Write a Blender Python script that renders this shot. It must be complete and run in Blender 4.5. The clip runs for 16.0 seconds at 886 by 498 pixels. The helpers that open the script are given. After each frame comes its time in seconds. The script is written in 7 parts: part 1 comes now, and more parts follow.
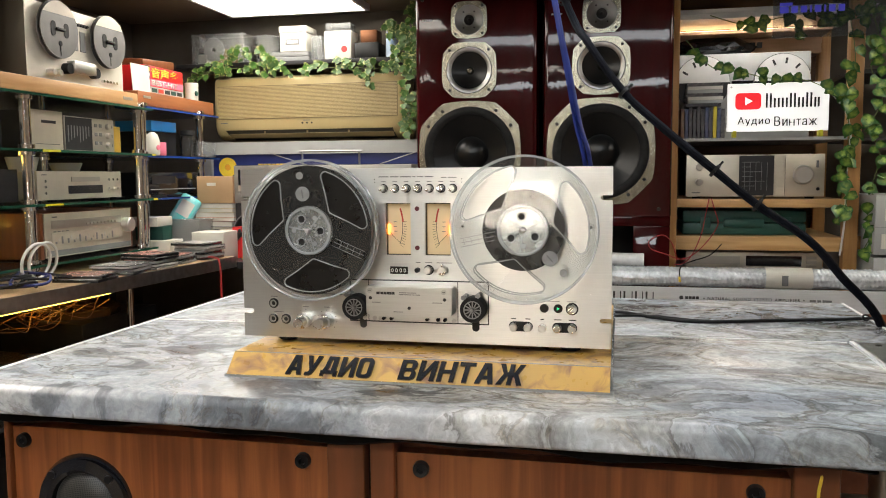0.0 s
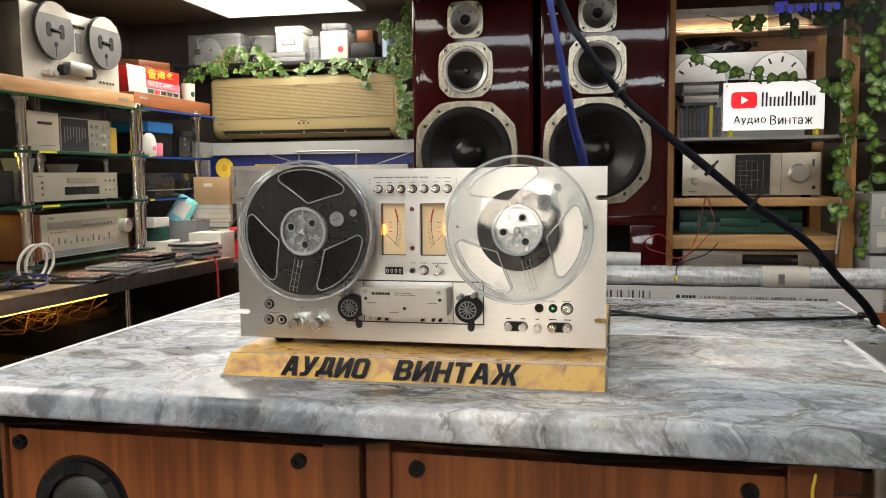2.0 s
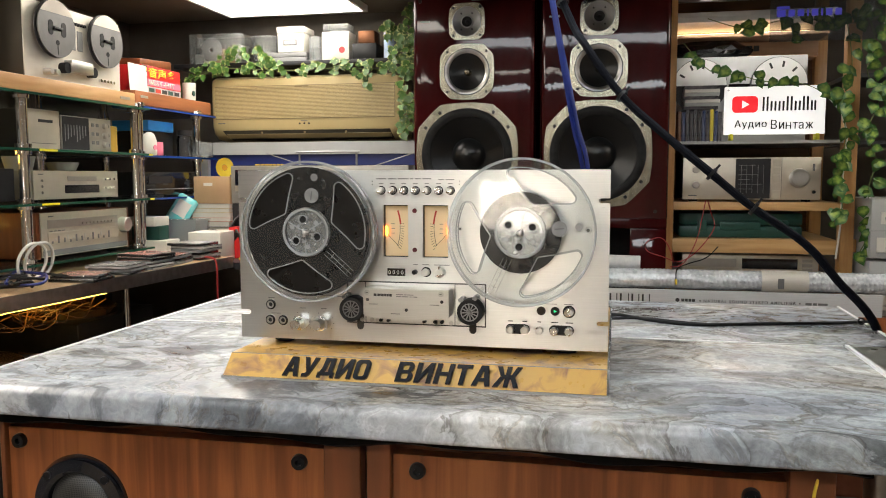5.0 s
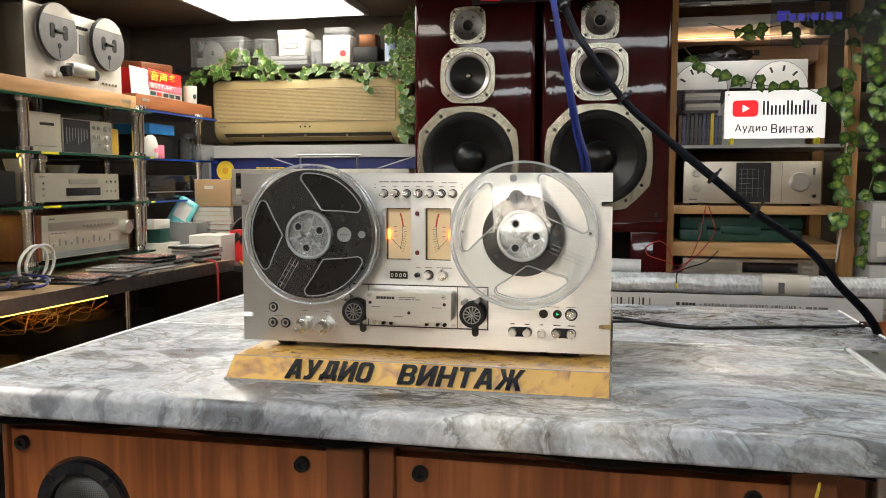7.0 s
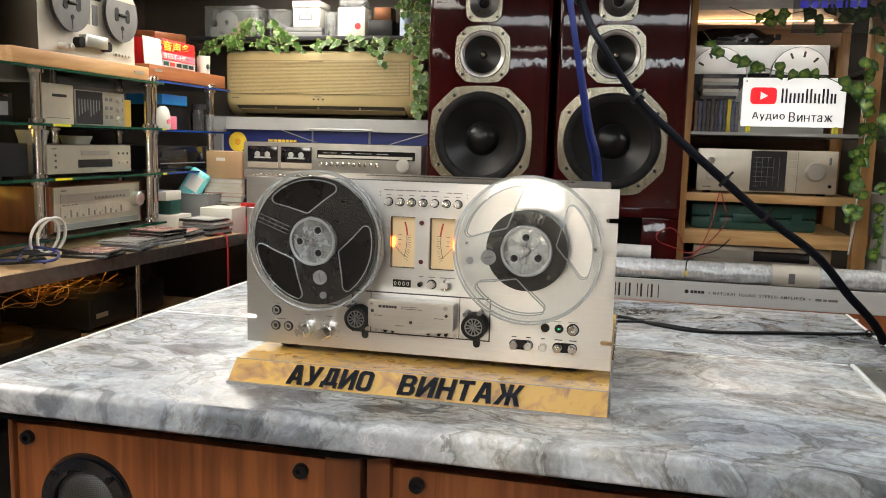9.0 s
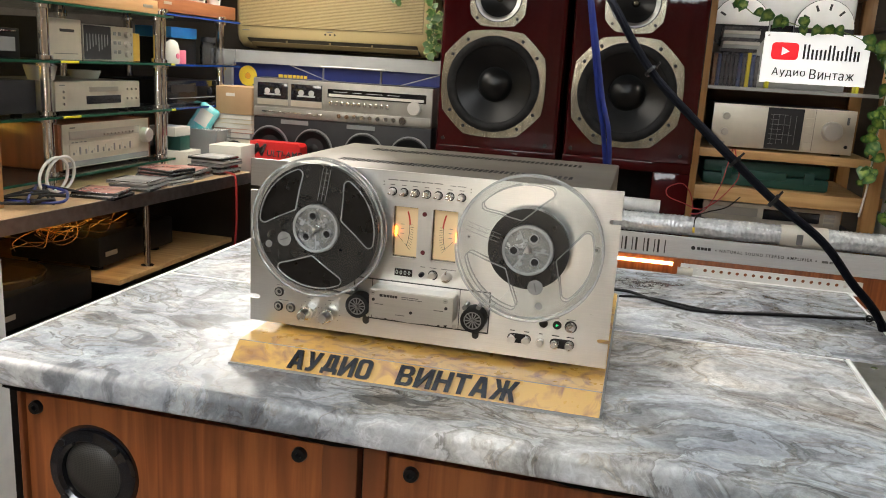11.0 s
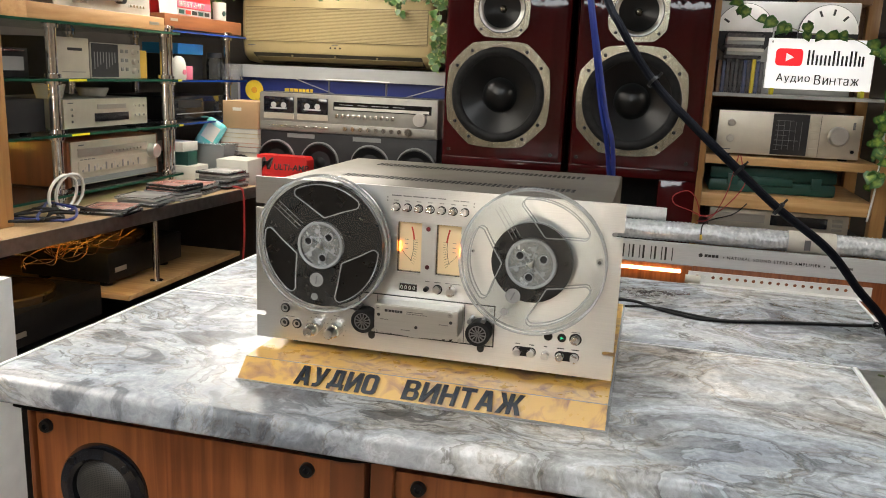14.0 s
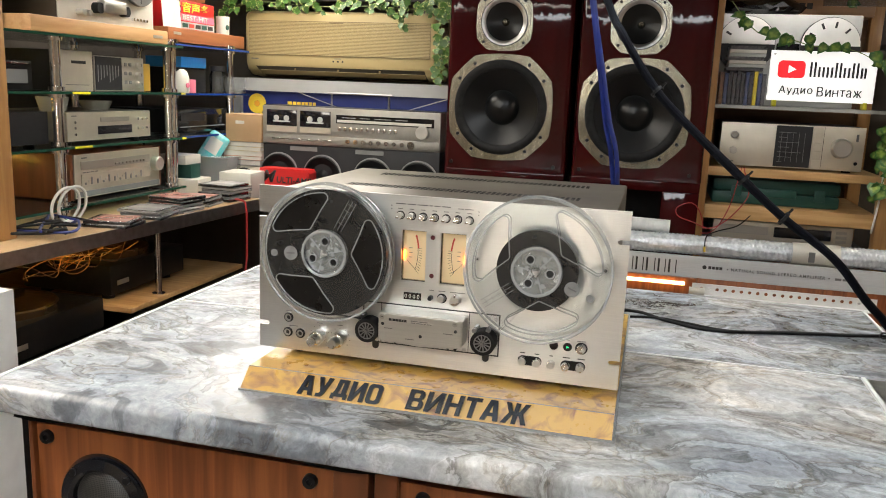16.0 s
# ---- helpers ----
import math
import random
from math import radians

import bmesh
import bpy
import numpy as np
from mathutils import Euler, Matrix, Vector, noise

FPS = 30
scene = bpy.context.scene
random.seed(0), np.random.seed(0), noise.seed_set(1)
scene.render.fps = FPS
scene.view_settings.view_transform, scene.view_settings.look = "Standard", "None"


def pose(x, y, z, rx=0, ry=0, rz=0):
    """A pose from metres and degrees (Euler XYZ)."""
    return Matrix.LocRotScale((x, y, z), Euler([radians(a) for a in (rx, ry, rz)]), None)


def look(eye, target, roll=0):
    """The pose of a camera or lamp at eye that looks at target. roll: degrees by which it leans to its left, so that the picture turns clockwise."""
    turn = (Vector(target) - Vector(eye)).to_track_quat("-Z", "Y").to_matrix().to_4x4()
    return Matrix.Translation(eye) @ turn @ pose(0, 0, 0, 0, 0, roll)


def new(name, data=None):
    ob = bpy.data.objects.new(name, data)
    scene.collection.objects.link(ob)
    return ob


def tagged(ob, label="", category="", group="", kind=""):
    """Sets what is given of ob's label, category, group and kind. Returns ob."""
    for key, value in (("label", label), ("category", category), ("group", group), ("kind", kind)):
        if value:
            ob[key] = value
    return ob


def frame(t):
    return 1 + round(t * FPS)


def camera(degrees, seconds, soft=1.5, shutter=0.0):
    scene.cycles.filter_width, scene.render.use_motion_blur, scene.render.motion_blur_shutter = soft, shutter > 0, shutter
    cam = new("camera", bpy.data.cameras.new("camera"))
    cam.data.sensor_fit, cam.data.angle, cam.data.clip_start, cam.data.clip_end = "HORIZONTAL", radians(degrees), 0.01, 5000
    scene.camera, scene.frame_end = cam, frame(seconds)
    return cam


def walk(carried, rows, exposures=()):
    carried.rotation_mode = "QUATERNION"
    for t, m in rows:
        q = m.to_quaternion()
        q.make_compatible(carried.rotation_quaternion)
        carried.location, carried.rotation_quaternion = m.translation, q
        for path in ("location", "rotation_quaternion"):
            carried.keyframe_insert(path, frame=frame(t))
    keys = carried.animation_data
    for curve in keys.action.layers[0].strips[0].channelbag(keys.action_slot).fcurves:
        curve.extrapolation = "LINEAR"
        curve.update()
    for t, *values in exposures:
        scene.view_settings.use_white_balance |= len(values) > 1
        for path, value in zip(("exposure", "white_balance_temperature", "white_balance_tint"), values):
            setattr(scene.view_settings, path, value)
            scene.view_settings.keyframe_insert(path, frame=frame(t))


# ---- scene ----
cam = camera(57.6, 16.0, 1.0)
PATH = [
    (0, (0.248, -0.983, 1.149), (-0.179, 0.962, 0.966), -0.4),
    (0.5, (0.248, -0.981, 1.151), (-0.18, 0.964, 0.963), -0.4),
    (1, (0.251, -0.98, 1.151), (-0.173, 0.966, 0.963), -0.6),
    (1.5, (0.251, -0.981, 1.15), (-0.172, 0.965, 0.963), -0.6),
    (2, (0.252, -0.984, 1.15), (-0.17, 0.962, 0.966), -0.6),
    (2.5, (0.25, -0.986, 1.15), (-0.169, 0.961, 0.972), -0.5),
    (3, (0.248, -0.985, 1.15), (-0.17, 0.962, 0.975), -0.4),
    (3.5, (0.247, -0.985, 1.15), (-0.173, 0.962, 0.969), -0.2),
    (4, (0.247, -0.984, 1.151), (-0.171, 0.962, 0.965), -0.1),
    (6.5, (0.247, -0.985, 1.15), (-0.172, 0.963, 0.979), -0.1),
    (7, (0.244, -0.987, 1.15), (-0.174, 0.962, 0.978), 0.0),
    (7.5, (0.244, -0.987, 1.153), (-0.174, 0.961, 0.979), 0.1),
    (8, (0.246, -0.985, 1.155), (-0.172, 0.962, 0.973), 0.2),
    (8.5, (0.247, -0.982, 1.177), (-0.184, 0.96, 0.971), 0.6),
    (9, (0.252, -0.976, 1.207), (-0.193, 0.957, 0.947), 1.5),
    (9.2, (0.25, -0.982, 1.222), (-0.192, 0.948, 0.94), 2.2),
    (11.3, (0.257, -0.961, 1.302), (-0.198, 0.933, 0.847), 3.4),
    (11.5, (0.258, -0.972, 1.307), (-0.202, 0.92, 0.852), 3.3),
    (12, (0.259, -0.971, 1.307), (-0.212, 0.92, 0.859), 2.8),
    (12.5, (0.264, -0.971, 1.303), (-0.213, 0.921, 0.864), 2.6),
    (13, (0.265, -0.967, 1.3), (-0.212, 0.925, 0.862), 2.5),
    (13.5, (0.265, -0.966, 1.3), (-0.21, 0.927, 0.864), 2.5),
    (14, (0.262, -0.965, 1.301), (-0.215, 0.929, 0.874), 2.4),
    (14.5, (0.26, -0.964, 1.299), (-0.22, 0.932, 0.88), 2.3),
    (15, (0.259, -0.963, 1.298), (-0.223, 0.934, 0.889), 2.2),
    (15.5, (0.259, -0.96, 1.295), (-0.226, 0.938, 0.894), 2.2),
    (16, (0.258, -0.961, 1.292), (-0.227, 0.939, 0.9), 2.3),
]
walk(cam, [(t, look(eye, target, roll)) for t, eye, target, roll in PATH], [(0, 0.45), (12.5, 0.45), (16, 0.55)])

# ---- light ----
world = bpy.data.worlds.new("world")
scene.world = world
world.use_nodes = True
wn = world.node_tree.nodes
sky = wn.new("ShaderNodeTexSky")
sky.sky_type, sky.sun_disc, sky.sun_elevation, sky.sun_rotation = "NISHITA", False, radians(35), radians(200)
world.node_tree.links.new(sky.outputs[0], wn["Background"].inputs[0])
wn["Background"].inputs[1].default_value = 0.1

PANEL_GLOW = 9.6
# strength of the assumed source behind the viewpoint
SOUTH_GLOW = 17.0


# ---- materials ----
def mat(name, base, rough=0.5, metal=0.0, var=None, scale=8.0, stretch=(1, 1, 1), bump=0.0, bscale=60.0,
        coat=0.0, spread=0.35, detail=4.0, rvar=0.1, emit=None, glow=0.0, rand=0.0, distort=0.0, spec=0.5, bias=0.0):
    m = bpy.data.materials.new(name)
    m.use_nodes = True
    n, l = m.node_tree.nodes, m.node_tree.links
    b = n["Principled BSDF"]
    tc, mp = n.new("ShaderNodeTexCoord"), n.new("ShaderNodeMapping")
    mp.inputs["Scale"].default_value = stretch
    l.new(tc.outputs["Object"], mp.inputs[0])
    nz = n.new("ShaderNodeTexNoise")
    nz.inputs["Scale"].default_value, nz.inputs["Detail"].default_value = scale, detail
    nz.inputs["Distortion"].default_value = distort
    l.new(mp.outputs[0], nz.inputs["Vector"])
    ramp = n.new("ShaderNodeValToRGB")
    ramp.color_ramp.elements[0].position, ramp.color_ramp.elements[1].position = 0.5 + bias - spread / 2, 0.5 + bias + spread / 2
    ramp.color_ramp.elements[0].color = (*base, 1)
    ramp.color_ramp.elements[1].color = (*(var or [c * 0.8 for c in base]), 1)
    l.new(nz.outputs[0], ramp.inputs[0])
    out = ramp.outputs[0]
    if rand:
        info, hs = n.new("ShaderNodeObjectInfo"), n.new("ShaderNodeHueSaturation")
        mr = n.new("ShaderNodeMapRange")
        mr.inputs["To Min"].default_value, mr.inputs["To Max"].default_value = 1 - rand, 1 + rand
        l.new(info.outputs["Random"], mr.inputs[0])
        l.new(mr.outputs[0], hs.inputs["Value"])
        l.new(out, hs.inputs["Color"])
        out = hs.outputs[0]
    l.new(out, b.inputs["Base Color"])
    fine = n.new("ShaderNodeTexNoise")
    fine.inputs["Scale"].default_value, fine.inputs["Detail"].default_value = bscale, 3
    l.new(mp.outputs[0], fine.inputs["Vector"])
    rr = n.new("ShaderNodeMapRange")
    rr.inputs["To Min"].default_value, rr.inputs["To Max"].default_value = max(0.02, rough - rvar), min(1, rough + rvar)
    l.new(fine.outputs[0], rr.inputs[0])
    l.new(rr.outputs[0], b.inputs["Roughness"])
    b.inputs["Metallic"].default_value = metal
    b.inputs["Specular IOR Level"].default_value = spec
    b.inputs["Coat Weight"].default_value = coat
    b.inputs["Coat Roughness"].default_value = 0.018
    if bump:
        bp = n.new("ShaderNodeBump")
        bp.inputs["Strength"].default_value, bp.inputs["Distance"].default_value = bump, 0.002
        l.new(fine.outputs[0], bp.inputs["Height"])
        l.new(bp.outputs[0], b.inputs["Normal"])
        l.new(bp.outputs[0], b.inputs["Coat Normal"])
    if emit:
        b.inputs["Emission Color"].default_value = (*emit, 1)
        b.inputs["Emission Strength"].default_value = glow
    return m


def clear(name, tint=(0.95, 0.97, 0.97), haze=0.05, rough=0.06, ior=1.5):
    """Thin clear plastic or glass."""
    m = bpy.data.materials.new(name)
    m.use_nodes = True
    n, l = m.node_tree.nodes, m.node_tree.links
    n.remove(n["Principled BSDF"])
    tr, gl, df = n.new("ShaderNodeBsdfTransparent"), n.new("ShaderNodeBsdfGlossy"), n.new("ShaderNodeBsdfDiffuse")
    tr.inputs[0].default_value = (*tint, 1)
    gl.inputs["Roughness"].default_value = rough
    df.inputs[0].default_value = (0.8, 0.82, 0.82, 1)
    fr, a, b = n.new("ShaderNodeFresnel"), n.new("ShaderNodeMixShader"), n.new("ShaderNodeMixShader")
    fr.inputs[0].default_value = ior
    a.inputs[0].default_value = haze
    l.new(tr.outputs[0], a.inputs[1])
    l.new(df.outputs[0], a.inputs[2])
    l.new(fr.outputs[0], b.inputs[0])
    l.new(a.outputs[0], b.inputs[1])
    l.new(gl.outputs[0], b.inputs[2])
    l.new(b.outputs[0], n["Material Output"].inputs[0])
    return m


def marble(name):
    """Grey swirled stone laminate: soft clouds, drawn-out streaks, blue and beige casts, dark and rusty veins."""
    m = bpy.data.materials.new(name)
    m.use_nodes = True
    n, l = m.node_tree.nodes, m.node_tree.links
    b = n["Principled BSDF"]
    tc = n.new("ShaderNodeTexCoord")

    def mapped(src, scale, turn=0.0, shift=(0, 0, 0)):
        mp = n.new("ShaderNodeMapping")
        mp.inputs["Scale"].default_value, mp.inputs["Location"].default_value = scale, shift
        mp.inputs["Rotation"].default_value = (0, 0, radians(turn))
        l.new(src, mp.inputs[0])
        return mp.outputs[0]

    def warped(src, scale, amount):
        t, a = n.new("ShaderNodeTexNoise"), n.new("ShaderNodeMixRGB")
        t.inputs["Scale"].default_value, t.inputs["Detail"].default_value = scale, 4
        a.blend_type, a.inputs[0].default_value = "ADD", amount
        l.new(src, t.inputs["Vector"])
        l.new(src, a.inputs[1])
        l.new(t.outputs["Color"], a.inputs[2])
        return a.outputs[0]

    def layer(src, scale, stops, detail=14, rough=0.62, distort=0.6):
        t, r = n.new("ShaderNodeTexNoise"), n.new("ShaderNodeValToRGB")
        t.inputs["Scale"].default_value, t.inputs["Detail"].default_value = scale, detail
        t.inputs["Roughness"].default_value, t.inputs["Distortion"].default_value = rough, distort
        l.new(src, t.inputs["Vector"])
        e = r.color_ramp.elements
        e[0].position, e[0].color = stops[0][0], (*stops[0][1], 1)
        e[1].position, e[1].color = stops[1][0], (*stops[1][1], 1)
        for p, c in stops[2:]:
            e.new(p).color = (*c, 1)
        l.new(t.outputs[0], r.inputs[0])
        return r.outputs[0]

    def times(a, c, amount=1.0):
        x = n.new("ShaderNodeMixRGB")
        x.blend_type, x.inputs[0].default_value = "MULTIPLY", amount
        l.new(a, x.inputs[1])
        l.new(c, x.inputs[2])
        return x.outputs[0]

    flow = warped(mapped(tc.outputs["Object"], (1.0, 1.5, 0.9), -14), 2.4, 0.5)
    drawn = mapped(flow, (1.0, 4.0, 1.0))
    white = (1, 1, 1)
    out = layer(flow, 3.0, [(0.3, (0.13, 0.13, 0.132)), (0.7, (0.72, 0.72, 0.71)), (0.39, (0.23, 0.232, 0.24)), (0.41, (0.38, 0.385, 0.395)), (0.47, (0.47, 0.472, 0.478)), (0.49, (0.5, 0.5, 0.5)), (0.5, (0.24, 0.232, 0.222)), (0.51, (0.35, 0.342, 0.33)), (0.545, (0.45, 0.445, 0.435)), (0.56, (0.56, 0.56, 0.555)), (0.6, (0.62, 0.62, 0.615)), (0.608, (0.46, 0.44, 0.41))], 14, 0.6, 0.9)
    out = times(out, layer(drawn, 3.2, [(0.3, (0.68, 0.69, 0.71)), (0.7, (1.4, 1.4, 1.4)), (0.42, (0.88, 0.89, 0.91)), (0.5, white), (0.57, (1.05, 1.05, 1.05)), (0.585, (1.34, 1.34, 1.34)), (0.6, (1.05, 1.05, 1.04))], 11, 0.62, 0.5))
    out = times(out, layer(mapped(flow, (1, 1, 1), 0, (3, 1, 2)), 1.6, [(0.4, (0.86, 0.93, 1.02)), (0.66, (1.07, 0.97, 0.85)), (0.54, (0.98, 0.98, 0.98))], 6))
    out = times(out, layer(mapped(flow, (1.2, 1, 1), 20, (7, 4, 1)), 3.4, [(0.3, white), (0.7, white), (0.478, (0.97, 0.95, 0.93)), (0.49, (0.45, 0.42, 0.38)), (0.497, (0.36, 0.32, 0.27)), (0.505, (0.8, 0.66, 0.48)), (0.52, (0.97, 0.94, 0.9))], 13, 0.64, 0.8), 0.55)
    out = times(out, layer(mapped(flow, (1, 1, 1), 40, (2, 9, 5)), 2.0, [(0.3, white), (0.7, (0.2, 0.2, 0.19)), (0.565, white), (0.6, (0.62, 0.61, 0.58)), (0.612, (0.85, 0.83, 0.79)), (0.625, (0.36, 0.355, 0.34))], 15, 0.7))
    out = times(out, layer(tc.outputs["Object"], 90, [(0.36, (0.8, 0.8, 0.8)), (0.64, (1.16, 1.16, 1.16))], 8, 0.7))
    l.new(out, b.inputs["Base Color"])
    b.inputs["Roughness"].default_value = 0.25
    return m


def wire_mesh(name, pitch=0.0024):
    """Fine crossed wires with dark gaps."""
    m = bpy.data.materials.new(name)
    m.use_nodes = True
    n, l = m.node_tree.nodes, m.node_tree.links
    b = n["Principled BSDF"]
    tc, mx, ramp = n.new("ShaderNodeTexCoord"), n.new("ShaderNodeMath"), n.new("ShaderNodeValToRGB")
    mx.operation = "MAXIMUM"
    for k, axis in enumerate(("X", "Z")):
        w = n.new("ShaderNodeTexWave")
        w.bands_direction = axis
        w.inputs["Scale"].default_value = 2 * math.pi / (20 * pitch)
        l.new(tc.outputs["Object"], w.inputs["Vector"])
        l.new(w.outputs["Fac"], mx.inputs[k])
    ramp.color_ramp.elements[0].position, ramp.color_ramp.elements[1].position = 0.62, 0.9
    ramp.color_ramp.elements[0].color, ramp.color_ramp.elements[1].color = (0.006, 0.006, 0.006, 1), (0.05, 0.047, 0.042, 1)
    l.new(mx.outputs[0], ramp.inputs[0])
    l.new(ramp.outputs[0], b.inputs["Base Color"])
    b.inputs["Roughness"].default_value = 0.4
    return m


def brushed(m, amount=0.75):
    """Brushing along x: the gloss draws out up and down."""
    n, l = m.node_tree.nodes, m.node_tree.links
    tg = n.new("ShaderNodeTangent")
    tg.direction_type, tg.axis = "RADIAL", "X"
    b = n["Principled BSDF"]
    b.inputs["Anisotropic"].default_value = amount
    l.new(tg.outputs[0], b.inputs["Tangent"])
    return m


M = {}
M["marble"] = marble("stone_laminate")
# Unseen east and south walls, tinted so the deck mirrors something warm.
M["wall_warm"] = mat("warm_reflecting_wall", (0.46, 0.36, 0.26), 0.7, var=(0.38, 0.29, 0.2), bump=0.1)
M["wall"] = mat("wall_paint", (0.11, 0.095, 0.078), 0.8, var=(0.085, 0.073, 0.06), bump=0.1)
M["ceiling"] = mat("ceiling_paint", (0.22, 0.185, 0.14), 0.7, var=(0.18, 0.15, 0.115), scale=3)
M["floor"] = mat("floor_lino", (0.12, 0.09, 0.07), 0.5, var=(0.08, 0.06, 0.05))
M["glowpanel"] = mat("light_diffuser", (0.9, 0.9, 0.88), 0.5, emit=(0.93, 0.98, 1.0), glow=PANEL_GLOW)
M["glowpanel_mid"] = mat("soft_light_diffuser", (0.9, 0.9, 0.88), 0.5, emit=(0.95, 0.98, 1.0), glow=PANEL_GLOW * 0.72)
M["glowpanel_warm"] = mat("warm_light_diffuser", (0.9, 0.9, 0.88), 0.5, emit=(1.0, 0.93, 0.82), glow=PANEL_GLOW)
M["glowpanel_dim"] = mat("dimmer_light_diffuser", (0.9, 0.9, 0.88), 0.5, emit=(1.0, 0.94, 0.84), glow=PANEL_GLOW * 0.7)
M["south_glow"] = mat("south_glow", (0.9, 0.9, 0.9), 0.5, emit=(1.0, 0.9, 0.77), glow=SOUTH_GLOW)
M["whitemetal"] = mat("white_metal", (0.78, 0.78, 0.76), 0.4)
M["alu"] = mat("brushed_aluminium", (0.68, 0.67, 0.64), 0.33, 1.0, var=(0.62, 0.61, 0.58), scale=30, stretch=(0.6, 60, 60), bscale=40, bump=0.06, rvar=0.06)
M["deckface"] = brushed(mat("brushed_deck_face", (0.7, 0.69, 0.66), 0.3, 1.0, var=(0.62, 0.61, 0.585), scale=30, stretch=(0.5, 70, 70), bscale=40, bump=0.05, rvar=0.05))
M["deckpale"] = mat("pale_deck_face", (0.68, 0.64, 0.56), 0.36, 0.25, var=(0.62, 0.58, 0.5), scale=20)
M["reelcream"] = mat("cream_reel_label", (0.56, 0.5, 0.4), 0.4, var=(0.5, 0.44, 0.35), scale=20)
M["silver"] = mat("silver_face", (0.5, 0.47, 0.41), 0.4, 0.75, var=(0.45, 0.42, 0.37), scale=25, stretch=(40, 0.6, 40), rvar=0.06)
M["champagne"] = mat("champagne_face", (0.62, 0.57, 0.47), 0.4, 0.6, var=(0.57, 0.52, 0.43), scale=20, rvar=0.06)
M["chrome"] = mat("chrome", (0.82, 0.82, 0.82), 0.12, 1.0, rvar=0.05)
M["knobmetal"] = mat("turned_knob_metal", (0.8, 0.79, 0.76), 0.27, 1.0, var=(0.7, 0.69, 0.66), scale=60, rvar=0.08)
M["hubcore"] = mat("hub_core", (0.62, 0.62, 0.61), 0.25, 0.6, var=(0.3, 0.31, 0.31), scale=90, distort=1.0)
M["sticker"] = mat("grey_sticker", (0.2, 0.2, 0.2), 0.4, var=(0.26, 0.26, 0.26), scale=80)
M["reelgrey"] = mat("grey_metal_reel", (0.17, 0.165, 0.16), 0.4, 0.3, var=(0.14, 0.135, 0.13), scale=20)
M["greenedge"] = mat("green_glass_edge", (0.015, 0.075, 0.045), 0.15)
M["blueedge"] = mat("blue_glass_edge", (0.008, 0.045, 0.24), 0.15)
M["steel"] = mat("steel", (0.6, 0.59, 0.57), 0.34, 1.0, var=(0.45, 0.44, 0.42), scale=40, bscale=120)
M["black"] = mat("black_plastic", (0.006, 0.006, 0.007), 0.38, var=(0.012, 0.012, 0.012), scale=30, spec=0.25)
M["blackgloss"] = mat("black_gloss", (0.008, 0.009, 0.012), 0.12, coat=0.6)
M["rubber"] = mat("black_rubber", (0.006, 0.006, 0.007), 0.6, var=(0.014, 0.014, 0.014), scale=40, bump=0.1, spec=0.22)
M["tape"] = mat("recording_tape", (0.006, 0.0056, 0.0056), 0.28, var=(0.008, 0.0075, 0.0073), scale=8, spec=0.35, rvar=0.03)
M["casetop"] = mat("deck_case_paint", (0.13, 0.11, 0.083), 0.34, 0.6, var=(0.118, 0.1, 0.075), scale=6, bscale=40, rvar=0.03)
M["boomsilver"] = mat("dull_silver_plastic", (0.34, 0.325, 0.29), 0.4, 0.45, var=(0.29, 0.275, 0.245), scale=20, rvar=0.06)
M["clear"] = clear("clear_plastic", (0.945, 0.96, 0.965), 0.022, 0.04, 1.45)
M["clearhub"] = clear("clear_hub_plastic", (0.96, 0.97, 0.97), 0.1, 0.06, 1.5)
M["clearedge"] = clear("clear_edge_plastic", (0.9, 0.92, 0.93), 0.3, 0.08, 1.5)
M["glass"] = clear("shelf_glass", (0.72, 0.85, 0.78), 0.02, 0.03)
M["glassblue"] = clear("blue_shelf_glass", (0.2, 0.35, 0.62), 0.12, 0.05)
M["clearmilk"] = clear("milky_plastic", (0.8, 0.82, 0.82), 0.14, 0.08)
M["smoke"] = clear("smoked_acrylic", (0.7, 0.74, 0.78), 0.02, 0.03)
M["meter"] = mat("meter_dial", (0.72, 0.58, 0.36), 0.5, var=(0.68, 0.54, 0.32), emit=(1.0, 0.6, 0.24), glow=0.1)
M["bulb"] = mat("meter_bulb", (1, 0.6, 0.2), 0.4, emit=(1.0, 0.2, 0.02), glow=11.0)
M["redink"] = mat("red_print", (0.6, 0.05, 0.03), 0.5)
M["ink"] = mat("black_print", (0.02, 0.02, 0.02), 0.5)
M["greyink"] = mat("grey_print", (0.16, 0.16, 0.16), 0.5)
M["paleink"] = mat("pale_print", (0.5, 0.5, 0.48), 0.5)
M["burl"] = mat("burl_wood", (0.62, 0.37, 0.085), 0.3, var=(0.27, 0.13, 0.075), scale=34, spread=0.18, detail=12, coat=0.1, distort=1.0, bias=0.075)
M["spoke"] = mat("dull_steel", (0.3, 0.3, 0.3), 0.35, 1.0)
M["film"] = mat("black_film", (0.004, 0.004, 0.0045), 0.5, spec=0.08)
M["acryl_edge"] = clear("acrylic_edge", (0.85, 0.9, 0.9), 0.35, 0.1)
M["letter"] = mat("black_acrylic_letter", (0.006, 0.009, 0.016), 0.16, coat=0.0, rvar=0.04, spec=0.35)
M["redwood"] = mat("reddish_veneer", (0.31, 0.1, 0.03), 0.33, var=(0.15, 0.04, 0.012), scale=5, stretch=(14, 14, 0.6), bscale=30, coat=0.25, distort=0.7)
M["redwood_dark"] = mat("reddish_veneer_edge", (0.2, 0.06, 0.02), 0.36, var=(0.13, 0.04, 0.014), scale=5, stretch=(9, 9, 0.7), coat=0.2)
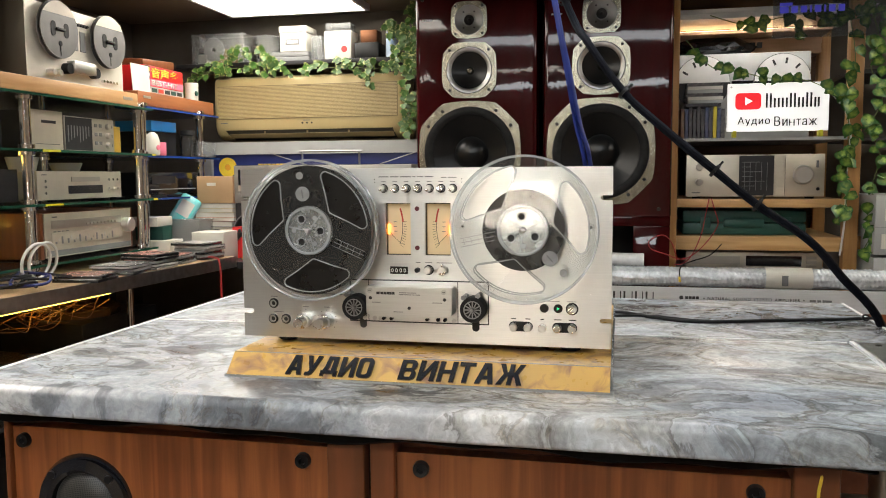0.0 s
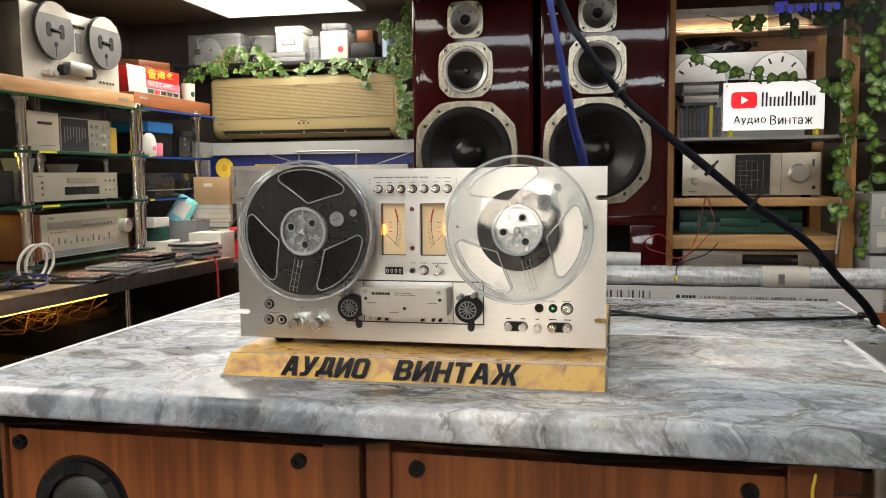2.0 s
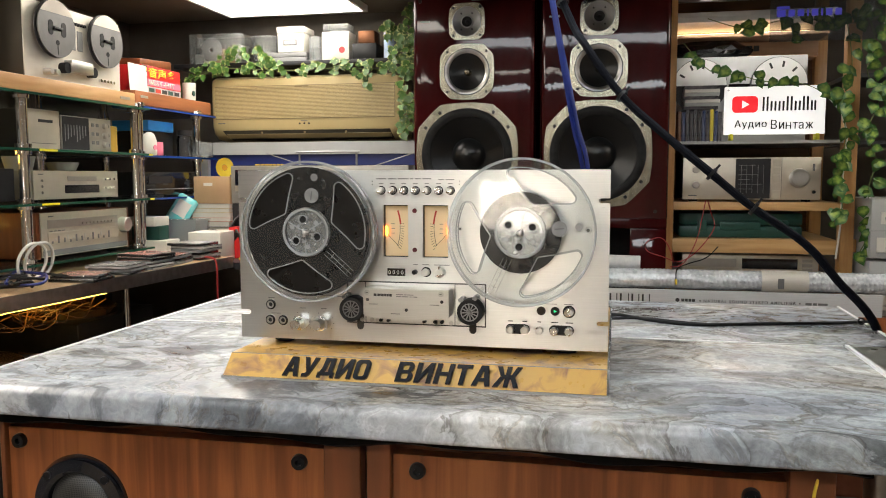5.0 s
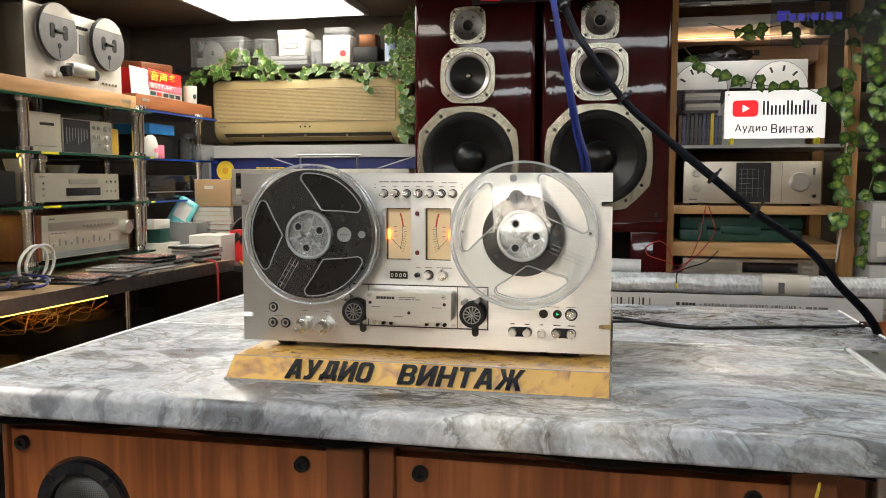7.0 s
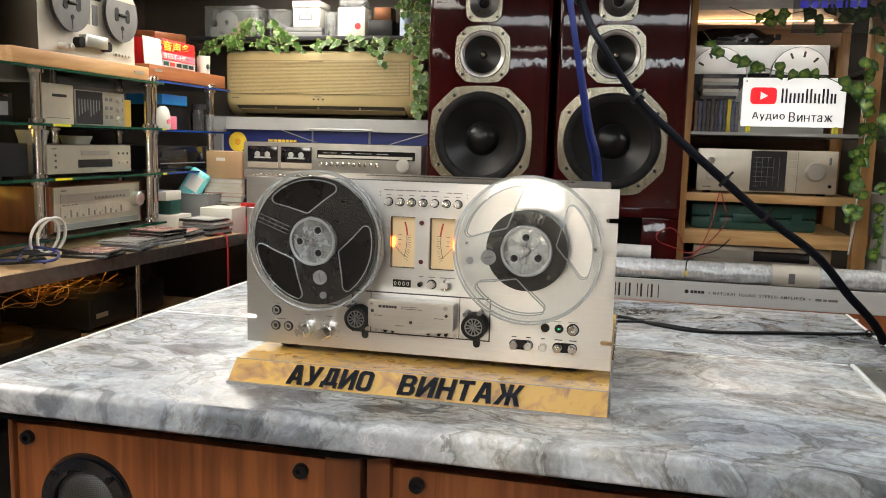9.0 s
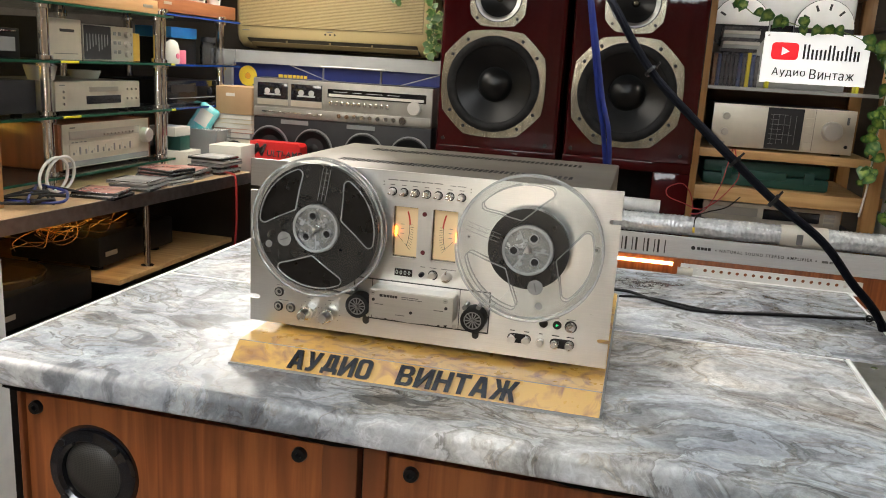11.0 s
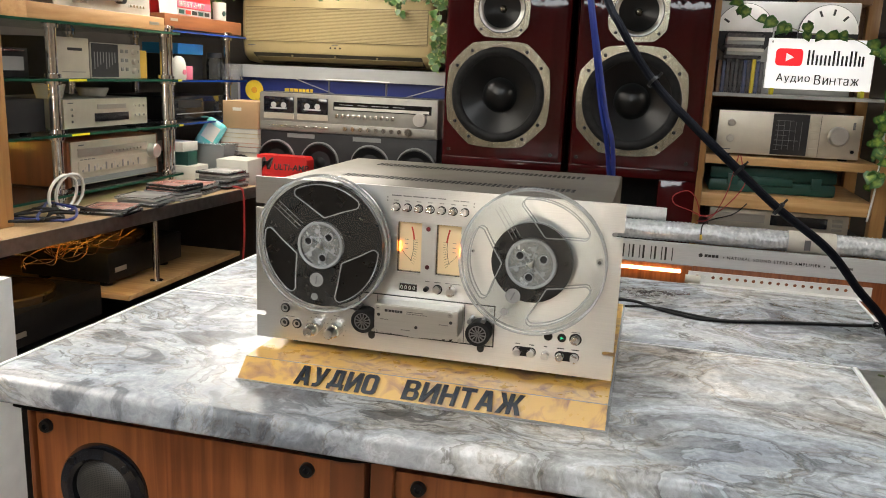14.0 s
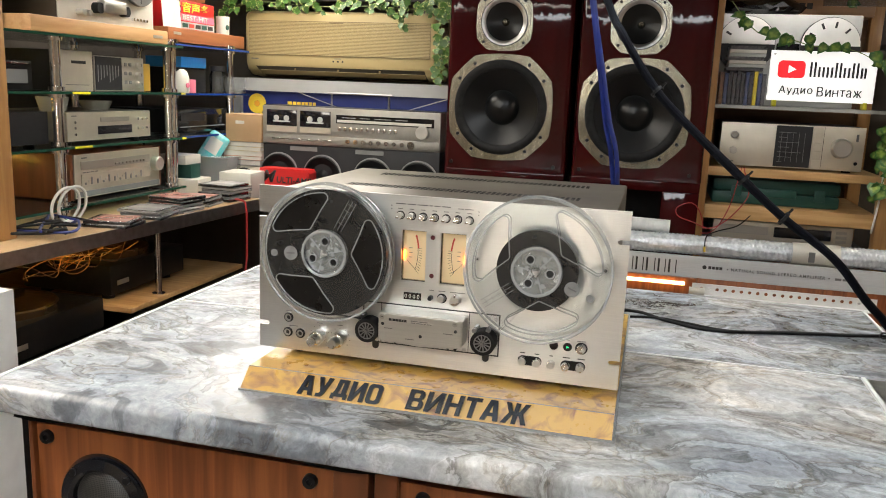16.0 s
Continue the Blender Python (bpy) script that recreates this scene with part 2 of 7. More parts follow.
M["mahogany"] = mat("mahogany_lacquer", (0.048, 0.004, 0.005), 0.14, var=(0.03, 0.0025, 0.0035), scale=3, stretch=(3, 3, 0.8), coat=0.6, rvar=0.04, distort=0.6, spec=0.05, bscale=8, bump=0.3)
# Stretched colour noise paints bright and dark sheen bands on the frames.
M["frame"] = mat("champagne_metal_sheen", (0.46, 0.43, 0.34), 0.24, 1.0, var=(0.3, 0.28, 0.22), scale=14, rvar=0.06, stretch=(6, 1, 0.6))
M["cone"] = mat("woofer_cone", (0.005, 0.0055, 0.006), 0.3, var=(0.009, 0.0095, 0.01), scale=9, spec=0.4, rvar=0.05)
M["cream"] = mat("cream_plastic", (0.52, 0.41, 0.2), 0.42, var=(0.48, 0.375, 0.18), scale=3)
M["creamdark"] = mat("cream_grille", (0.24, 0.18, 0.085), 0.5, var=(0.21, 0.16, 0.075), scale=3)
M["pine"] = mat("pine_board", (0.56, 0.35, 0.15), 0.5, var=(0.42, 0.24, 0.09), scale=4, stretch=(1.2, 14, 14), coat=0.1, distort=0.5)
M["pinepost"] = mat("pine_post", (0.46, 0.25, 0.09), 0.5, var=(0.36, 0.18, 0.06), scale=4, stretch=(14, 14, 1.2), coat=0.1, distort=0.5)
M["oak"] = mat("bench_board", (0.42, 0.29, 0.16), 0.5, var=(0.33, 0.21, 0.11), scale=4, stretch=(12, 1.2, 12))
M["plinthwood"] = mat("red_brown_plinth", (0.34, 0.12, 0.045), 0.4, var=(0.25, 0.08, 0.03), scale=5, stretch=(10, 1, 10))
M["deckwood"] = mat("pale_wood_plinth", (0.62, 0.38, 0.18), 0.4, var=(0.5, 0.27, 0.11), scale=5, stretch=(10, 1, 10), distort=0.5)
M["white"] = mat("white_card", (0.62, 0.6, 0.54), 0.6, var=(0.54, 0.52, 0.46))
M["kraft"] = mat("brown_card", (0.42, 0.27, 0.14), 0.7, var=(0.36, 0.23, 0.12))
M["yellow"] = mat("yellow_card", (0.7, 0.42, 0.06), 0.55)
M["blue"] = mat("blue_card", (0.02, 0.22, 0.55), 0.45)
M["navy"] = mat("navy_print", (0.012, 0.025, 0.16), 0.4)
M["red"] = mat("red_card", (0.65, 0.02, 0.02), 0.4)
M["gold"] = mat("yellow_print", (0.85, 0.6, 0.05), 0.5)
M["pink"] = mat("pink_print", (0.8, 0.2, 0.3), 0.5)
M["greenbox"] = mat("green_case", (0.01, 0.07, 0.055), 0.45, var=(0.008, 0.05, 0.04))
M["bluestrap"] = mat("blue_ribbon", (0.007, 0.02, 0.17), 0.45, var=(0.004, 0.012, 0.1), scale=30)
M["cablecover"] = mat("black_cable_sleeve", (0.003, 0.0035, 0.005), 0.55, var=(0.005, 0.006, 0.01), scale=300, bscale=500, bump=0.25, spec=0.06)
M["signface"] = mat("lit_sign_face", (0.9, 0.9, 0.9), 0.4, emit=(1.0, 0.98, 0.94), glow=0.5)
M["signred"] = mat("lit_sign_red", (0.8, 0.02, 0.03), 0.4, emit=(1.0, 0.02, 0.03), glow=0.5)
M["yellowplastic"] = mat("yellow_plastic", (0.75, 0.7, 0.03), 0.4)
M["ledstrip"] = mat("led_strip", (0.9, 0.6, 0.1), 0.4, emit=(1.0, 0.6, 0.08), glow=8.0)
M["warmled"] = mat("warm_led_strip", (0.9, 0.7, 0.4), 0.4, emit=(1.0, 0.6, 0.28), glow=5.0)
M["greenled"] = mat("green_lamp", (0.02, 0.4, 0.15), 0.4, emit=(0.05, 1.0, 0.4), glow=0.45)
M["redled"] = mat("red_lamp", (0.12, 0.01, 0.015), 0.3)
M["display"] = mat("dark_display", (0.01, 0.01, 0.014), 0.1, coat=0.4)
M["greyplastic"] = mat("grey_plastic", (0.22, 0.22, 0.22), 0.45, var=(0.18, 0.18, 0.18))
M["lightgrey"] = mat("light_grey_paint", (0.38, 0.385, 0.375), 0.45, var=(0.33, 0.335, 0.325))
M["darkgrey"] = mat("dark_grey_plastic", (0.026, 0.026, 0.028), 0.45, var=(0.018, 0.018, 0.02), spec=0.3)
M["bubble"] = mat("bubble_wrap", (0.72, 0.75, 0.78), 0.16, 0.2, var=(0.5, 0.53, 0.56), scale=60, bscale=110, bump=0.3, coat=0.5, spread=0.3)
M["foam"] = mat("white_foam_wrap", (0.75, 0.76, 0.76), 0.35, var=(0.6, 0.62, 0.62), scale=40, bump=0.8, bscale=90)
M["redwire"] = mat("red_wire", (0.35, 0.02, 0.02), 0.4)
M["whitewire"] = mat("white_wire", (0.7, 0.7, 0.66), 0.45)
M["stem"] = mat("vine_stem", (0.12, 0.16, 0.04), 0.6)
M["mesh"] = wire_mesh("wire_mesh")
M["amberglass"] = mat("brown_glass", (0.05, 0.03, 0.015), 0.2, coat=0.4)
M["violetglow"] = mat("violet_sign_letters", (0.05, 0.05, 0.4), 0.4, emit=(0.12, 0.12, 1.0), glow=0.12)
M["mortar"] = mat("grey_mortar", (0.3, 0.27, 0.24), 0.85, var=(0.2, 0.18, 0.16), scale=40, bump=0.5)
M["brick"] = mat("red_brown_brick", (0.36, 0.13, 0.07), 0.8, var=(0.22, 0.075, 0.04), scale=18, bump=0.5, rand=0.3)
M["wipes"] = mat("turquoise_pack", (0.08, 0.5, 0.5), 0.25, var=(0.3, 0.6, 0.6), scale=20)
M["cdcase"] = mat("disc_sleeve_dark", (0.22, 0.19, 0.18), 0.2, var=(0.4, 0.36, 0.33), scale=14, rand=0.3)
M["cdred"] = mat("disc_sleeve_red", (0.38, 0.1, 0.08), 0.2, var=(0.5, 0.33, 0.28), scale=18, rand=0.3)
M["cdgrey"] = mat("disc_sleeve_grey", (0.5, 0.48, 0.46), 0.2, var=(0.3, 0.29, 0.29), scale=14, rand=0.3)
M["pinkbook"] = mat("salmon_cover", (0.6, 0.25, 0.16), 0.5)
M["copperwire"] = mat("copper_wire", (0.17, 0.065, 0.02), 0.4, 0.6, var=(0.1, 0.035, 0.012))
M["ventdark"] = mat("vent_shadow", (0.06, 0.05, 0.035), 0.6)
M["bluecan"] = mat("pale_blue_can", (0.3, 0.42, 0.6), 0.35, var=(0.5, 0.56, 0.62), scale=20)
M["yellowdisc2"] = mat("orange_print", (0.8, 0.35, 0.03), 0.5)
M["rackback"] = mat("brown_backing", (0.2, 0.11, 0.055), 0.55, var=(0.14, 0.075, 0.035), scale=6, stretch=(1, 8, 8))
M["spine_dark"] = mat("dark_spine", (0.02, 0.02, 0.024), 0.3, var=(0.09, 0.08, 0.08), scale=60, rand=0.4)
M["spine_blue"] = mat("blue_spine", (0.012, 0.035, 0.12), 0.3, var=(0.12, 0.12, 0.18), scale=60, rand=0.3)
M["spine_brown"] = mat("brown_spine", (0.09, 0.035, 0.02), 0.3, var=(0.25, 0.14, 0.06), scale=60, rand=0.3)
M["spine_yellow"] = mat("yellow_spine", (0.7, 0.55, 0.05), 0.3)
M["stripface"] = mat("silver_strip", (0.62, 0.63, 0.64), 0.4, 0.25, var=(0.55, 0.56, 0.57), scale=20, stretch=(0.6, 30, 30))
M["glowstrip"] = mat("white_light_strip", (0.9, 0.9, 0.9), 0.4, emit=(1.0, 0.95, 0.88), glow=34.0)
M["rackwood"] = mat("warm_brown_wood", (0.34, 0.19, 0.1), 0.45, var=(0.26, 0.14, 0.07), scale=5, stretch=(1, 9, 9))


def leaf_mat(name, core, edge, lo, hi):
    m = mat(name, core, 0.42, var=[c * 0.55 for c in core], scale=3.0, spread=0.5, rand=0.3)
    n, l = m.node_tree.nodes, m.node_tree.links
    b = n["Principled BSDF"]
    old = b.inputs["Base Color"].links[0].from_socket
    tc, ln, nz, ad, mr, mx = (n.new("ShaderNode" + k) for k in ("TexCoord", "VectorMath", "TexNoise", "Math", "MapRange", "MixRGB"))
    ln.operation = "LENGTH"
    l.new(tc.outputs["Object"], ln.inputs[0])
    nz.inputs["Scale"].default_value = 4
    l.new(tc.outputs["Object"], nz.inputs["Vector"])
    ad.operation = "MULTIPLY_ADD"
    ad.inputs[1].default_value = 0.5
    l.new(nz.outputs[0], ad.inputs[0])
    l.new(ln.outputs["Value"], ad.inputs[2])
    mr.inputs["From Min"].default_value, mr.inputs["From Max"].default_value = lo, hi
    l.new(ad.outputs[0], mr.inputs[0])
    l.new(mr.outputs[0], mx.inputs[0])
    l.new(old, mx.inputs[1])
    mx.inputs[2].default_value = (*edge, 1)
    l.new(mx.outputs[0], b.inputs["Base Color"])
    return m


M["ivyleaf"] = leaf_mat("variegated_ivy", (0.06, 0.15, 0.022), (0.42, 0.46, 0.16), 0.6, 0.8)
M["vineleaf"] = leaf_mat("green_vine", (0.24, 0.35, 0.06), (0.026, 0.1, 0.014), 0.38, 0.62)


# ---- mesh helpers ----
INV = {}


def thing(name, m, label, category, group="", kind="", world=True):
    ob = new(name)
    ob.matrix_basis = m
    ob.empty_display_size = 0.02
    INV[ob] = m.inverted() if world else None
    return tagged(ob, label, category, group, kind)


def part(name, bm, material, parent=None, label="", smooth=True):
    top = parent
    while top is not None and top.parent is not None:
        top = top.parent
    inv = INV.get(top)
    if inv is not None:
        bm.transform(inv)
    bmesh.ops.recalc_face_normals(bm, faces=bm.faces)
    me = bpy.data.meshes.new(name)
    bm.to_mesh(me)
    bm.free()
    me.materials.append(M[material])
    if smooth:
        me.polygons.foreach_set("use_smooth", [True] * len(me.polygons))
        me.set_sharp_from_angle(angle=radians(35))
    ob = new(name, me)
    ob.parent = parent
    if label:
        ob["label"] = label
    return ob


def setting(name, bm, material, label, category, smooth=False):
    return tagged(part(name, bm, material, None, "", smooth), label, category, "", "structure")


def bx(bm, x0, x1, y0, y1, z0, z1, bev=0.0, seg=2):
    m = Matrix.Translation(((x0 + x1) / 2, (y0 + y1) / 2, (z0 + z1) / 2)) @ Matrix.Diagonal((abs(x1 - x0), abs(y1 - y0), abs(z1 - z0), 1))
    vs = bmesh.ops.create_cube(bm, size=1, matrix=m)["verts"]
    if bev:
        es = list({e for v in vs for e in v.link_edges})
        bmesh.ops.bevel(bm, geom=es, offset=bev, segments=seg, affect="EDGES", profile=0.5)
    return bm


def B(*a, **k):
    return bx(bmesh.new(), *a, **k)


AX = {"x": Matrix.Rotation(radians(90), 4, "Y"), "y": Matrix.Rotation(radians(90), 4, "X"), "z": Matrix.Identity(4)}


def cy(bm, c, axis, r, h, seg=24, r2=None, bev=0.0):
    """A cylinder round c; along y its first end (r) looks to +y and its second (r2) to -y."""
    m = Matrix.Translation(c) @ AX[axis]
    vs = bmesh.ops.create_cone(bm, cap_ends=True, segments=seg, radius1=r, radius2=r if r2 is None else r2, depth=h, matrix=m)["verts"]
    if bev:
        es = [e for e in {e for v in vs for e in v.link_edges} if any(len(f.verts) > 4 for f in e.link_faces)]
        bmesh.ops.bevel(bm, geom=es, offset=bev, segments=2, affect="EDGES")
    return bm


def C(*a, **k):
    return cy(bmesh.new(), *a, **k)


def lathe(bm, prof, c, axis, seg=40, closed=False):
    """prof: (radius, height) pairs; the height runs along +z, +x or, for y, towards -y."""
    m = Matrix.Translation(c) @ AX[axis]
    rings = []
    for r, h in prof:
        rings.append([bm.verts.new(m @ Vector((r * math.cos(2 * math.pi * k / seg), r * math.sin(2 * math.pi * k / seg), h))) for k in range(seg)])
    pairs = list(zip(rings, rings[1:])) + ([(rings[-1], rings[0])] if closed else [])
    for a, b in pairs:
        for k in range(seg):
            bm.faces.new((a[k], a[(k + 1) % seg], b[(k + 1) % seg], b[k]))
    return bm


def L(*a, **k):
    return lathe(bmesh.new(), *a, **k)


def plate(loops, y0, y1, bm=None):
    """A plate from outlines in x and z (the first outside, the others holes), from y0 to y1."""
    bm = bm or bmesh.new()
    es = []
    for lp in loops:
        vs = [bm.verts.new((x, y0, z)) for x, z in lp]
        es += [bm.edges.new((vs[k], vs[(k + 1) % len(vs)])) for k in range(len(vs))]
    fs = [g for g in bmesh.ops.triangle_fill(bm, use_beauty=True, use_dissolve=False, edges=es)["geom"] if isinstance(g, bmesh.types.BMFace)]
    ex = bmesh.ops.extrude_face_region(bm, geom=fs)["geom"]
    bmesh.ops.translate(bm, verts=[g for g in ex if isinstance(g, bmesh.types.BMVert)], vec=(0, y1 - y0, 0))
    return bm


def sweep(bm, pts, r, seg=8, flat=1.0):
    """A round (or flattened) rod along points, through a smooth curve."""
    p = [Vector(q) for q in pts]
    path = []
    for k in range(len(p) - 1):
        a, b, c, d = p[max(k - 1, 0)], p[k], p[k + 1], p[min(k + 2, len(p) - 1)]
        for s in range(6):
            t = s / 6
            path.append(0.5 * (2 * b + (c - a) * t + (2 * a - 5 * b + 4 * c - d) * t * t + (3 * b - a - 3 * c + d) * t ** 3))
    path.append(p[-1])
    side, rings = None, []
    for k, q in enumerate(path):
        way = (path[min(k + 1, len(path) - 1)] - path[max(k - 1, 0)]).normalized()
        if side is None:
            side = way.orthogonal().normalized()
        side = (side - way * side.dot(way)).normalized()
        up = way.cross(side)
        rings.append([bm.verts.new(q + r * (math.cos(2 * math.pi * j / seg) * side + flat * math.sin(2 * math.pi * j / seg) * up)) for j in range(seg)])
    for a, b in zip(rings, rings[1:]):
        for j in range(seg):
            bm.faces.new((a[j], a[(j + 1) % seg], b[(j + 1) % seg], b[j]))
    bm.faces.new(rings[0]), bm.faces.new(rings[-1])
    return bm


def S(*a, **k):
    return sweep(bmesh.new(), *a, **k)


def circle(cx, cz, r, seg=48):
    return [(cx + r * math.cos(2 * math.pi * k / seg), cz + r * math.sin(2 * math.pi * k / seg)) for k in range(seg)]


def bars(x0, z, widths, h, y, gap=0.002):
    """Small printed bars in a row on a face that looks to -y."""
    bm, x = bmesh.new(), x0
    for w in widths:
        bx(bm, x, x + w, y - 0.0003, y + 0.0003, z, z + h)
        x += w + gap
    return bm


def lettering(text, height, depth, bold=0.0, shear=0.0, squeeze=1.0, spacing=1.0):
    """Letters as a bmesh in x (along) and z (up), standing out to -y; the left foot is at the origin."""
    cu = bpy.data.curves.new("letters", "FONT")
    cu.body, cu.size, cu.extrude, cu.offset, cu.shear, cu.space_character = text, 1.0, 0.0, bold, shear, spacing
    cu.resolution_u = 3
    ob = bpy.data.objects.new("letters", cu)
    scene.collection.objects.link(ob)
    me = bpy.data.meshes.new_from_object(ob.evaluated_get(bpy.context.evaluated_depsgraph_get()))
    bpy.data.objects.remove(ob)
    bpy.data.curves.remove(cu)
    bm = bmesh.new()
    bm.from_mesh(me)
    bpy.data.meshes.remove(me)
    bmesh.ops.remove_doubles(bm, verts=bm.verts, dist=1e-5)
    xs, ys = [v.co.x for v in bm.verts], [v.co.y for v in bm.verts]
    s = height / (max(ys) - min(ys))
    ex = bmesh.ops.extrude_face_region(bm, geom=list(bm.faces))["geom"]
    for v in bm.verts:
        v.co.z = 0
    for g in ex:
        if isinstance(g, bmesh.types.BMVert):
            g.co.z = 1
    x0, y0 = min(xs), min(ys)
    for v in bm.verts:
        v.co = Vector(((v.co.x - x0) * s * squeeze, -v.co.z * depth, (v.co.y - y0) * s))
    return bm


def moved(bm, m):
    bm.transform(m)
    return bm


# ---- the room ----
setting("floor", B(-2.3, 2.5, -3.2, 2.8, -0.2, -0.1), "floor", "dark brown worn floor of the shop", "floor")
setting("wall_north", B(-2.3, 2.5, 2.66, 2.8, -0.1, 2.0), "wall", "grey-brown painted back wall", "wall")
setting("wall_west", B(-2.3, -2.12, -3.2, 2.66, -0.1, 2.0), "wall", "grey-brown painted side wall", "wall")
setting("wall_east", B(2.36, 2.5, -3.2, 2.66, -0.1, 2.0), "wall_warm", "unseen side wall, beige to give the deck warm reflections", "wall")


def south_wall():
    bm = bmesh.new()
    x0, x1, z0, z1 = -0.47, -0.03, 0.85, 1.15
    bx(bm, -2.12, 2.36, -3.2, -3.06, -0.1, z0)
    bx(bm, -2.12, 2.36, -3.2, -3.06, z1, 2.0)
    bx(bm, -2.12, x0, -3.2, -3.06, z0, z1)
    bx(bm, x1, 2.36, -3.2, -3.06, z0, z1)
    setting("wall_south", bm, "wall_warm", "unseen wall with an added opening, beige to give the deck warm reflections", "wall")
    # Added window: unseen, set where the right reel's highlight calls for a source.
    w = thing("added_window", pose((x0 + x1) / 2, -3.1, z0), "added small window for an unseen source that the reel mirrors", "window", "", "structure")
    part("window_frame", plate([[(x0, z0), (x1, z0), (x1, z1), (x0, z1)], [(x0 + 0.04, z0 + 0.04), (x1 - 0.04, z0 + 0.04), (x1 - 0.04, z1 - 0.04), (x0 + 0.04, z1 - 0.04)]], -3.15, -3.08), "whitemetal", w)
    setting("backdrop", B(-1.6, 1.0, -3.6, -3.59, 0.0, 2.1), "south_glow", "unseen glowing sheet that stands for the source behind the viewpoint", "backdrop")
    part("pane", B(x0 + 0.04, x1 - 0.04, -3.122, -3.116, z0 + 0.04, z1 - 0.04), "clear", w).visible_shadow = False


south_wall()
setting("ceiling", B(-2.3, 2.5, -3.2, 2.8, 1.9, 2.02), "ceiling", "low beige painted ceiling", "ceiling")


def ceiling_light(x0, x1, y0, y1, glow="glowpanel"):
    t = thing("ceiling_light", pose((x0 + x1) / 2, (y0 + y1) / 2, 1.9), "flat bright ceiling light panel in a thin white frame", "ceiling light", "ceiling light panels")
    bm = bmesh.new()
    for a in ((x0, x0 + 0.015, y0, y1), (x1 - 0.015, x1, y0, y1), (x0 + 0.015, x1 - 0.015, y0, y0 + 0.015), (x0 + 0.015, x1 - 0.015, y1 - 0.015, y1)):
        bx(bm, *a, 1.872, 1.9)
    part("frame", bm, "whitemetal", t, "", False)
    part("diffuser", B(x0 + 0.015, x1 - 0.015, y0 + 0.015, y1 - 0.015, 1.882, 1.89), glow, t, "glowing white diffuser", False)


ceiling_light(-1.5, -0.84, 1.45, 2.5, "glowpanel_dim")
# Added panel out of view; it brightens the right rack.
ceiling_light(1.3, 1.9, 1.0, 1.7, "glowpanel_dim")
ceiling_light(-0.6, 0.72, 0.35, 0.71, "glowpanel_mid")
ceiling_light(-0.75, 0.15, -0.9, -0.64, "glowpanel_dim")
# Unseen front fill, laid where a thin streak in the lacquer fits.
ceiling_light(-0.9, 0.9, -1.95, -1.45)
# Added panel out of view; it brightens the left shelves.
ceiling_light(-1.75, -1.15, -1.2, 0.5, "glowpanel_warm")
ceiling_light(-0.95, -0.58, 0.92, 1.24, "glowpanel_warm")


# ---- the counter ----
def counter():
    t = thing("counter", pose(0.1, 0.2, 0.864), "grey swirled stone-look laminate counter with rounded front edge", "counter")
    bm = B(-0.54, 0.86, -0.168, 0.2755, 0.864, 0.9)
    for top, size, seg in ((True, 0.011, 8), (False, 0.005, 4)):
        es = [e for e in bm.edges if all(v.co.y < -0.167 and (v.co.z > 0.88) == top for v in e.verts) and abs(e.verts[0].co.x - e.verts[1].co.x) > 0.5]
        bmesh.ops.bevel(bm, geom=es, offset=size, segments=seg, affect="EDGES", profile=0.5)
    part("front_top", bm, "marble", t)
    part("rear_top", B(-0.54, 0.2, 0.2795, 0.80, 0.864, 0.9, 0.001), "marble", t)
    part("low_rear_top", B(0.2015, 0.697, 0.2795, 0.80, 0.845, 0.879, 0.001), "marble", t)
    bm = B(-0.545, -0.54, -0.155, 0.80, 0.866, 0.9015)
    part("edge_trim", bm, "whitemetal", t, "thin white metal edging strip", False)
    part("edge_trim", B(0.697, 0.701, 0.2795, 0.80, 0.847, 0.8805), "whitemetal", t, "thin white metal edging strip", False)
    part("joint_strip", B(-0.54, 0.575, 0.2755, 0.279, 0.87, 0.9012), "whitemetal", t, "pale strip between the two tops", False)
    p = part("bracket_plate", B(0.5835, 0.70, -0.1, 0.272, 0.9, 0.9022), "steel", t, "flat steel plate let into the top", False)
    part("edge_trim", B(0.578, 0.5835, -0.12, 0.2755, 0.9, 0.9035), "whitemetal", t, "thin white metal edging strip", False)
    for x, y in ((0.61, 0.25), (0.645, 0.25), (0.68, 0.25), (0.61, 0.17), (0.645, 0.2)):
        part("screw", C((x, y, 0.9027), "z", 0.005, 0.0016, 12), "chrome", p)
    # Added black strip stands for the shade in the gap between the cabinets.
    part("filler", B(-0.0338, -0.0272, -0.11, -0.1, -0.1, 0.8635), "black", t, "", False)
    # the sagging black liner under the slab
    bm = bmesh.new()
    for k in range(40):
        x0, x1 = -0.52 + k * 0.0255, -0.52 + (k + 1) * 0.0255
        d = [0.853 + 0.003 * math.sin(x * 17) + 0.0025 * math.sin(x * 43 + 1) for x in (x0, x1)]
        a = [bm.verts.new(v) for v in ((x0, -0.14, 0.8635), (x1, -0.14, 0.8635), (x1, -0.142, d[1]), (x0, -0.142, d[0]), (x1, -0.128, d[1] - 0.006), (x0, -0.128, d[0] - 0.006))]
        bm.faces.new(a[:4]), bm.faces.new((a[3], a[2], a[4], a[5]))
    bmesh.ops.remove_doubles(bm, verts=bm.verts, dist=1e-5)
    bmesh.ops.solidify(bm, geom=list(bm.faces), thickness=0.0012)
    part("liner", bm, "film", t, "wavy black film under the slab", False)


counter()


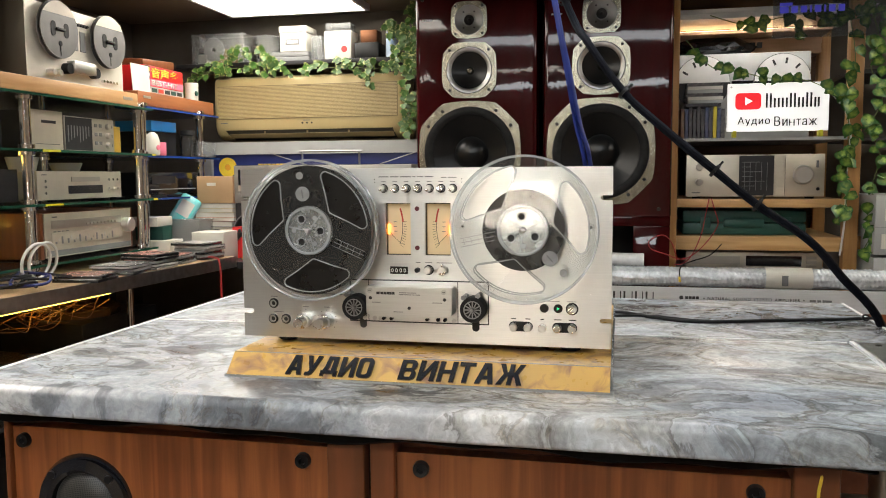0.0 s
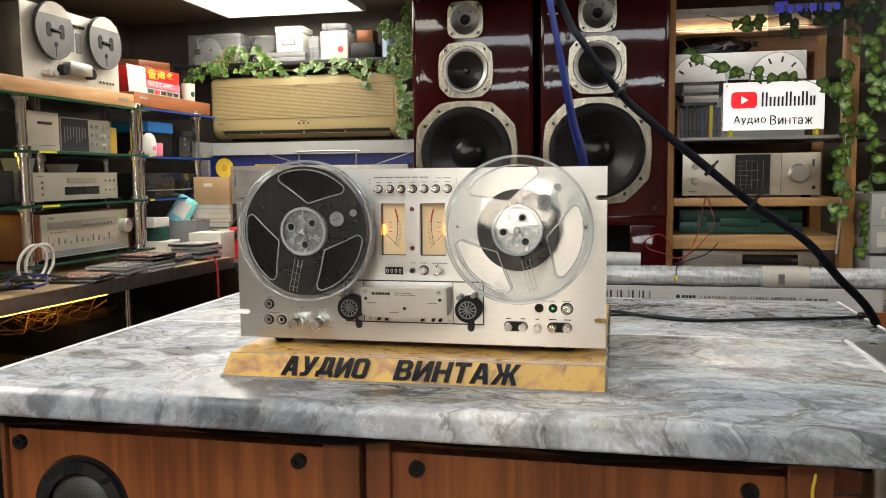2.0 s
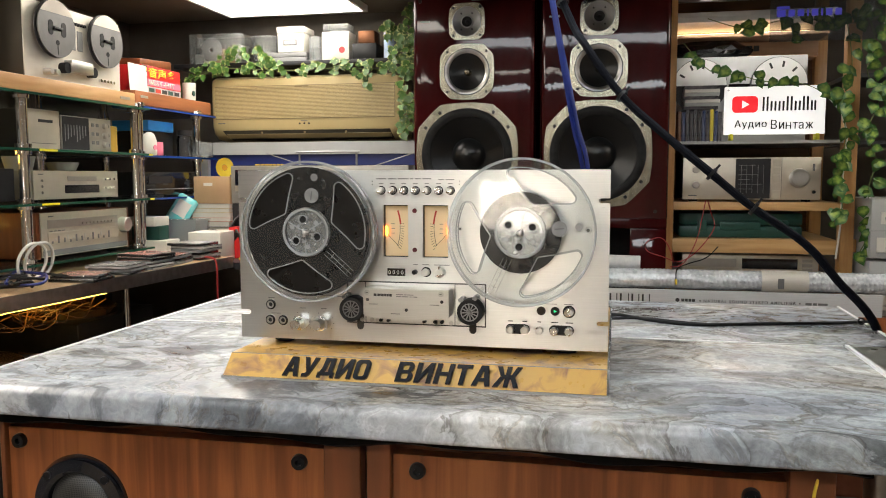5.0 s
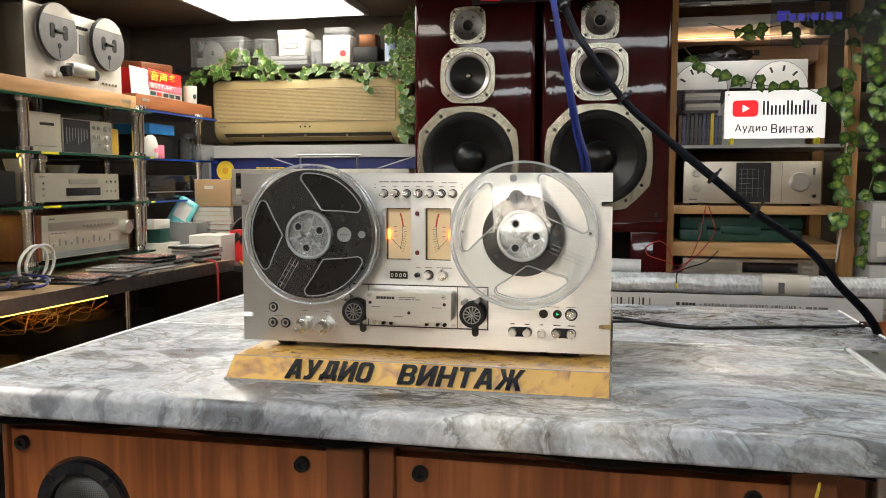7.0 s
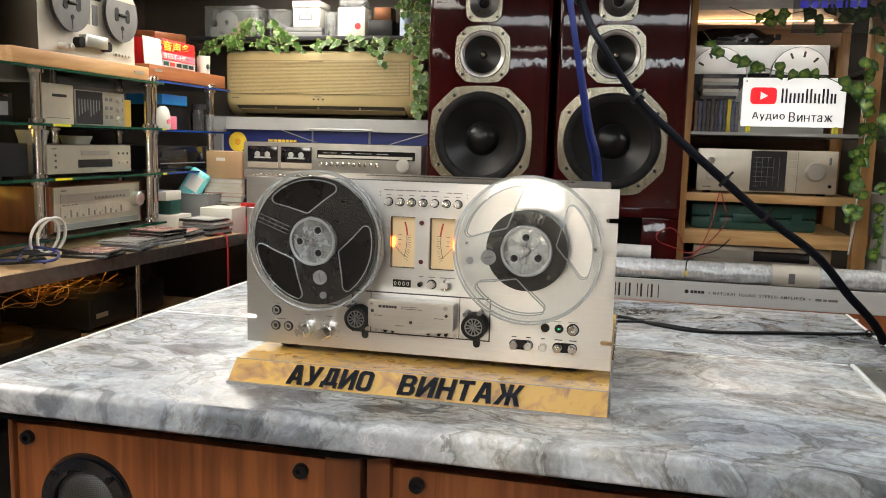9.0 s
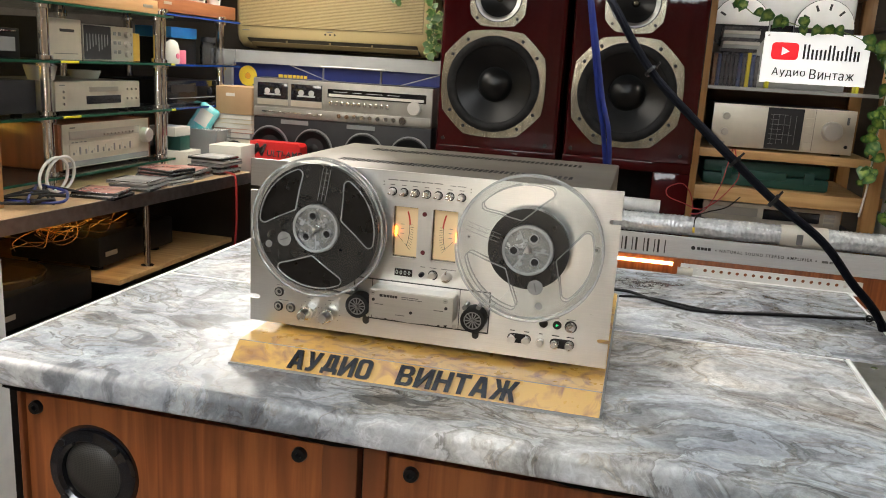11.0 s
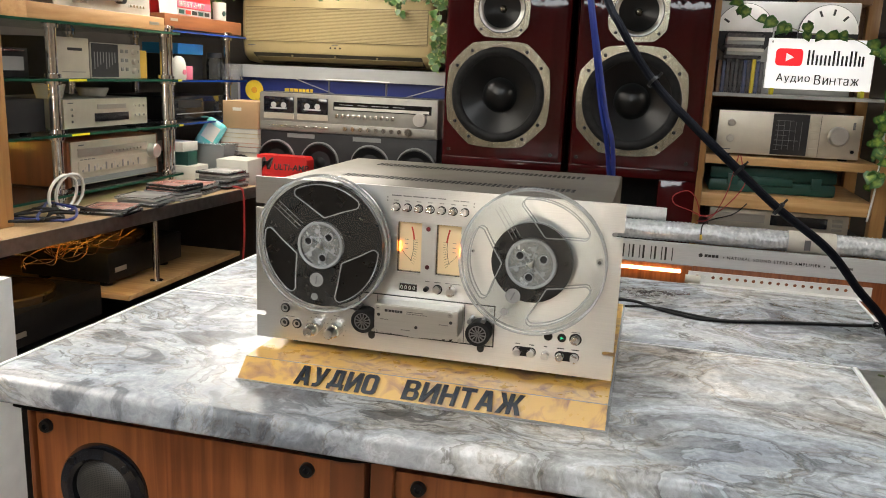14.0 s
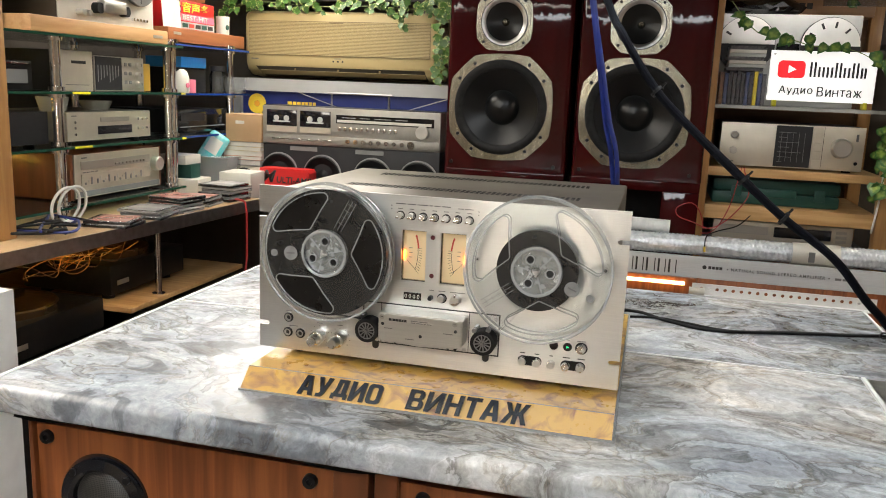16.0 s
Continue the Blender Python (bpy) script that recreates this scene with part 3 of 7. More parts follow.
def cabinet_speaker(x0, x1, side, pegs, grille):
    """A wooden loudspeaker box that carries the counter."""
    t = thing("cabinet_speaker", pose((x0 + x1) / 2, 0.2, -0.1), "reddish wood veneer loudspeaker cabinet under the counter", "loudspeaker", "loudspeakers under the counter")
    bm = bmesh.new()
    for a in ((x0, x0 + side, -0.1, 0.8635), (x1 - 0.045, x1, -0.1, 0.8635)):
        bx(bm, a[0], a[1], -0.128, 0.3, a[2], a[3], 0.002)
    bx(bm, x0 + side, x1 - 0.045, -0.12, 0.3, -0.1, -0.07)
    bx(bm, x0 + side, x1 - 0.045, -0.1, 0.3, 0.835, 0.8635)
    part("cabinet", bm, "redwood_dark", t, "", False)
    hole = [circle(x0 + 0.1095, 0.738, 0.052)] if grille else []
    part("baffle", plate([[(x0 + side + 0.0005, -0.069), (x1 - 0.0455, -0.069), (x1 - 0.0455, 0.8345), (x0 + side + 0.0005, 0.8345)]] + hole, -0.12, -0.1), "redwood", t)
    part("back", B(x0 + side, x1 - 0.045, 0.29, 0.299, -0.07, 0.835), "black", t)
    for x in pegs:
        g = part("grille_peg", L([(0.0, 0.001), (0.0035, 0.0012), (0.0042, 0.006), (0.0085, 0.0065), (0.0095, 0.003), (0.0097, 0)], (x, -0.12, 0.817), "y", 20), "black", t, "black grille socket")
    if grille:
        d = part("midrange", L([(0.0425, -0.004), (0.0445, 0.008), (0.049, 0.012), (0.062, 0.009), (0.0655, 0.004), (0.0665, 0.0)], (x0 + 0.1095, -0.12, 0.738), "y", 48), "blackgloss", t, "black round driver flange")
        part("mesh", L([(0.0, 0.013), (0.02, 0.0115), (0.036, 0.007), (0.0445, 0.0)], (x0 + 0.1095, -0.12, 0.738), "y", 40), "mesh", d, "dark wire mesh dome")
        for k in range(4):
            a = radians(45 + 90 * k)
            part("bolt", C((x0 + 0.1095 + 0.0565 * math.cos(a), -0.131, 0.738 + 0.0565 * math.sin(a)), "y", 0.005, 0.004, 12), "black", d)


cabinet_speaker(-0.513, -0.034, 0.007, (-0.4885, -0.111), True)
cabinet_speaker(-0.027, 0.470, 0.029, (0.0315, 0.39), False)


def counter_end():
    t = thing("support_pole", pose(0.548, 0.0, -0.1), "round grey metal pole under the counter's end", "pole")
    part("tube", C((0.548, 0.0, 0.38), "z", 0.016, 0.955, 24), "steel", t)
    part("flange", C((0.548, 0.0, 0.861), "z", 0.03, 0.005, 24), "steel", t)
    part("foot", C((0.548, 0.0, -0.095), "z", 0.026, 0.01, 20), "rubber", t)
    w = thing("yellow_lead", pose(0.46, -0.05, 0.86), "thin yellow lead hanging under the counter's edge", "cable")
    part("lead", S([(0.45, -0.09, 0.862), (0.452, -0.125, 0.845), (0.449, -0.128, 0.82), (0.456, -0.13, 0.79), (0.452, -0.13, 0.74), (0.46, -0.128, 0.66)], 0.0017, 8), "gold", w)
    c = thing("brick_pier", pose(0.93, 1.0, -0.1), "low pier of red-brown bricks beside the counter", "brick pier")
    part("core", B(0.63, 1.24, 0.905, 1.14, -0.1, 0.765), "mortar", c, "grey mortar", False)
    for r in range(13):
        for k in range(3):
            x = 0.665 + 0.2 * k + 0.1 * (r % 2) - 0.05
            part("brick", B(x, x + 0.19, 0.898, 1.145, -0.098 + 0.067 * r, -0.042 + 0.067 * r, 0.003, seg=1), "brick", c, "", False)


counter_end()


# ---- the stand with the shop's name ----
def rounded(x0, x1, z0, z1, r):
    pts = []
    for cx, cz, a0 in ((x1 - r, z1 - r, 0), (x0 + r, z1 - r, 90), (x0 + r, z0 + r, 180), (x1 - r, z0 + r, 270)):
        pts += [(cx + r * math.cos(radians(a0 + 18 * k)), cz + r * math.sin(radians(a0 + 18 * k))) for k in range(6)]
    return pts


# bold slanted capitals: the outline, then the holes, in units of the letter's height
GLYPHS = {
    "А": [[(0, 0), (0.2, 0), (0.25, 0.22), (0.47, 0.22), (0.52, 0), (0.72, 0), (0.5, 1), (0.22, 1)], [(0.29, 0.39), (0.43, 0.39), (0.36, 0.78)]],
    "У": [[(0, 1), (0.2, 1), (0.35, 0.5), (0.47, 1), (0.66, 1), (0.42, 0.2), (0.35, 0.06), (0.24, 0), (0.06, 0), (0.06, 0.17), (0.18, 0.17), (0.245, 0.25)]],
    "Д": [[(0, 0), (0.14, 0), (0.14, 0.12), (0.6, 0.12), (0.6, 0), (0.74, 0), (0.74, 0.29), (0.66, 0.29), (0.66, 1), (0.2, 1), (0.16, 0.5), (0.08, 0.29), (0, 0.29)], [(0.27, 0.29), (0.46, 0.29), (0.46, 0.83), (0.36, 0.83), (0.33, 0.5)]],
    "И": [[(0, 0), (0.18, 0), (0.49, 0.62), (0.49, 0), (0.68, 0), (0.68, 1), (0.5, 1), (0.19, 0.38), (0.19, 1), (0, 1)]],
    "О": [rounded(0, 0.66, 0, 1, 0.2), rounded(0.19, 0.47, 0.17, 0.83, 0.1)],
    "В": [[(0, 0), (0.48, 0), (0.6, 0.06), (0.66, 0.18), (0.66, 0.36), (0.61, 0.47), (0.53, 0.52), (0.6, 0.58), (0.63, 0.67), (0.63, 0.84), (0.57, 0.95), (0.46, 1), (0, 1)],
          rounded(0.19, 0.47, 0.16, 0.43, 0.06), rounded(0.19, 0.44, 0.59, 0.84, 0.06)],
    "Н": [[(0, 0), (0.19, 0), (0.19, 0.41), (0.49, 0.41), (0.49, 0), (0.68, 0), (0.68, 1), (0.49, 1), (0.49, 0.59), (0.19, 0.59), (0.19, 1), (0, 1)]],
    "Т": [[(0.215, 0), (0.405, 0), (0.405, 0.82), (0.62, 0.82), (0.62, 1), (0, 1), (0, 0.82), (0.215, 0.82)]],
    "Ж": [[(0, 0), (0.2, 0), (0.36, 0.4), (0.41, 0.4), (0.41, 0), (0.59, 0), (0.59, 0.4), (0.64, 0.4), (0.8, 0), (1, 0), (0.78, 0.52), (0.98, 1), (0.78, 1), (0.64, 0.6), (0.59, 0.6), (0.59, 1), (0.41, 1), (0.41, 0.6), (0.36, 0.6), (0.22, 1), (0.02, 1), (0.22, 0.52)]],
}


def name_stand():
    t = thing("display_stand", pose(0, 0.15, 0.9), "yellow burl-wood display stand with black raised letters", "stand")
    x0, x1 = -0.232, 0.24
    prof = [(-0.0715, 0.9025), (-0.0565, 0.9285), (0.04, 0.9285), (0.395, 0.9285), (0.395, 0.9025)]
    bm = bmesh.new()
    a = [bm.verts.new((x0 + 0.006 * (z - 0.9) / 0.03, y, z)) for y, z in prof]
    b = [bm.verts.new((x1, y, z)) for y, z in prof]
    for k in range(5):
        bm.faces.new((a[k], a[(k + 1) % 5], b[(k + 1) % 5], b[k]))
    bm.faces.new(a), bm.faces.new(b)
    part("board", bm, "burl", t)
    part("base_sheet", B(x0 - 0.001, x1 + 0.003, -0.074, 0.397, 0.9, 0.9024), "acryl_edge", t, "clear acrylic base sheet", False)
    part("crease_strip", S([(x0 + 0.006, -0.0567, 0.9286), (0, -0.0567, 0.9286), (x1, -0.0567, 0.9286)], 0.0006, 6), "acryl_edge", t)
    part("side_sheet", B(x1 + 0.0005, x1 + 0.003, -0.06, 0.395, 0.9025, 0.929), "acryl_edge", t, "clear acrylic end sheet", False)
    lean = math.degrees(math.atan2(0.015, 0.026))
    foot = Vector((0, -0.0702, 0.9045))
    for word, x, w in (("АУДИО", -0.1525, 0.1135), ("ВИНТАЖ", -0.009, 0.1535)):
        wide = sum(max(p[0] for p in GLYPHS[c][0]) for c in word) + 0.1 * (len(word) - 1) + 0.16
        at, k = 0.0, w / wide
        for c in word:
            bm = plate([[((px + at + 0.16 * pz) * k, pz * 0.0248) for px, pz in lp] for lp in GLYPHS[c]], 0.0, -0.0045)
            rim = [e for e in bm.edges if len(e.link_faces) == 2 and e.calc_face_angle() > 0.7 and all(v.co.y < -0.004 for v in e.verts)]
            bmesh.ops.bevel(bm, geom=rim, offset=0.00045, segments=2, affect="EDGES")
            bm.transform(pose(x, foot.y, foot.z, -lean))
            part("letter", bm, "letter", t, "black glossy raised letter", False)
            at += max(p[0] for p in GLYPHS[c][0]) + 0.1


name_stand()


# ---- the tape deck ----
def notched_outline():
    x, r = 0.24, 0.003

    def slot(side, z):
        pts = [(side * x, z - r), (side * (x - 0.011), z - r)]
        pts += [(side * (x - 0.011 - r * math.sin(a)), z - r * math.cos(a)) for a in (0.6, 1.2, 1.57, 1.95, 2.5)]
        return pts + [(side * (x - 0.011), z + r), (side * x, z + r)]

    right = [(x, 0.937)] + slot(1, 0.971) + slot(1, 1.1205) + [(x, 1.158)]
    left = [(-x, 0.937)] + slot(-1, 0.971) + slot(-1, 1.1195) + [(-x, 1.158)]
    return right + left[::-1]


def sheet(loops, y):
    """One clear sheet from outlines in x and z; rims and lips give it its thickness."""
    bm, es = bmesh.new(), []
    for lp in loops:
        vs = [bm.verts.new((x, y, z)) for x, z in lp]
        es += [bm.edges.new((vs[k], vs[(k + 1) % len(vs)])) for k in range(len(vs))]
    bmesh.ops.triangle_fill(bm, use_beauty=True, use_dissolve=False, edges=es)
    return bm


def capsule(x0, x1, z, r, seg=8):
    a = [(x1 + r * math.cos(t), z + r * math.sin(t)) for t in [math.pi * (k / seg - 0.5) for k in range(seg + 1)]]
    return a + [(x0 - r * math.cos(t), z - r * math.sin(t)) for t in [math.pi * (k / seg - 0.5) for k in range(seg + 1)]]


def knob(t, x, z, r, h, name="knob", mat_="knobmetal", ring=True, seg=28):
    k = part(name, L([(0, h), (r * 0.8, h), (r * 0.93, h - r * 0.12), (r * 0.97, h * 0.5), (r, 0.001), (r, 0)], (x, 0, z), "y", seg), mat_, t)
    if ring:
        part("collar", L([(r * 1.0, 0.0006), (r * 1.32, 0.0006), (r * 1.32, 0)], (x + 0.0004, 0, z), "y", seg), "black", k)
    return k


def tape_deck():
    t = thing("tape_deck", pose(0, 0.15, 0.937), "silver open-reel tape deck with two lit level meters", "tape deck")
    holes = [[(-0.042, 1.048), (-0.0095, 1.048), (-0.0095, 1.114), (-0.042, 1.114)], [(0.0095, 1.048), (0.042, 1.048), (0.042, 1.114), (0.0095, 1.114)]]
    part("faceplate", plate([notched_outline()] + holes, 0.0, 0.004), "deckface", t, "brushed aluminium faceplate with rack slots", False)
    bm = bmesh.new()
    bx(bm, -0.222, 0.222, 0.0125, 0.335, 0.947, 1.153, 0.003)
    bx(bm, -0.222, 0.222, 0.0045, 0.0125, 1.12, 1.153)
    bx(bm, -0.222, 0.222, 0.0045, 0.0125, 0.947, 1.04)
    c = part("case", bm, "casetop", t, "dark bronze sheet-metal case")
    # vent slots on the top, in two bands
    bm = bmesh.new()
    for row, y in ((0, 0.255), (0, 0.265), (0, 0.275), (1, 0.105), (1, 0.115), (1, 0.125)):
        for k in range(46):
            x = -0.16 + 0.0072 * k + (0.0036 if round(y * 100) % 2 else 0)
            bx(bm, x, x + 0.0045, y, y + 0.0055, 1.1529, 1.1536)
    part("vent_perforation", bm, "black", c, "rows of punched vent slots", False)["kind"] = "stuff"
    for x in (-0.19, 0.19):
        for y in (0.03, 0.3):
            part("foot", C((x, y, 0.938), "z", 0.014, 0.018, 20, bev=0.002), "rubber", t)
    # meters
    for sgn, x0, x1 in ((-1, -0.042, -0.0095), (1, 0.0095, 0.042)):
        mtr = part("level_meter", B(x0, x1, 0.009, 0.011, 1.048, 1.114), "meter", t, "warm lit level meter dial", False)
        bm = bmesh.new()
        for a in ((x0, x0 + 0.001, 1.048, 1.114), (x1 - 0.001, x1, 1.048, 1.114)):
            bx(bm, a[0], a[1], 0.004, 0.0088, a[2], a[3])
        bx(bm, x0 + 0.001, x1 - 0.001, 0.004, 0.0088, 1.048, 1.049)
        bx(bm, x0 + 0.001, x1 - 0.001, 0.004, 0.0088, 1.113, 1.114)
        part("bezel", bm, "blackgloss", mtr, "", False)
        flip = -sgn
        ex = x0 if sgn < 0 else x1
        px = ex + flip * 0.0012
        lamp = bmesh.new()
        lathe(lamp, [(0.0, 0.0068), (0.0009, 0.006), (0.0013, 0.004), (0.0013, -0.004), (0.0009, -0.006), (0.0, -0.0068)], (0, 0, 0), "z", 14)
        part("lamp", moved(lamp, pose(px + flip * 0.0011, 0.0072, 1.0805)), "bulb", mtr, "small glowing orange lamp")
        # scale arc in two colours, ticks and needle
        bm, red = bmesh.new(), bmesh.new()
        rr, pivot = 0.07, ex + flip * (0.0195 - 0.07)
        for k in range(16):
            a0, a1 = [math.asin((-0.0225 + 0.045 * j / 16) / rr) for j in (k, k + 1)]
            tgt = red if k > 9 else bm
            w = 0.0021 if k > 9 else 0.0007
            q = [tgt.verts.new((pivot + flip * v * math.cos(a), 0.0086, 1.084 + v * math.sin(a))) for a, v in ((a0, rr), (a1, rr), (a1, rr + w), (a0, rr + w))]
            tgt.faces.new(q)
            if k <= 10:
                q = [bm.verts.new((pivot + flip * v * math.cos(a0 + d), 0.0086, 1.084 + v * math.sin(a0 + d) - (v - rr) * 0.5 * (1 - k / 11))) for d, v in ((0, rr + 0.0016), (0.006, rr + 0.0016), (0.006, rr + 0.0055), (0, rr + 0.0055))]
                bm.faces.new(q)
        part("scale_marks", bm, "ink", mtr, "", False)
        part("red_zone", red, "redink", mtr, "red overload arc", False)
        for zz in (1.0835, 1.0775, 1.0895):
            part("printing", bars(min(ex + flip * 0.008, ex + flip * 0.0125), zz, (0.0045,), 0.0007, 0.0086), "greyink", mtr, "", False)
        n = S([(px + flip * 0.001, 0.0075, 1.0785), (ex + flip * 0.009, 0.0075, 1.0705), (ex + flip * 0.0185, 0.0075, 1.0615)], 0.00028, 6)
        part("needle", n, "ink", mtr, "thin black needle", False)
    for z in (1.107, 1.0575):
        part("indicator", L([(0, 0.0008), (0.0024, 0.0012), (0.003, 0.0004), (0.003, 0)], (-0.001, 0, z), "y", 16), "redled", t, "dark red indicator lamp")
    # the row of seven switches
    for k in range(7):
        x = -0.0445 + 0.0149 * k
        kb = knob(t, x, 1.1325, 0.0042, 0.009, "selector_switch")
        part("lever", B(x - 0.0035, x + 0.0005, -0.0105, -0.004, 1.1292, 1.1318, 0.0006), "chrome", kb)
        part("printing", bars(x - 0.003, 1.1405, (0.006,), 0.0009, 0), "greyink", t, "", False)
    part("printing", bars(-0.0505, 1.1465, (0.013, 0.011, 0.014, 0.004, 0.008, 0.011), 0.0012, 0), "greyink", t, "", False)
    part("printing", bars(0.03, 1.1455, (0.007, 0.011), 0.0009, 0), "greyink", t, "", False)
    for x in (-0.056, 0.0565):
        for z in (1.1435, 1.1395):
            part("print_mark", B(x - 0.0006, x + 0.0006, -0.0004, 0.0003, z, z + 0.0012), "ink", t, "", False)
    # counter
    cn = part("tape_counter", B(-0.037, -0.0135, -0.0008, 0.0003, 1.0238, 1.0335, 0.0004), "blackgloss", t, "four-digit tape counter in a black window", False)
    for k in range(4):
        d = lettering("0", 0.0052, 0.0002)
        part("digit", moved(d, pose(-0.0355 + 0.0055 * k, -0.0009, 1.026)), "white", cn, "", False)
    k = part("reset_button", L([(0, 0.008), (0.0026, 0.008), (0.0032, 0.006), (0.0032, 0)], (-0.0005, 0, 1.0295), "y", 20), "black", t)
    knob(t, 0.0135, 1.0298, 0.0048, 0.008, "pitch_knob")
    k = knob(t, 0.0325, 1.0298, 0.0066, 0.011, "speed_knob", ring=False)
    part("lever", B(0.0315, 0.0335, -0.0115, -0.003, 1.0345, 1.0385, 0.0006), "chrome", k)
    for x, w in ((-0.003, 0.006), (0.009, 0.009), (0.024, 0.02)):
        part("printing", bars(x, 1.0385, (w,), 0.0009, 0), "greyink", t, "", False)
    # the head block
    h = part("head_plate", plate([[(-0.0915, 0.9615), (0.0905, 0.9615), (0.0905, 1.0165), (-0.0915, 1.0165)], [(-0.0899, 0.9631), (-0.0899, 1.0149), (0.0889, 1.0149), (0.0889, 0.9631)]], -0.0006, 0.001), "ink", t, "thin black outline of the head plate", False)
    part("sub_plate", B(-0.0899, 0.0889, -0.0004, 0.001, 0.9631, 1.0149), "deckface", h, "", False)
    for x in (-0.0665, 0.0505):
        part("divider", B(x, x + 0.0009, -0.0007, 0.0005, 0.9625, 1.0155), "ink", h, "", False)
    cv = bmesh.new()
    x0, x1, z0, z1, y = -0.061, 0.0485, 0.9735, 1.011, -0.028
    outline = [(x0, z1), (x1, z1), (x1, z0 + 0.003), (x1 - 0.01, z0 + 0.0005), ((x0 + x1) / 2, z0 - 0.0025), (x0 + 0.01, z0 + 0.0005), (x0, z0 + 0.003)]
    plate([outline], y, -0.001, cv)
    bmesh.ops.bevel(cv, geom=[e for e in cv.edges if len(e.link_faces) == 2 and e.calc_face_angle() > 0.4], offset=0.0012, segments=2, affect="EDGES")
    c = part("head_cover", cv, "alu", t, "brushed silver head cover")
    part("logo", bars(x0 + 0.014, 1.0015, (0.0035, 0.001, 0.0035, 0.0035, 0.0028, 0.0028, 0.0033), 0.0032, y - 0.0002, 0.0005), "ink", c, "", False)
    for z, ws in ((1.0036, (0.009, 0.012)), (1.0012, (0.006, 0.009, 0.003, 0.006))):
        part("printing", bars(x0 + 0.043, z, ws, 0.0009, y - 0.0002, 0.001), "greyink", c, "", False)
    for x, z in ((x0 + 0.0055, 1.006), (x1 - 0.0095, 1.006)):
        s = part("screw", C((x, y - 0.0006, z), "y", 0.0033, 0.0016, 18), "steel", c)
        part("slot", B(x - 0.0016, x + 0.0016, y - 0.0018, y - 0.0013, z - 0.0003, z + 0.0003), "ink", s, "", False)
    for x, z in ((x0 + 0.006, 0.9968), (x1 - 0.0085, 0.9965), (x0 + 0.056, 0.985)):
        part("hole", C((x, y - 0.0002, z), "y", 0.0021, 0.0008, 16), "ink", c)
    for x, z, w in ((x0 + 0.008, 0.991, 0.011), (x1 - 0.024, 0.992, 0.012), (x0 + 0.036, 0.9795, 0.012)):
        part("printing", bars(x, z, (w,), 0.0008, y - 0.0002), "greyink", c, "", False)
    for x, z in ((-0.058, 0.9665), (-0.05, 0.9665), (0.046, 0.9655), (-0.071, 0.9665), (0.0555, 0.967), (0.086, 1.0105)):
        part("screw", C((x, -0.0012, z), "y", 0.0028, 0.0016, 16), "steel", h)
    for x in (-0.045, -0.035, 0.012, 0.026, 0.035):
        part("guide_foot", C((x, -0.003, 0.967), "y", 0.0022, 0.006, 12), "black", h)
    # arms and their slots
    for x, sgn in ((-0.0735, -1), (0.0738, 1)):
        part("arm_slot", plate([[(x + 0.0045 * math.cos(a), 0.9575 + 0.0045 * math.sin(a)) for a in [math.pi * (1 + k / 10) for k in range(11)]] + [(x + 0.0045, 0.972), (x - 0.0045, 0.972)]], -0.0008, 0.0004), "ink", t, "dark slot for the tension arm", False)
    for x, z in ((-0.0885, 0.9985), (0.062, 0.9985), (0.0795, 1.001)):
        part("tape_guide", L([(0, 0.022), (0.003, 0.022), (0.003, 0.02), (0.0016, 0.0195), (0.0016, 0.013), (0.003, 0.0125), (0.003, 0.0)], (x, 0, z), "y", 16), "spoke", t)
    for x, r in ((0.0575, 0.0026), (0.2145, 0.0042)):
        f = part("faceplate_screw", L([(0, 0.0008), (r * 0.9, 0.001), (r, 0.0004), (r, 0)], (x, 0, 1.085), "y", 18), "steel", t)
        part("slot", C((x, -0.001, 1.085), "y", r * 0.5, 0.0006, 12), "ink", f)
    # jacks and level knobs
    for x, z in ((-0.197, 0.982), (-0.198, 0.9615), (-0.180, 0.9615)):
        j = part("jack", L([(0.0028, 0.0005), (0.003, 0.003), (0.0048, 0.003), (0.0052, 0.0022), (0.0068, 0.001), (0.007, 0)], (x, 0, z), "y", 24), "steel", t, "headphone and microphone jack")
        part("hole", C((x, -0.0008, z), "y", 0.0029, 0.001, 16), "ink", j)
        part("washer", L([(0.0048, 0.0032), (0.0066, 0.0018), (0.0068, 0.0008)], (x, 0, z), "y", 24), "black", j)
    part("printing", bars(-0.201, 0.9905, (0.009,), 0.0008, 0), "greyink", t, "", False)
    part("printing", bars(-0.197, 0.97, (0.013,), 0.0008, 0), "greyink", t, "", False)
    for x in (-0.1525, -0.1235):
        k = part("level_knob", L([(0, 0.03), (0.0062, 0.03), (0.0068, 0.029), (0.007, 0.016), (0.0072, 0.0155)], (x, 0, 0.961), "y", 32), "knobmetal", t, "double silver level knob")
        part("outer_ring", L([(0.0072, 0.0155), (0.0092, 0.015), (0.0096, 0.014), (0.01, 0.0)], (x, 0, 0.961), "y", 32), "knobmetal", k)
        for q in range(9):
            a = radians(-40 + 32.5 * q)
            part("dial_mark", C((x + 0.0135 * math.cos(a), -0.0002, 0.961 + 0.0135 * math.sin(a)), "y", 0.0005, 0.0006, 8), "ink", t)
        part("printing", bars(x - 0.004, 0.978, (0.008,), 0.0008, 0), "greyink", t, "", False)
    # transport keys
    for x0, x1 in ((0.1215, 0.139), (0.157, 0.157), (0.175, 0.193)):
        part("key_inlay", plate([capsule(x0, x1, 0.9615, 0.0062)], -0.0005, 0.0004), "black", t, "black inlay round the keys", False)
    for x in (0.1215, 0.139, 0.157, 0.175, 0.193):
        knob(t, x, 0.961, 0.0052, 0.009, "transport_key", ring=False)
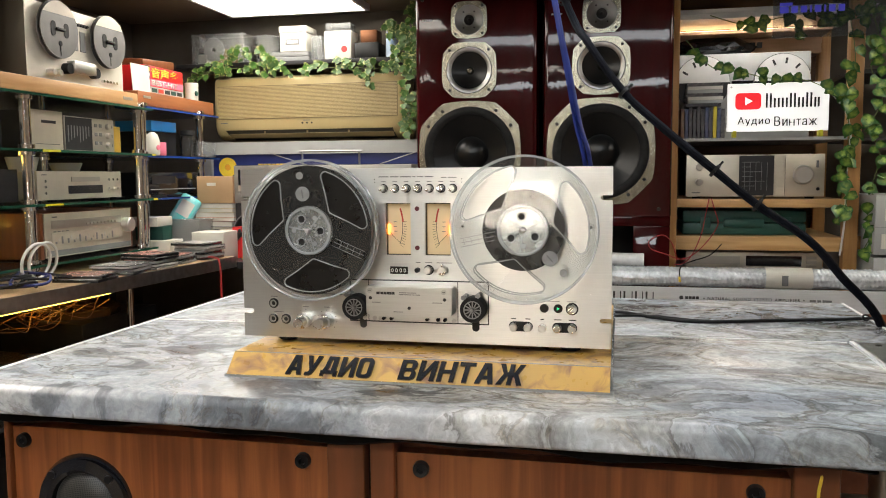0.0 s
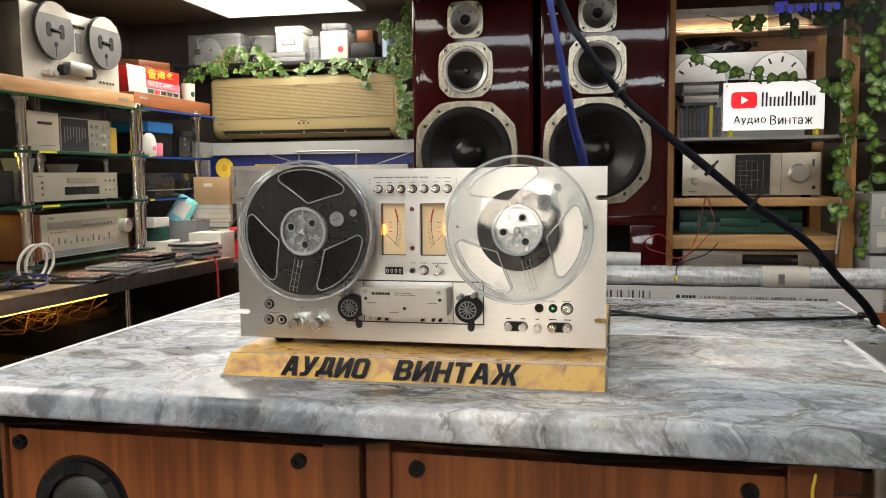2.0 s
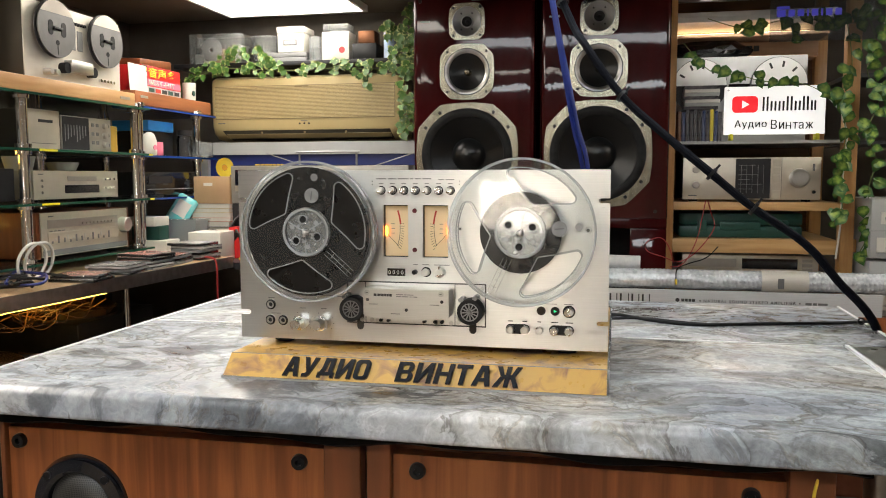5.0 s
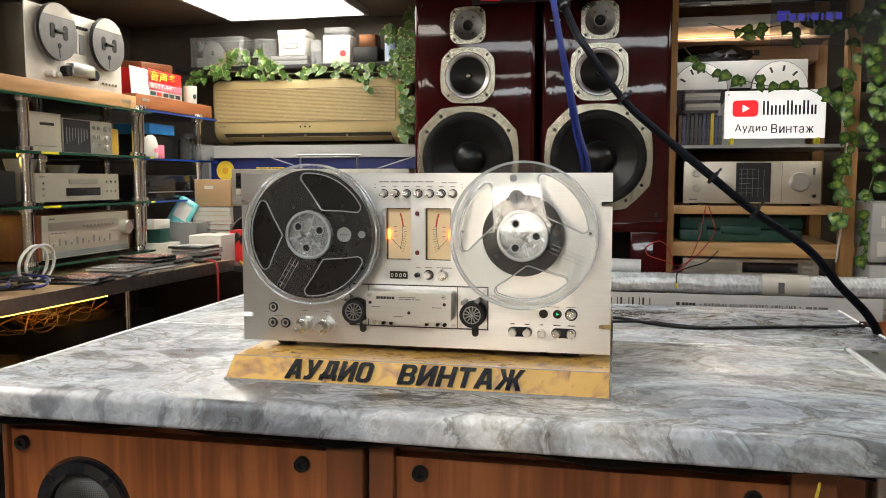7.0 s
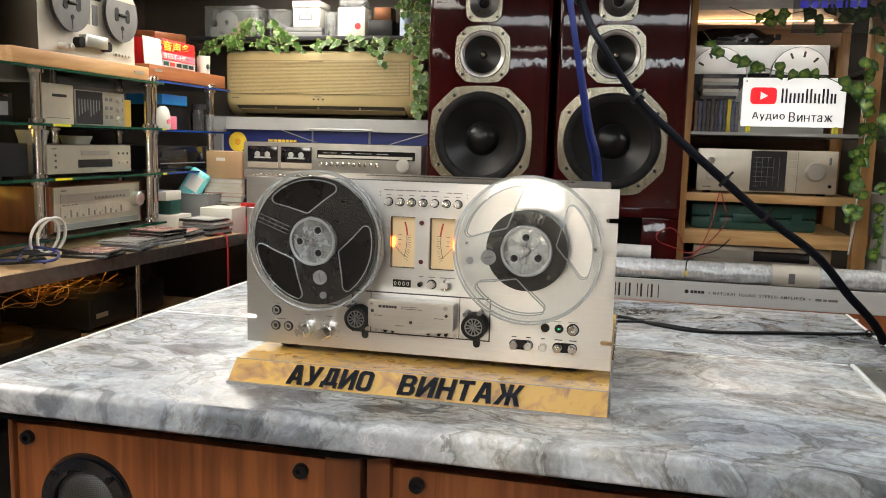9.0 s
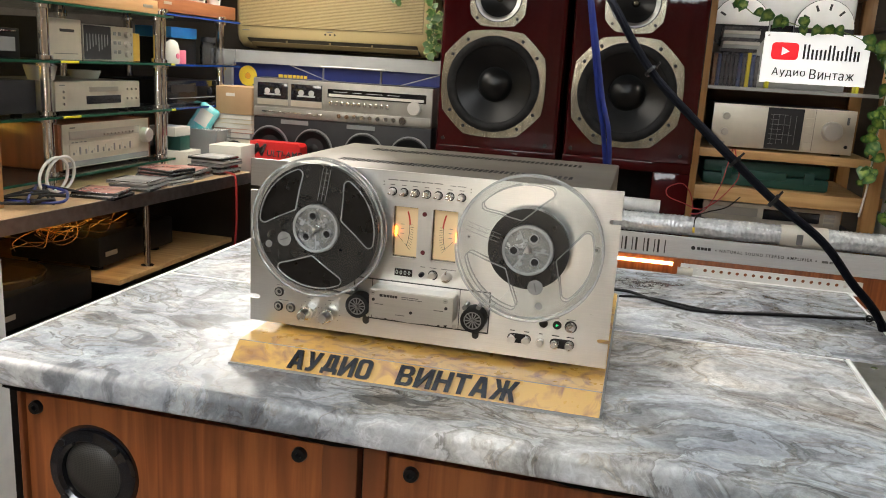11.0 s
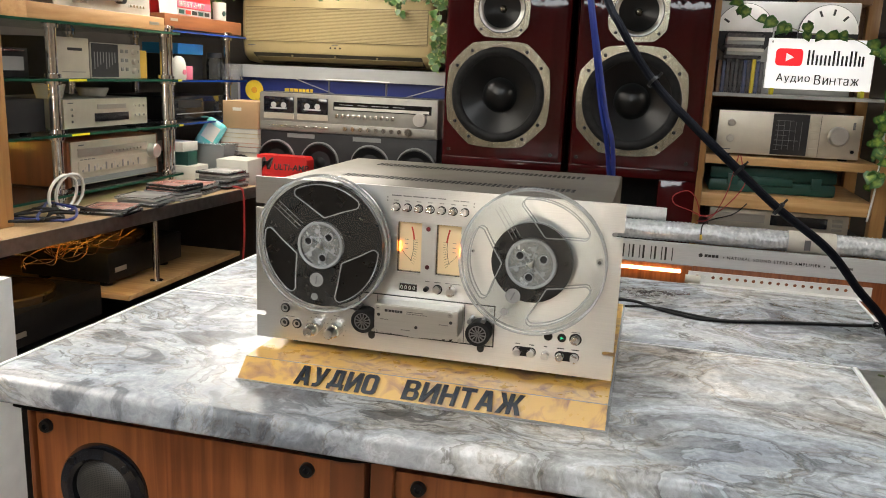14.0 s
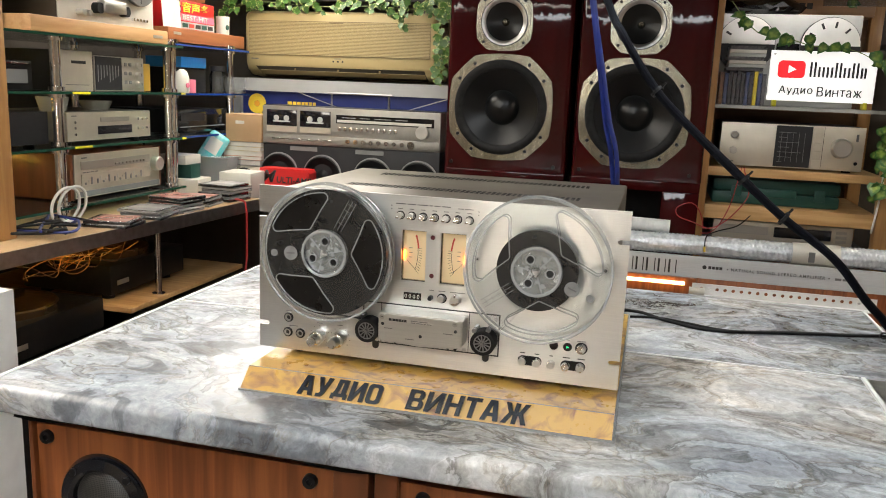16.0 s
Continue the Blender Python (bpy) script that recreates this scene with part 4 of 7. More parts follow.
    for x, w in ((0.118, 0.006), (0.136, 0.006), (0.1545, 0.0045), (0.171, 0.009), (0.189, 0.009)):
        part("printing", bars(x, 0.9705, (w,), 0.0012, 0), "ink", t, "", False)
    knob(t, 0.1925, 0.985, 0.0058, 0.008, "pause_key")
    for x, c in ((0.159, "blackgloss"), (0.176, "blackgloss")):
        part("indicator", L([(0, 0.001), (0.0052, 0.001), (0.0056, 0.0004), (0.0056, 0)], (x, 0, 0.985), "y", 24), c, t, "round dark indicator window")
    part("arrow_lamp", plate([[(0.1745, 0.9832), (0.1782, 0.985), (0.1745, 0.9868)]], -0.0014, -0.0009), "greenled", t, "glowing green arrow", False)
    for x, w in ((0.157, 0.021), (0.187, 0.011)):
        part("printing", bars(x, 0.9935, (w,), 0.0008, 0), "greyink", t, "", False)
    return t


DECK = tape_deck()
DECK_BASE = Vector((0, 0.15, 0.937))


def roller(x, z):
    """A tension roller on its arm: a part of the deck that turns with the tape."""
    y = -0.022
    r = part("tension_roller", moved(L([(0.0, 0.004), (0.0022, 0.004), (0.0026, 0.002), (0.0035, 0.0012), (0.0105, 0.001), (0.0112, 0.002), (0.0152, 0.002), (0.0158, 0.001), (0.0158, -0.018)], (0, 0, 0), "y", 40), pose(*DECK_BASE)), "rubber", DECK, "black rubber tension roller with a silver spoked face")
    bm = bmesh.new()
    for k in range(12):
        a = radians(30 * k)
        q = bx(bmesh.new(), 0.0028, 0.0102, -0.0018, -0.001, -0.0007, 0.0007)
        q.transform(Matrix.Rotation(a, 4, "Y"))
        me = bpy.data.meshes.new("spoke")
        q.to_mesh(me)
        q.free()
        bm.from_mesh(me)
        bpy.data.meshes.remove(me)
    lathe(bm, [(0.0, 0.0045), (0.0018, 0.0045), (0.0026, 0.003), (0.0028, 0.0008)], (0, 0, 0), "y", 16)
    lathe(bm, [(0.0098, 0.0012), (0.01, 0.002), (0.0112, 0.002), (0.0113, 0.001)], (0, 0, 0), "y", 32)
    part("spokes", moved(bm, pose(*DECK_BASE)), "spoke", r, "silver spokes")
    r.location = Vector((x, y, z)) - DECK_BASE
    return r


ROLLERS = [(roller(-0.0785, 0.983), -0.0785, 0.983), (roller(0.0735, 0.984), 0.0735, 0.984)]


def reel(name, x, z, pack, label):
    """A clear reel; its label spoke points to +x."""
    t = thing(name, pose(x, -0.024, z), label, "tape reel", "reels on the deck", world=False)

    def window(mid):
        one = [(33 * k / 6, 0.0775) for k in range(7)] + [(35.3, 0.0757), (36.6, 0.0728), (36.6, 0.0695), (35.2, 0.0665), (26.5, 0.0535)]
        half = [(r * math.cos(radians(a)), r * math.sin(radians(a))) for a, r in one]
        loop = [(u, -v) for u, v in reversed(half[1:])] + half + [(0.0362, 0.0012), (0.0362, -0.0012)]
        c, d = math.cos(radians(mid)), math.sin(radians(mid))
        pts = [(u * c - v * d, u * d + v * c) for u, v in loop]
        return pts

    wins = [window(60), window(180), window(300)]
    for y in (-0.0075, 0.0058):
        f = part("flange", sheet([circle(0, 0, 0.0872, 96), *wins], y), "clear", t, "clear plastic flange with three windows", False)
        part("rim", L([(0.0872, y0) for y0 in (-y - 0.0016,)] + [(0.0882, -y - 0.002), (0.0893, -y - 0.0012), (0.0893, -y + 0.0008), (0.088, -y + 0.001), (0.0868, -y + 0.0005)], (0, 0, 0), "y", 96, closed=True), "clearedge", f, "thick rounded rim")
        for w in wins:
            loop = [(px, y - 0.0002, pz) for px, pz in w]
            bm = bmesh.new()
            rings = []
            for k in range(len(loop)):
                a, b = Vector(loop[k - 1]), Vector(loop[(k + 1) % len(loop)])
                way = (b - a).normalized()
                sd = way.cross(Vector((0, 1, 0)))
                rings.append([bm.verts.new(Vector(loop[k]) + 0.0010 * (math.cos(u) * sd + math.sin(u) * Vector((0, 1, 0)))) for u in (0.8, 2.4, 3.9, 5.5)])
            for k in range(len(rings)):
                a, b = rings[k - 1], rings[k]
                for j in range(4):
                    bm.faces.new((a[j], a[(j + 1) % 4], b[(j + 1) % 4], b[j]))
            part("window_lip", bm, "clearedge", f, "raised lip round a window")
    part("tape_pack", L([(0.031, 0.0045), (pack, 0.0045), (pack, -0.0045), (0.031, -0.0045)], (0, 0, 0), "y", 96, closed=True), "tape", t, "dark brown wound tape")
    hb = part("hub", L([(0.0045, 0.0105), (0.009, 0.0105), (0.0095, 0.009), (0.026, 0.009), (0.0275, 0.011), (0.0302, 0.011), (0.0305, 0.008), (0.0305, -0.007), (0.0045, -0.007)], (0, 0, 0), "y", 64, closed=True), "clearhub", t, "clear ribbed hub")
    part("hub_core", L([(0.0, 0.001), (0.0295, 0.001), (0.0295, -0.006), (0.0, -0.006)], (0, 0, 0), "y", 48), "hubcore", hb)
    # Milky plastic stands in for the bright arcs along the clear hub.
    part("hub_rim", L([(0.0268, 0.0112), (0.0275, 0.0118), (0.0298, 0.0118), (0.0306, 0.011), (0.0306, 0.0095), (0.0268, 0.0095)], (0, 0, 0), "y", 64, closed=True), "clearedge", hb, "raised rim, its bright arcs put in as milky colour")
    for k in range(3):
        a = radians(20 + 120 * k)
        part("hub_collar", L([(0.0044, 0.0098), (0.0046, 0.0122), (0.006, 0.0122), (0.0064, 0.0098)], (0.0165 * math.cos(a), 0, 0.0165 * math.sin(a)), "y", 20), "clearedge", hb)
        part("hub_web", moved(B(0.0, 0.0205, -0.0108, -0.0092, -0.001, 0.001, 0.0003), Matrix.Rotation(radians(50 + 120 * k), 4, "Y") @ pose(0.006, 0, 0)), "clearedge", hb)
        part("hub_hole", L([(0.0, 0.0095), (0.0025, 0.0095), (0.0028, 0.0098), (0.0042, 0.0102), (0.0044, 0.009)], (0.0165 * math.cos(a), 0, 0.0165 * math.sin(a)), "y", 20), "black", hb, "dark round hole")
        a = radians(80 + 120 * k)
        part("hub_rib", C((0.0185 * math.cos(a), -0.0098, 0.0185 * math.sin(a)), "y", 0.003, 0.0025, 16), "clearedge", hb)
        part("hub_rib", C((0.012 * math.cos(a - 0.4), -0.0098, 0.012 * math.sin(a - 0.4)), "y", 0.002, 0.0025, 12), "clearedge", hb)
    part("spindle", L([(0, 0.016), (0.0025, 0.0155), (0.0035, 0.013), (0.0038, 0.009), (0.0038, -0.02)], (0, 0, 0), "y", 18), "steel", t, "splined metal spindle end")
    for k in range(3):
        a = radians(120 * k + 40)
        part("spindle_spline", moved(B(-0.001, 0.001, -0.0145, -0.009, 0.0, 0.0055, 0.0004), Matrix.Rotation(a, 4, "Y")), "steel", t)
    s = part("sticker", C((0.0465, -0.0079, 0), "y", 0.0092, 0.0006, 28), "sticker", t, "round grey sticker")
    part("sticker_print", B(0.041, 0.052, -0.0085, -0.0081, -0.0008, 0.0008), "greyink", s, "", False)
    part("sticker", C((0.0695, -0.0079, 0), "y", 0.0046, 0.0006, 20), "sticker", t, "small round grey sticker")
    bm = bmesh.new()
    for w in (-0.005, 0.005):
        bx(bm, 0.036, 0.078, -0.0082, -0.0077, w - 0.0003, w + 0.0003)
    bx(bm, 0.036, 0.078, -0.0082, -0.0077, -0.0003, 0.0003)
    for k in range(4):
        bx(bm, 0.045 + 0.009 * k, 0.0456 + 0.009 * k, -0.0082, -0.0077, -0.0035, 0.0035)
    part("tape_scale", moved(bm, Matrix.Rotation(radians(122), 4, "Y")), "sticker", t, "moulded tape scale", False)
    return t


REEL_L = reel("tape_reel", -0.1335, 1.0805, 0.0815, "clear plastic tape reel nearly full of dark tape")
REEL_R = reel("tape_reel", 0.136, 1.083, 0.049, "clear plastic tape reel with a small pack of tape")


def tape_path():
    t = thing("magnetic_tape", pose(-0.0785, -0.024, 1.0), "thin brown tape threaded between the reels and rollers", "magnetic tape")
    for name, pts in (("tape_run", [(-0.15, -0.024, 1.0006), (-0.11, -0.024, 0.9998), (-0.0855, -0.024, 0.9985)]), ("tape_run", [(0.09, -0.024, 0.9975), (0.108, -0.024, 1.018), (0.122, -0.024, 1.036)])):
        bm = bmesh.new()
        vs = []
        for p in pts:
            vs.append((bm.verts.new((p[0], p[1] - 0.003, p[2])), bm.verts.new((p[0], p[1] + 0.003, p[2]))))
        for a, b in zip(vs, vs[1:]):
            bm.faces.new((a[0], b[0], b[1], a[1]))
        bmesh.ops.solidify(bm, geom=list(bm.faces), thickness=0.0003)
        part(name, bm, "tape", t, "", False)


tape_path()


# ---- the tall loudspeakers ----
def bolt_ring(t, cx, cz, r, angles, y, size=0.006):
    for a in angles:
        x, z = cx + r * math.cos(radians(a)), cz + r * math.sin(radians(a))
        b = part("bolt", L([(0.0, 0.0005), (size * 0.45, 0.0008), (size * 0.5, 0.004), (size, 0.004), (size * 1.1, 0.0)], (x, y, z), "y", 14), "black", t)


def tall_speaker(x):
    t = thing("floor_speaker", pose(x, 2.0, 0.997), "tall loudspeaker in glossy dark red mahogany with three drivers", "loudspeaker", "tall loudspeakers", world=False)
    w = 0.228
    bm = bmesh.new()
    bx(bm, -w, w, 0.0705, 0.45, 0.0, 0.86, 0.002)
    part("cabinet", bm, "mahogany", t, "glossy mahogany lacquer cabinet")
    arc = [(w - 0.016 + 0.016 * math.sin(a), 0.016 - 0.016 * math.cos(a)) for a in [math.pi / 2 * k / 5 for k in range(6)]]
    bm = plate([[(-w + 0.016, 0), (w - 0.016, 0), (w - 0.016, 0.86), (-w + 0.016, 0.86)], circle(-0.022, 0.232, 0.166, 48), circle(-0.022, 0.537, 0.08, 40), circle(-0.022, 0.719, 0.05, 32)], 0.0, 0.07)
    part("baffle", bm, "mahogany", t, "glossy mahogany lacquer baffle", False)
    for sgn in (-1, 1):
        bm = bmesh.new()
        out = [(sgn * x, y) for x, y in arc] + [(sgn * w, 0.07), (sgn * (w - 0.016), 0.07)]
        a, b = [bm.verts.new((x, y, 0.0)) for x, y in out], [bm.verts.new((x, y, 0.86)) for x, y in out]
        bm.faces.new(a), bm.faces.new(b)
        for k in range(len(out)):
            bm.faces.new((a[k], a[(k + 1) % len(out)], b[(k + 1) % len(out)], b[k]))
        part("rounded_edge", bm, "mahogany", t)

    def octo(r, c):
        pts = []
        for k in range(4):
            for a in (-1, 1):
                u, v = (r, a * c)
                for _ in range(k):
                    u, v = -v, u
                pts.append((u, v))
        return pts

    def bowed(r, c):
        """Chamfered square with slightly bowed sides."""
        base, pts = octo(r, c), []
        for k in range(8):
            (x0, z0), (x1, z1) = base[k], base[(k + 1) % 8]
            for s in range(6):
                u = s / 6
                x, z = x0 + (x1 - x0) * u, z0 + (z1 - z0) * u
                g = 1 + 0.045 * 4 * u * (1 - u) * (1.0 if k % 2 == 0 else 0.35)
                pts.append((x * g, z * g))
        return pts

    def off(lp, z, x_=-0.02):
        return [(px + x_, pz + z) for px, pz in lp]

    cx = -0.022
    # woofer
    wf = part("woofer", plate([off(bowed(0.184, 0.1), 0.232, cx), circle(cx, 0.232, 0.172, 64)], -0.009, -0.0005), "frame", t, "bass driver in a champagne metal frame", False)
    part("surround", L([(0.174, 0.004), (0.171, 0.008), (0.162, 0.012), (0.15, 0.011), (0.14, 0.006), (0.137, 0.0)], (cx, -0.001, 0.232), "y", 64), "rubber", wf, "black rubber surround")
    part("cone", L([(0.139, 0.002), (0.1, -0.016), (0.062, -0.034)], (cx, -0.001, 0.232), "y", 64), "cone", wf, "dark grey paper cone")
    part("dust_cap", L([(0.0, 0.008), (0.02, 0.0055), (0.04, -0.003), (0.056, -0.017), (0.064, -0.034)], (cx, -0.001, 0.232), "y", 48), "cone", wf, "black domed dust cap")
    bolt_ring(wf, cx, 0.232, 0.185, (33, 57, 123, 147, 213, 237, 303, 327), -0.009)
    # midrange
    md = part("midrange", plate([off(bowed(0.098, 0.061), 0.537, cx), circle(cx, 0.537, 0.083, 48)], -0.008, -0.0005), "frame", t, "middle driver in a champagne metal frame", False)
    part("chrome_ring", L([(0.084, 0.006), (0.083, 0.009), (0.079, 0.009), (0.069, 0.004), (0.067, 0.002)], (cx, -0.001, 0.537), "y", 48), "steel", md, "bright metal ring")
    part("black_ring", L([(0.086, 0.0075), (0.0855, 0.0095), (0.083, 0.0095), (0.082, 0.0075)], (cx, -0.001, 0.537), "y", 48), "black", md)
    part("cone", L([(0.068, 0.003), (0.05, -0.004), (0.018, -0.022), (0.0, -0.022)], (cx, -0.001, 0.537), "y", 48), "cone", md, "dark cone behind mesh")
    part("dust_cap", L([(0.0, 0.0), (0.008, -0.003), (0.013, -0.012), (0.014, -0.022)], (cx, -0.001, 0.537), "y", 24), "frame", md, "small bronze cap")
    bolt_ring(md, cx, 0.537, 0.103, (45, 135, 225, 315), -0.008, 0.005)
    # tweeter
    tw = part("tweeter", plate([off(bowed(0.0645, 0.046), 0.719, cx), circle(cx, 0.719, 0.054, 40)], -0.008, -0.0005), "frame", t, "horn tweeter in a champagne metal frame", False)
    part("horn", L([(0.056, 0.006), (0.052, 0.0085), (0.047, 0.007), (0.024, -0.001), (0.021, 0.002), (0.018, 0.002)], (cx, -0.001, 0.719), "y", 40), "spoke", tw, "turned metal horn")
    part("diaphragm", L([(0.019, 0.003), (0.015, 0.0), (0.008, -0.001), (0.004, 0.004), (0.0, 0.005)], (cx, -0.001, 0.719), "y", 28), "black", tw, "black dome")
    bolt_ring(tw, cx, 0.719, 0.071, (45, 135, 225, 315), -0.008, 0.0045)
    bolt_ring(tw, cx, 0.719, 0.035, (55, 125, 235, 305), -0.0055, 0.003)
    for px in (-0.2, 0.185):
        part("grille_socket", C((px, -0.002, 0.025), "y", 0.007, 0.004, 16), "black", t)
        part("grille_socket", C((px, -0.002, 0.8), "y", 0.007, 0.004, 16), "black", t)
    part("logo", bars(-0.2, 0.722, (0.007, 0.006, 0.006, 0.006, 0.007), 0.006, -0.0003, 0.0015), "paleink", t, "", False)
    st = thing("speaker_stand", pose(x, 2.0, -0.1), "dark red wooden plinth with an open bay below the loudspeaker", "speaker stand", "speaker plinths", world=False)
    bm = bmesh.new()
    for a, b in ((-w + 0.002, -w + 0.075), (w - 0.13, w - 0.002)):
        bx(bm, a, b, 0.006, 0.44, 0.0, 1.06, 0.004)
    part("side_panel", bm, "mahogany", st)
    part("top_board", B(-w + 0.002, w - 0.002, 0.003, 0.44, 1.06, 1.097, 0.003), "mahogany", st)
    part("back_panel", B(-w + 0.075, w - 0.13, 0.3, 0.32, 0.0, 1.06), "black", st)


tall_speaker(-0.28)
tall_speaker(0.199)


# ---- generic hi-fi box: width along x, front looks to -y ----
def hifi(name, m, w, h, d, face, label, category, body="black", group="", feet=True):
    t = thing(name, m, label, category, group, world=False)
    f = 0.008 if feet else 0.0
    part("case", B(0.003, w - 0.003, 0.006, d, f, h, 0.002), body, t)
    part("front_panel", B(0, w, 0, 0.0056, f, h, 0.0015), face, t)
    if feet:
        for x in (0.04, w - 0.04):
            part("foot", C((x, 0.04, f / 2), "z", 0.016, f, 16), "rubber", t)
            part("foot", C((x, d - 0.04, f / 2), "z", 0.016, f, 16), "rubber", t)
    return t


def dial(t, x, z, r, h, mat_="silver", name="knob"):
    return part(name, L([(0, h), (r * 0.82, h), (r * 0.95, h - r * 0.12), (r, h * 0.4), (r * 1.02, 0)], (x, 0, z), "y", 28), mat_, t)


def slab(t, name, x0, x1, z0, z1, mat_, out=0.002, y=0.0):
    return part(name, B(x0, x1, y - out, y + 0.0005, z0, z1, min(0.0008, out / 2)), mat_, t, "", False)


# ---- left bench and its shelves ----
def side_bench():
    t = thing("workbench", pose(-1.6, 1.2, 0.8), "long wooden workbench with a brushed steel front edge", "workbench")
    pts = [(-1.3585, 0.1), (-1.2145, 1.9), (-2.1, 1.9), (-2.1, 0.1)]

    def slabz(pts, z0, z1):
        bm = bmesh.new()
        a, b = [bm.verts.new((*p, z0)) for p in pts], [bm.verts.new((*p, z1)) for p in pts]
        bm.faces.new(a), bm.faces.new(b)
        for k in range(len(pts)):
            bm.faces.new((a[k], a[(k + 1) % len(pts)], b[(k + 1) % len(pts)], b[k]))
        return bm

    part("top", slabz(pts, 0.803, 0.838), "oak", t, "worn wooden top", False)
    part("front_edge", slabz([(-1.3535, 0.1), (-1.2095, 1.9), (-1.2145, 1.9), (-1.3585, 0.1)], 0.797, 0.8395), "steel", t, "brushed steel edge strip", False)
    part("light_strip", slabz([(-1.415, 0.3), (-1.336, 1.28), (-1.348, 1.28), (-1.427, 0.3)], 0.779, 0.8025), "ledstrip", t, "glowing yellow light strip", False)
    for y in (0.15, 1.84):
        part("leg", B(-2.05, -1.98, y - 0.03, y + 0.03, -0.1, 0.803), "darkgrey", t)
    part("leg", B(-1.26, -1.165, 0.44, 0.56, -0.1, 0.79), "whitemetal", t, "white painted support", False)
    part("leg", C((-1.33, 1.374, 0.685), "z", 0.011, 0.236, 16), "chrome", t, "thin metal support rod")
    sh = part("lower_shelf", B(-2.0, -1.30, 1.18, 1.9, 0.55, 0.567, 0.002), "pine", t, "pale wooden lower shelf")
    part("foot_plate", C((-1.33, 1.374, 0.569), "z", 0.022, 0.004, 18), "chrome", sh)
    part("back_panel", B(-2.1, -2.05, 0.1, 1.9, -0.1, 0.8), "black", t)
    part("lower_shelf", B(-2.0, -1.38, 0.7, 1.18, 0.46, 0.475, 0.002), "darkgrey", t)
    b = thing("rear_bench", pose(-1.2, 2.2, 0.8), "dark bench along the back wall", "workbench")
    part("top", B(-2.1, -0.53, 1.905, 2.6, 0.79, 0.815), "darkgrey", b, "", False)
    for x in (-1.9, -0.6):
        part("leg", B(x, x + 0.05, 2.0, 2.05, -0.1, 0.79), "darkgrey", b)
    for y0, z0, lab in ((0.76, 0.475, "black turntable stored under the workbench"), (1.22, 0.567, "black turntable on the lower shelf")):
        u = thing("turntable", pose(-1.4, y0, z0, 0, 0, 90), lab, "turntable", "stored turntables", world=False)
        part("plinth", B(0, 0.42, 0.0, 0.34, 0.02, 0.12, 0.006), "black", u)
        for fx in (0.05, 0.37):
            part("foot", C((fx, 0.05, 0.01), "z", 0.02, 0.02, 16), "rubber", u)
            part("foot", C((fx, 0.29, 0.01), "z", 0.02, 0.02, 16), "rubber", u)
        part("platter", L([(0.148, 0.12), (0.15, 0.14), (0.146, 0.145), (0.0, 0.145)], (0.19, 0.17, 0), "z", 40), "amberglass", u, "brown glossy platter")
        slab(u, "nameplate", 0.03, 0.09, 0.05, 0.066, "silver")
    r = thing("record_crate", pose(-1.85, 0.95, -0.1), "dark storage boxes on the floor under the bench", "storage box")
    part("box", B(-2.03, -1.45, 0.72, 1.8, -0.1, 0.36, 0.01), "black", r)


side_bench()


def glass_rack(y0, y1, tubes, levels, glass, label, x=-1.51, depth=0.46):
    t = thing("glass_rack", pose(x - 0.2, (y0 + y1) / 2, 0.838), label, "shelf rack", "glass racks")
    for z in levels:
        g = part("shelf", B(x - depth, x + 0.035, y0, y1, z - 0.008, z, 0.001), glass, t, "greenish glass shelf" if glass == "glass" else "blue tinted glass shelf", False)
        g.visible_shadow = False
        part("shelf_edge", B(x + 0.0352, x + 0.0362, y0, y1, z - 0.0078, z - 0.0002), "greenedge" if glass == "glass" else "blueedge", g, "", False)
    top = max(levels)
    for ty in tubes:
        for tx in (x, x - depth + 0.05):
            p = part("post", C((tx, ty, (0.838 + top) / 2), "z", 0.0165, top - 0.838 + 0.03, 28), "chrome", t, "chrome tube")
            for z in levels:
                part("clamp_ring", L([(0.0165, -0.02), (0.024, -0.019), (0.0245, -0.0085), (0.0165, -0.0082)], (tx, ty, z), "z", 28), "chrome", p)
                part("clamp_ring", L([(0.0165, 0.0015), (0.0245, 0.0018), (0.024, 0.014), (0.0165, 0.0155)], (tx, ty, z), "z", 28), "chrome", p)
            part("foot", L([(0.0, 0.012), (0.017, 0.012), (0.03, 0.004), (0.032, 0.0), (0.0, 0.0)], (tx, ty, 0.8385), "z", 24), "chrome", p)
    return t


rack = glass_rack(0.72, 1.785, (0.76, 1.15, 1.735), (0.884, 1.069, 1.236, 1.405), "glass", "chrome tube rack with green-tinted glass shelves")
for z in (1.069, 1.236):
    part("light_strip", B(-1.93, -1.92, 0.75, 1.12, z - 0.03, z - 0.012), "ledstrip", rack, "glowing amber light strip", False)
    # plain yellow strips along the shelf edges
    for y in (1.2, 1.79):
        part("glowing_edge", B(-1.478, -1.472, y - 0.025, y + 0.055 * (y < 1.5), z - 0.0075, z - 0.0005), "yellowplastic", rack, "yellow edge strip", False)
glass_rack(1.795, 2.36, (1.815, 2.25), (1.067, 1.232, 1.417), "glassblue", "chrome tube rack with blue-tinted glass shelves", -1.545, 0.5)


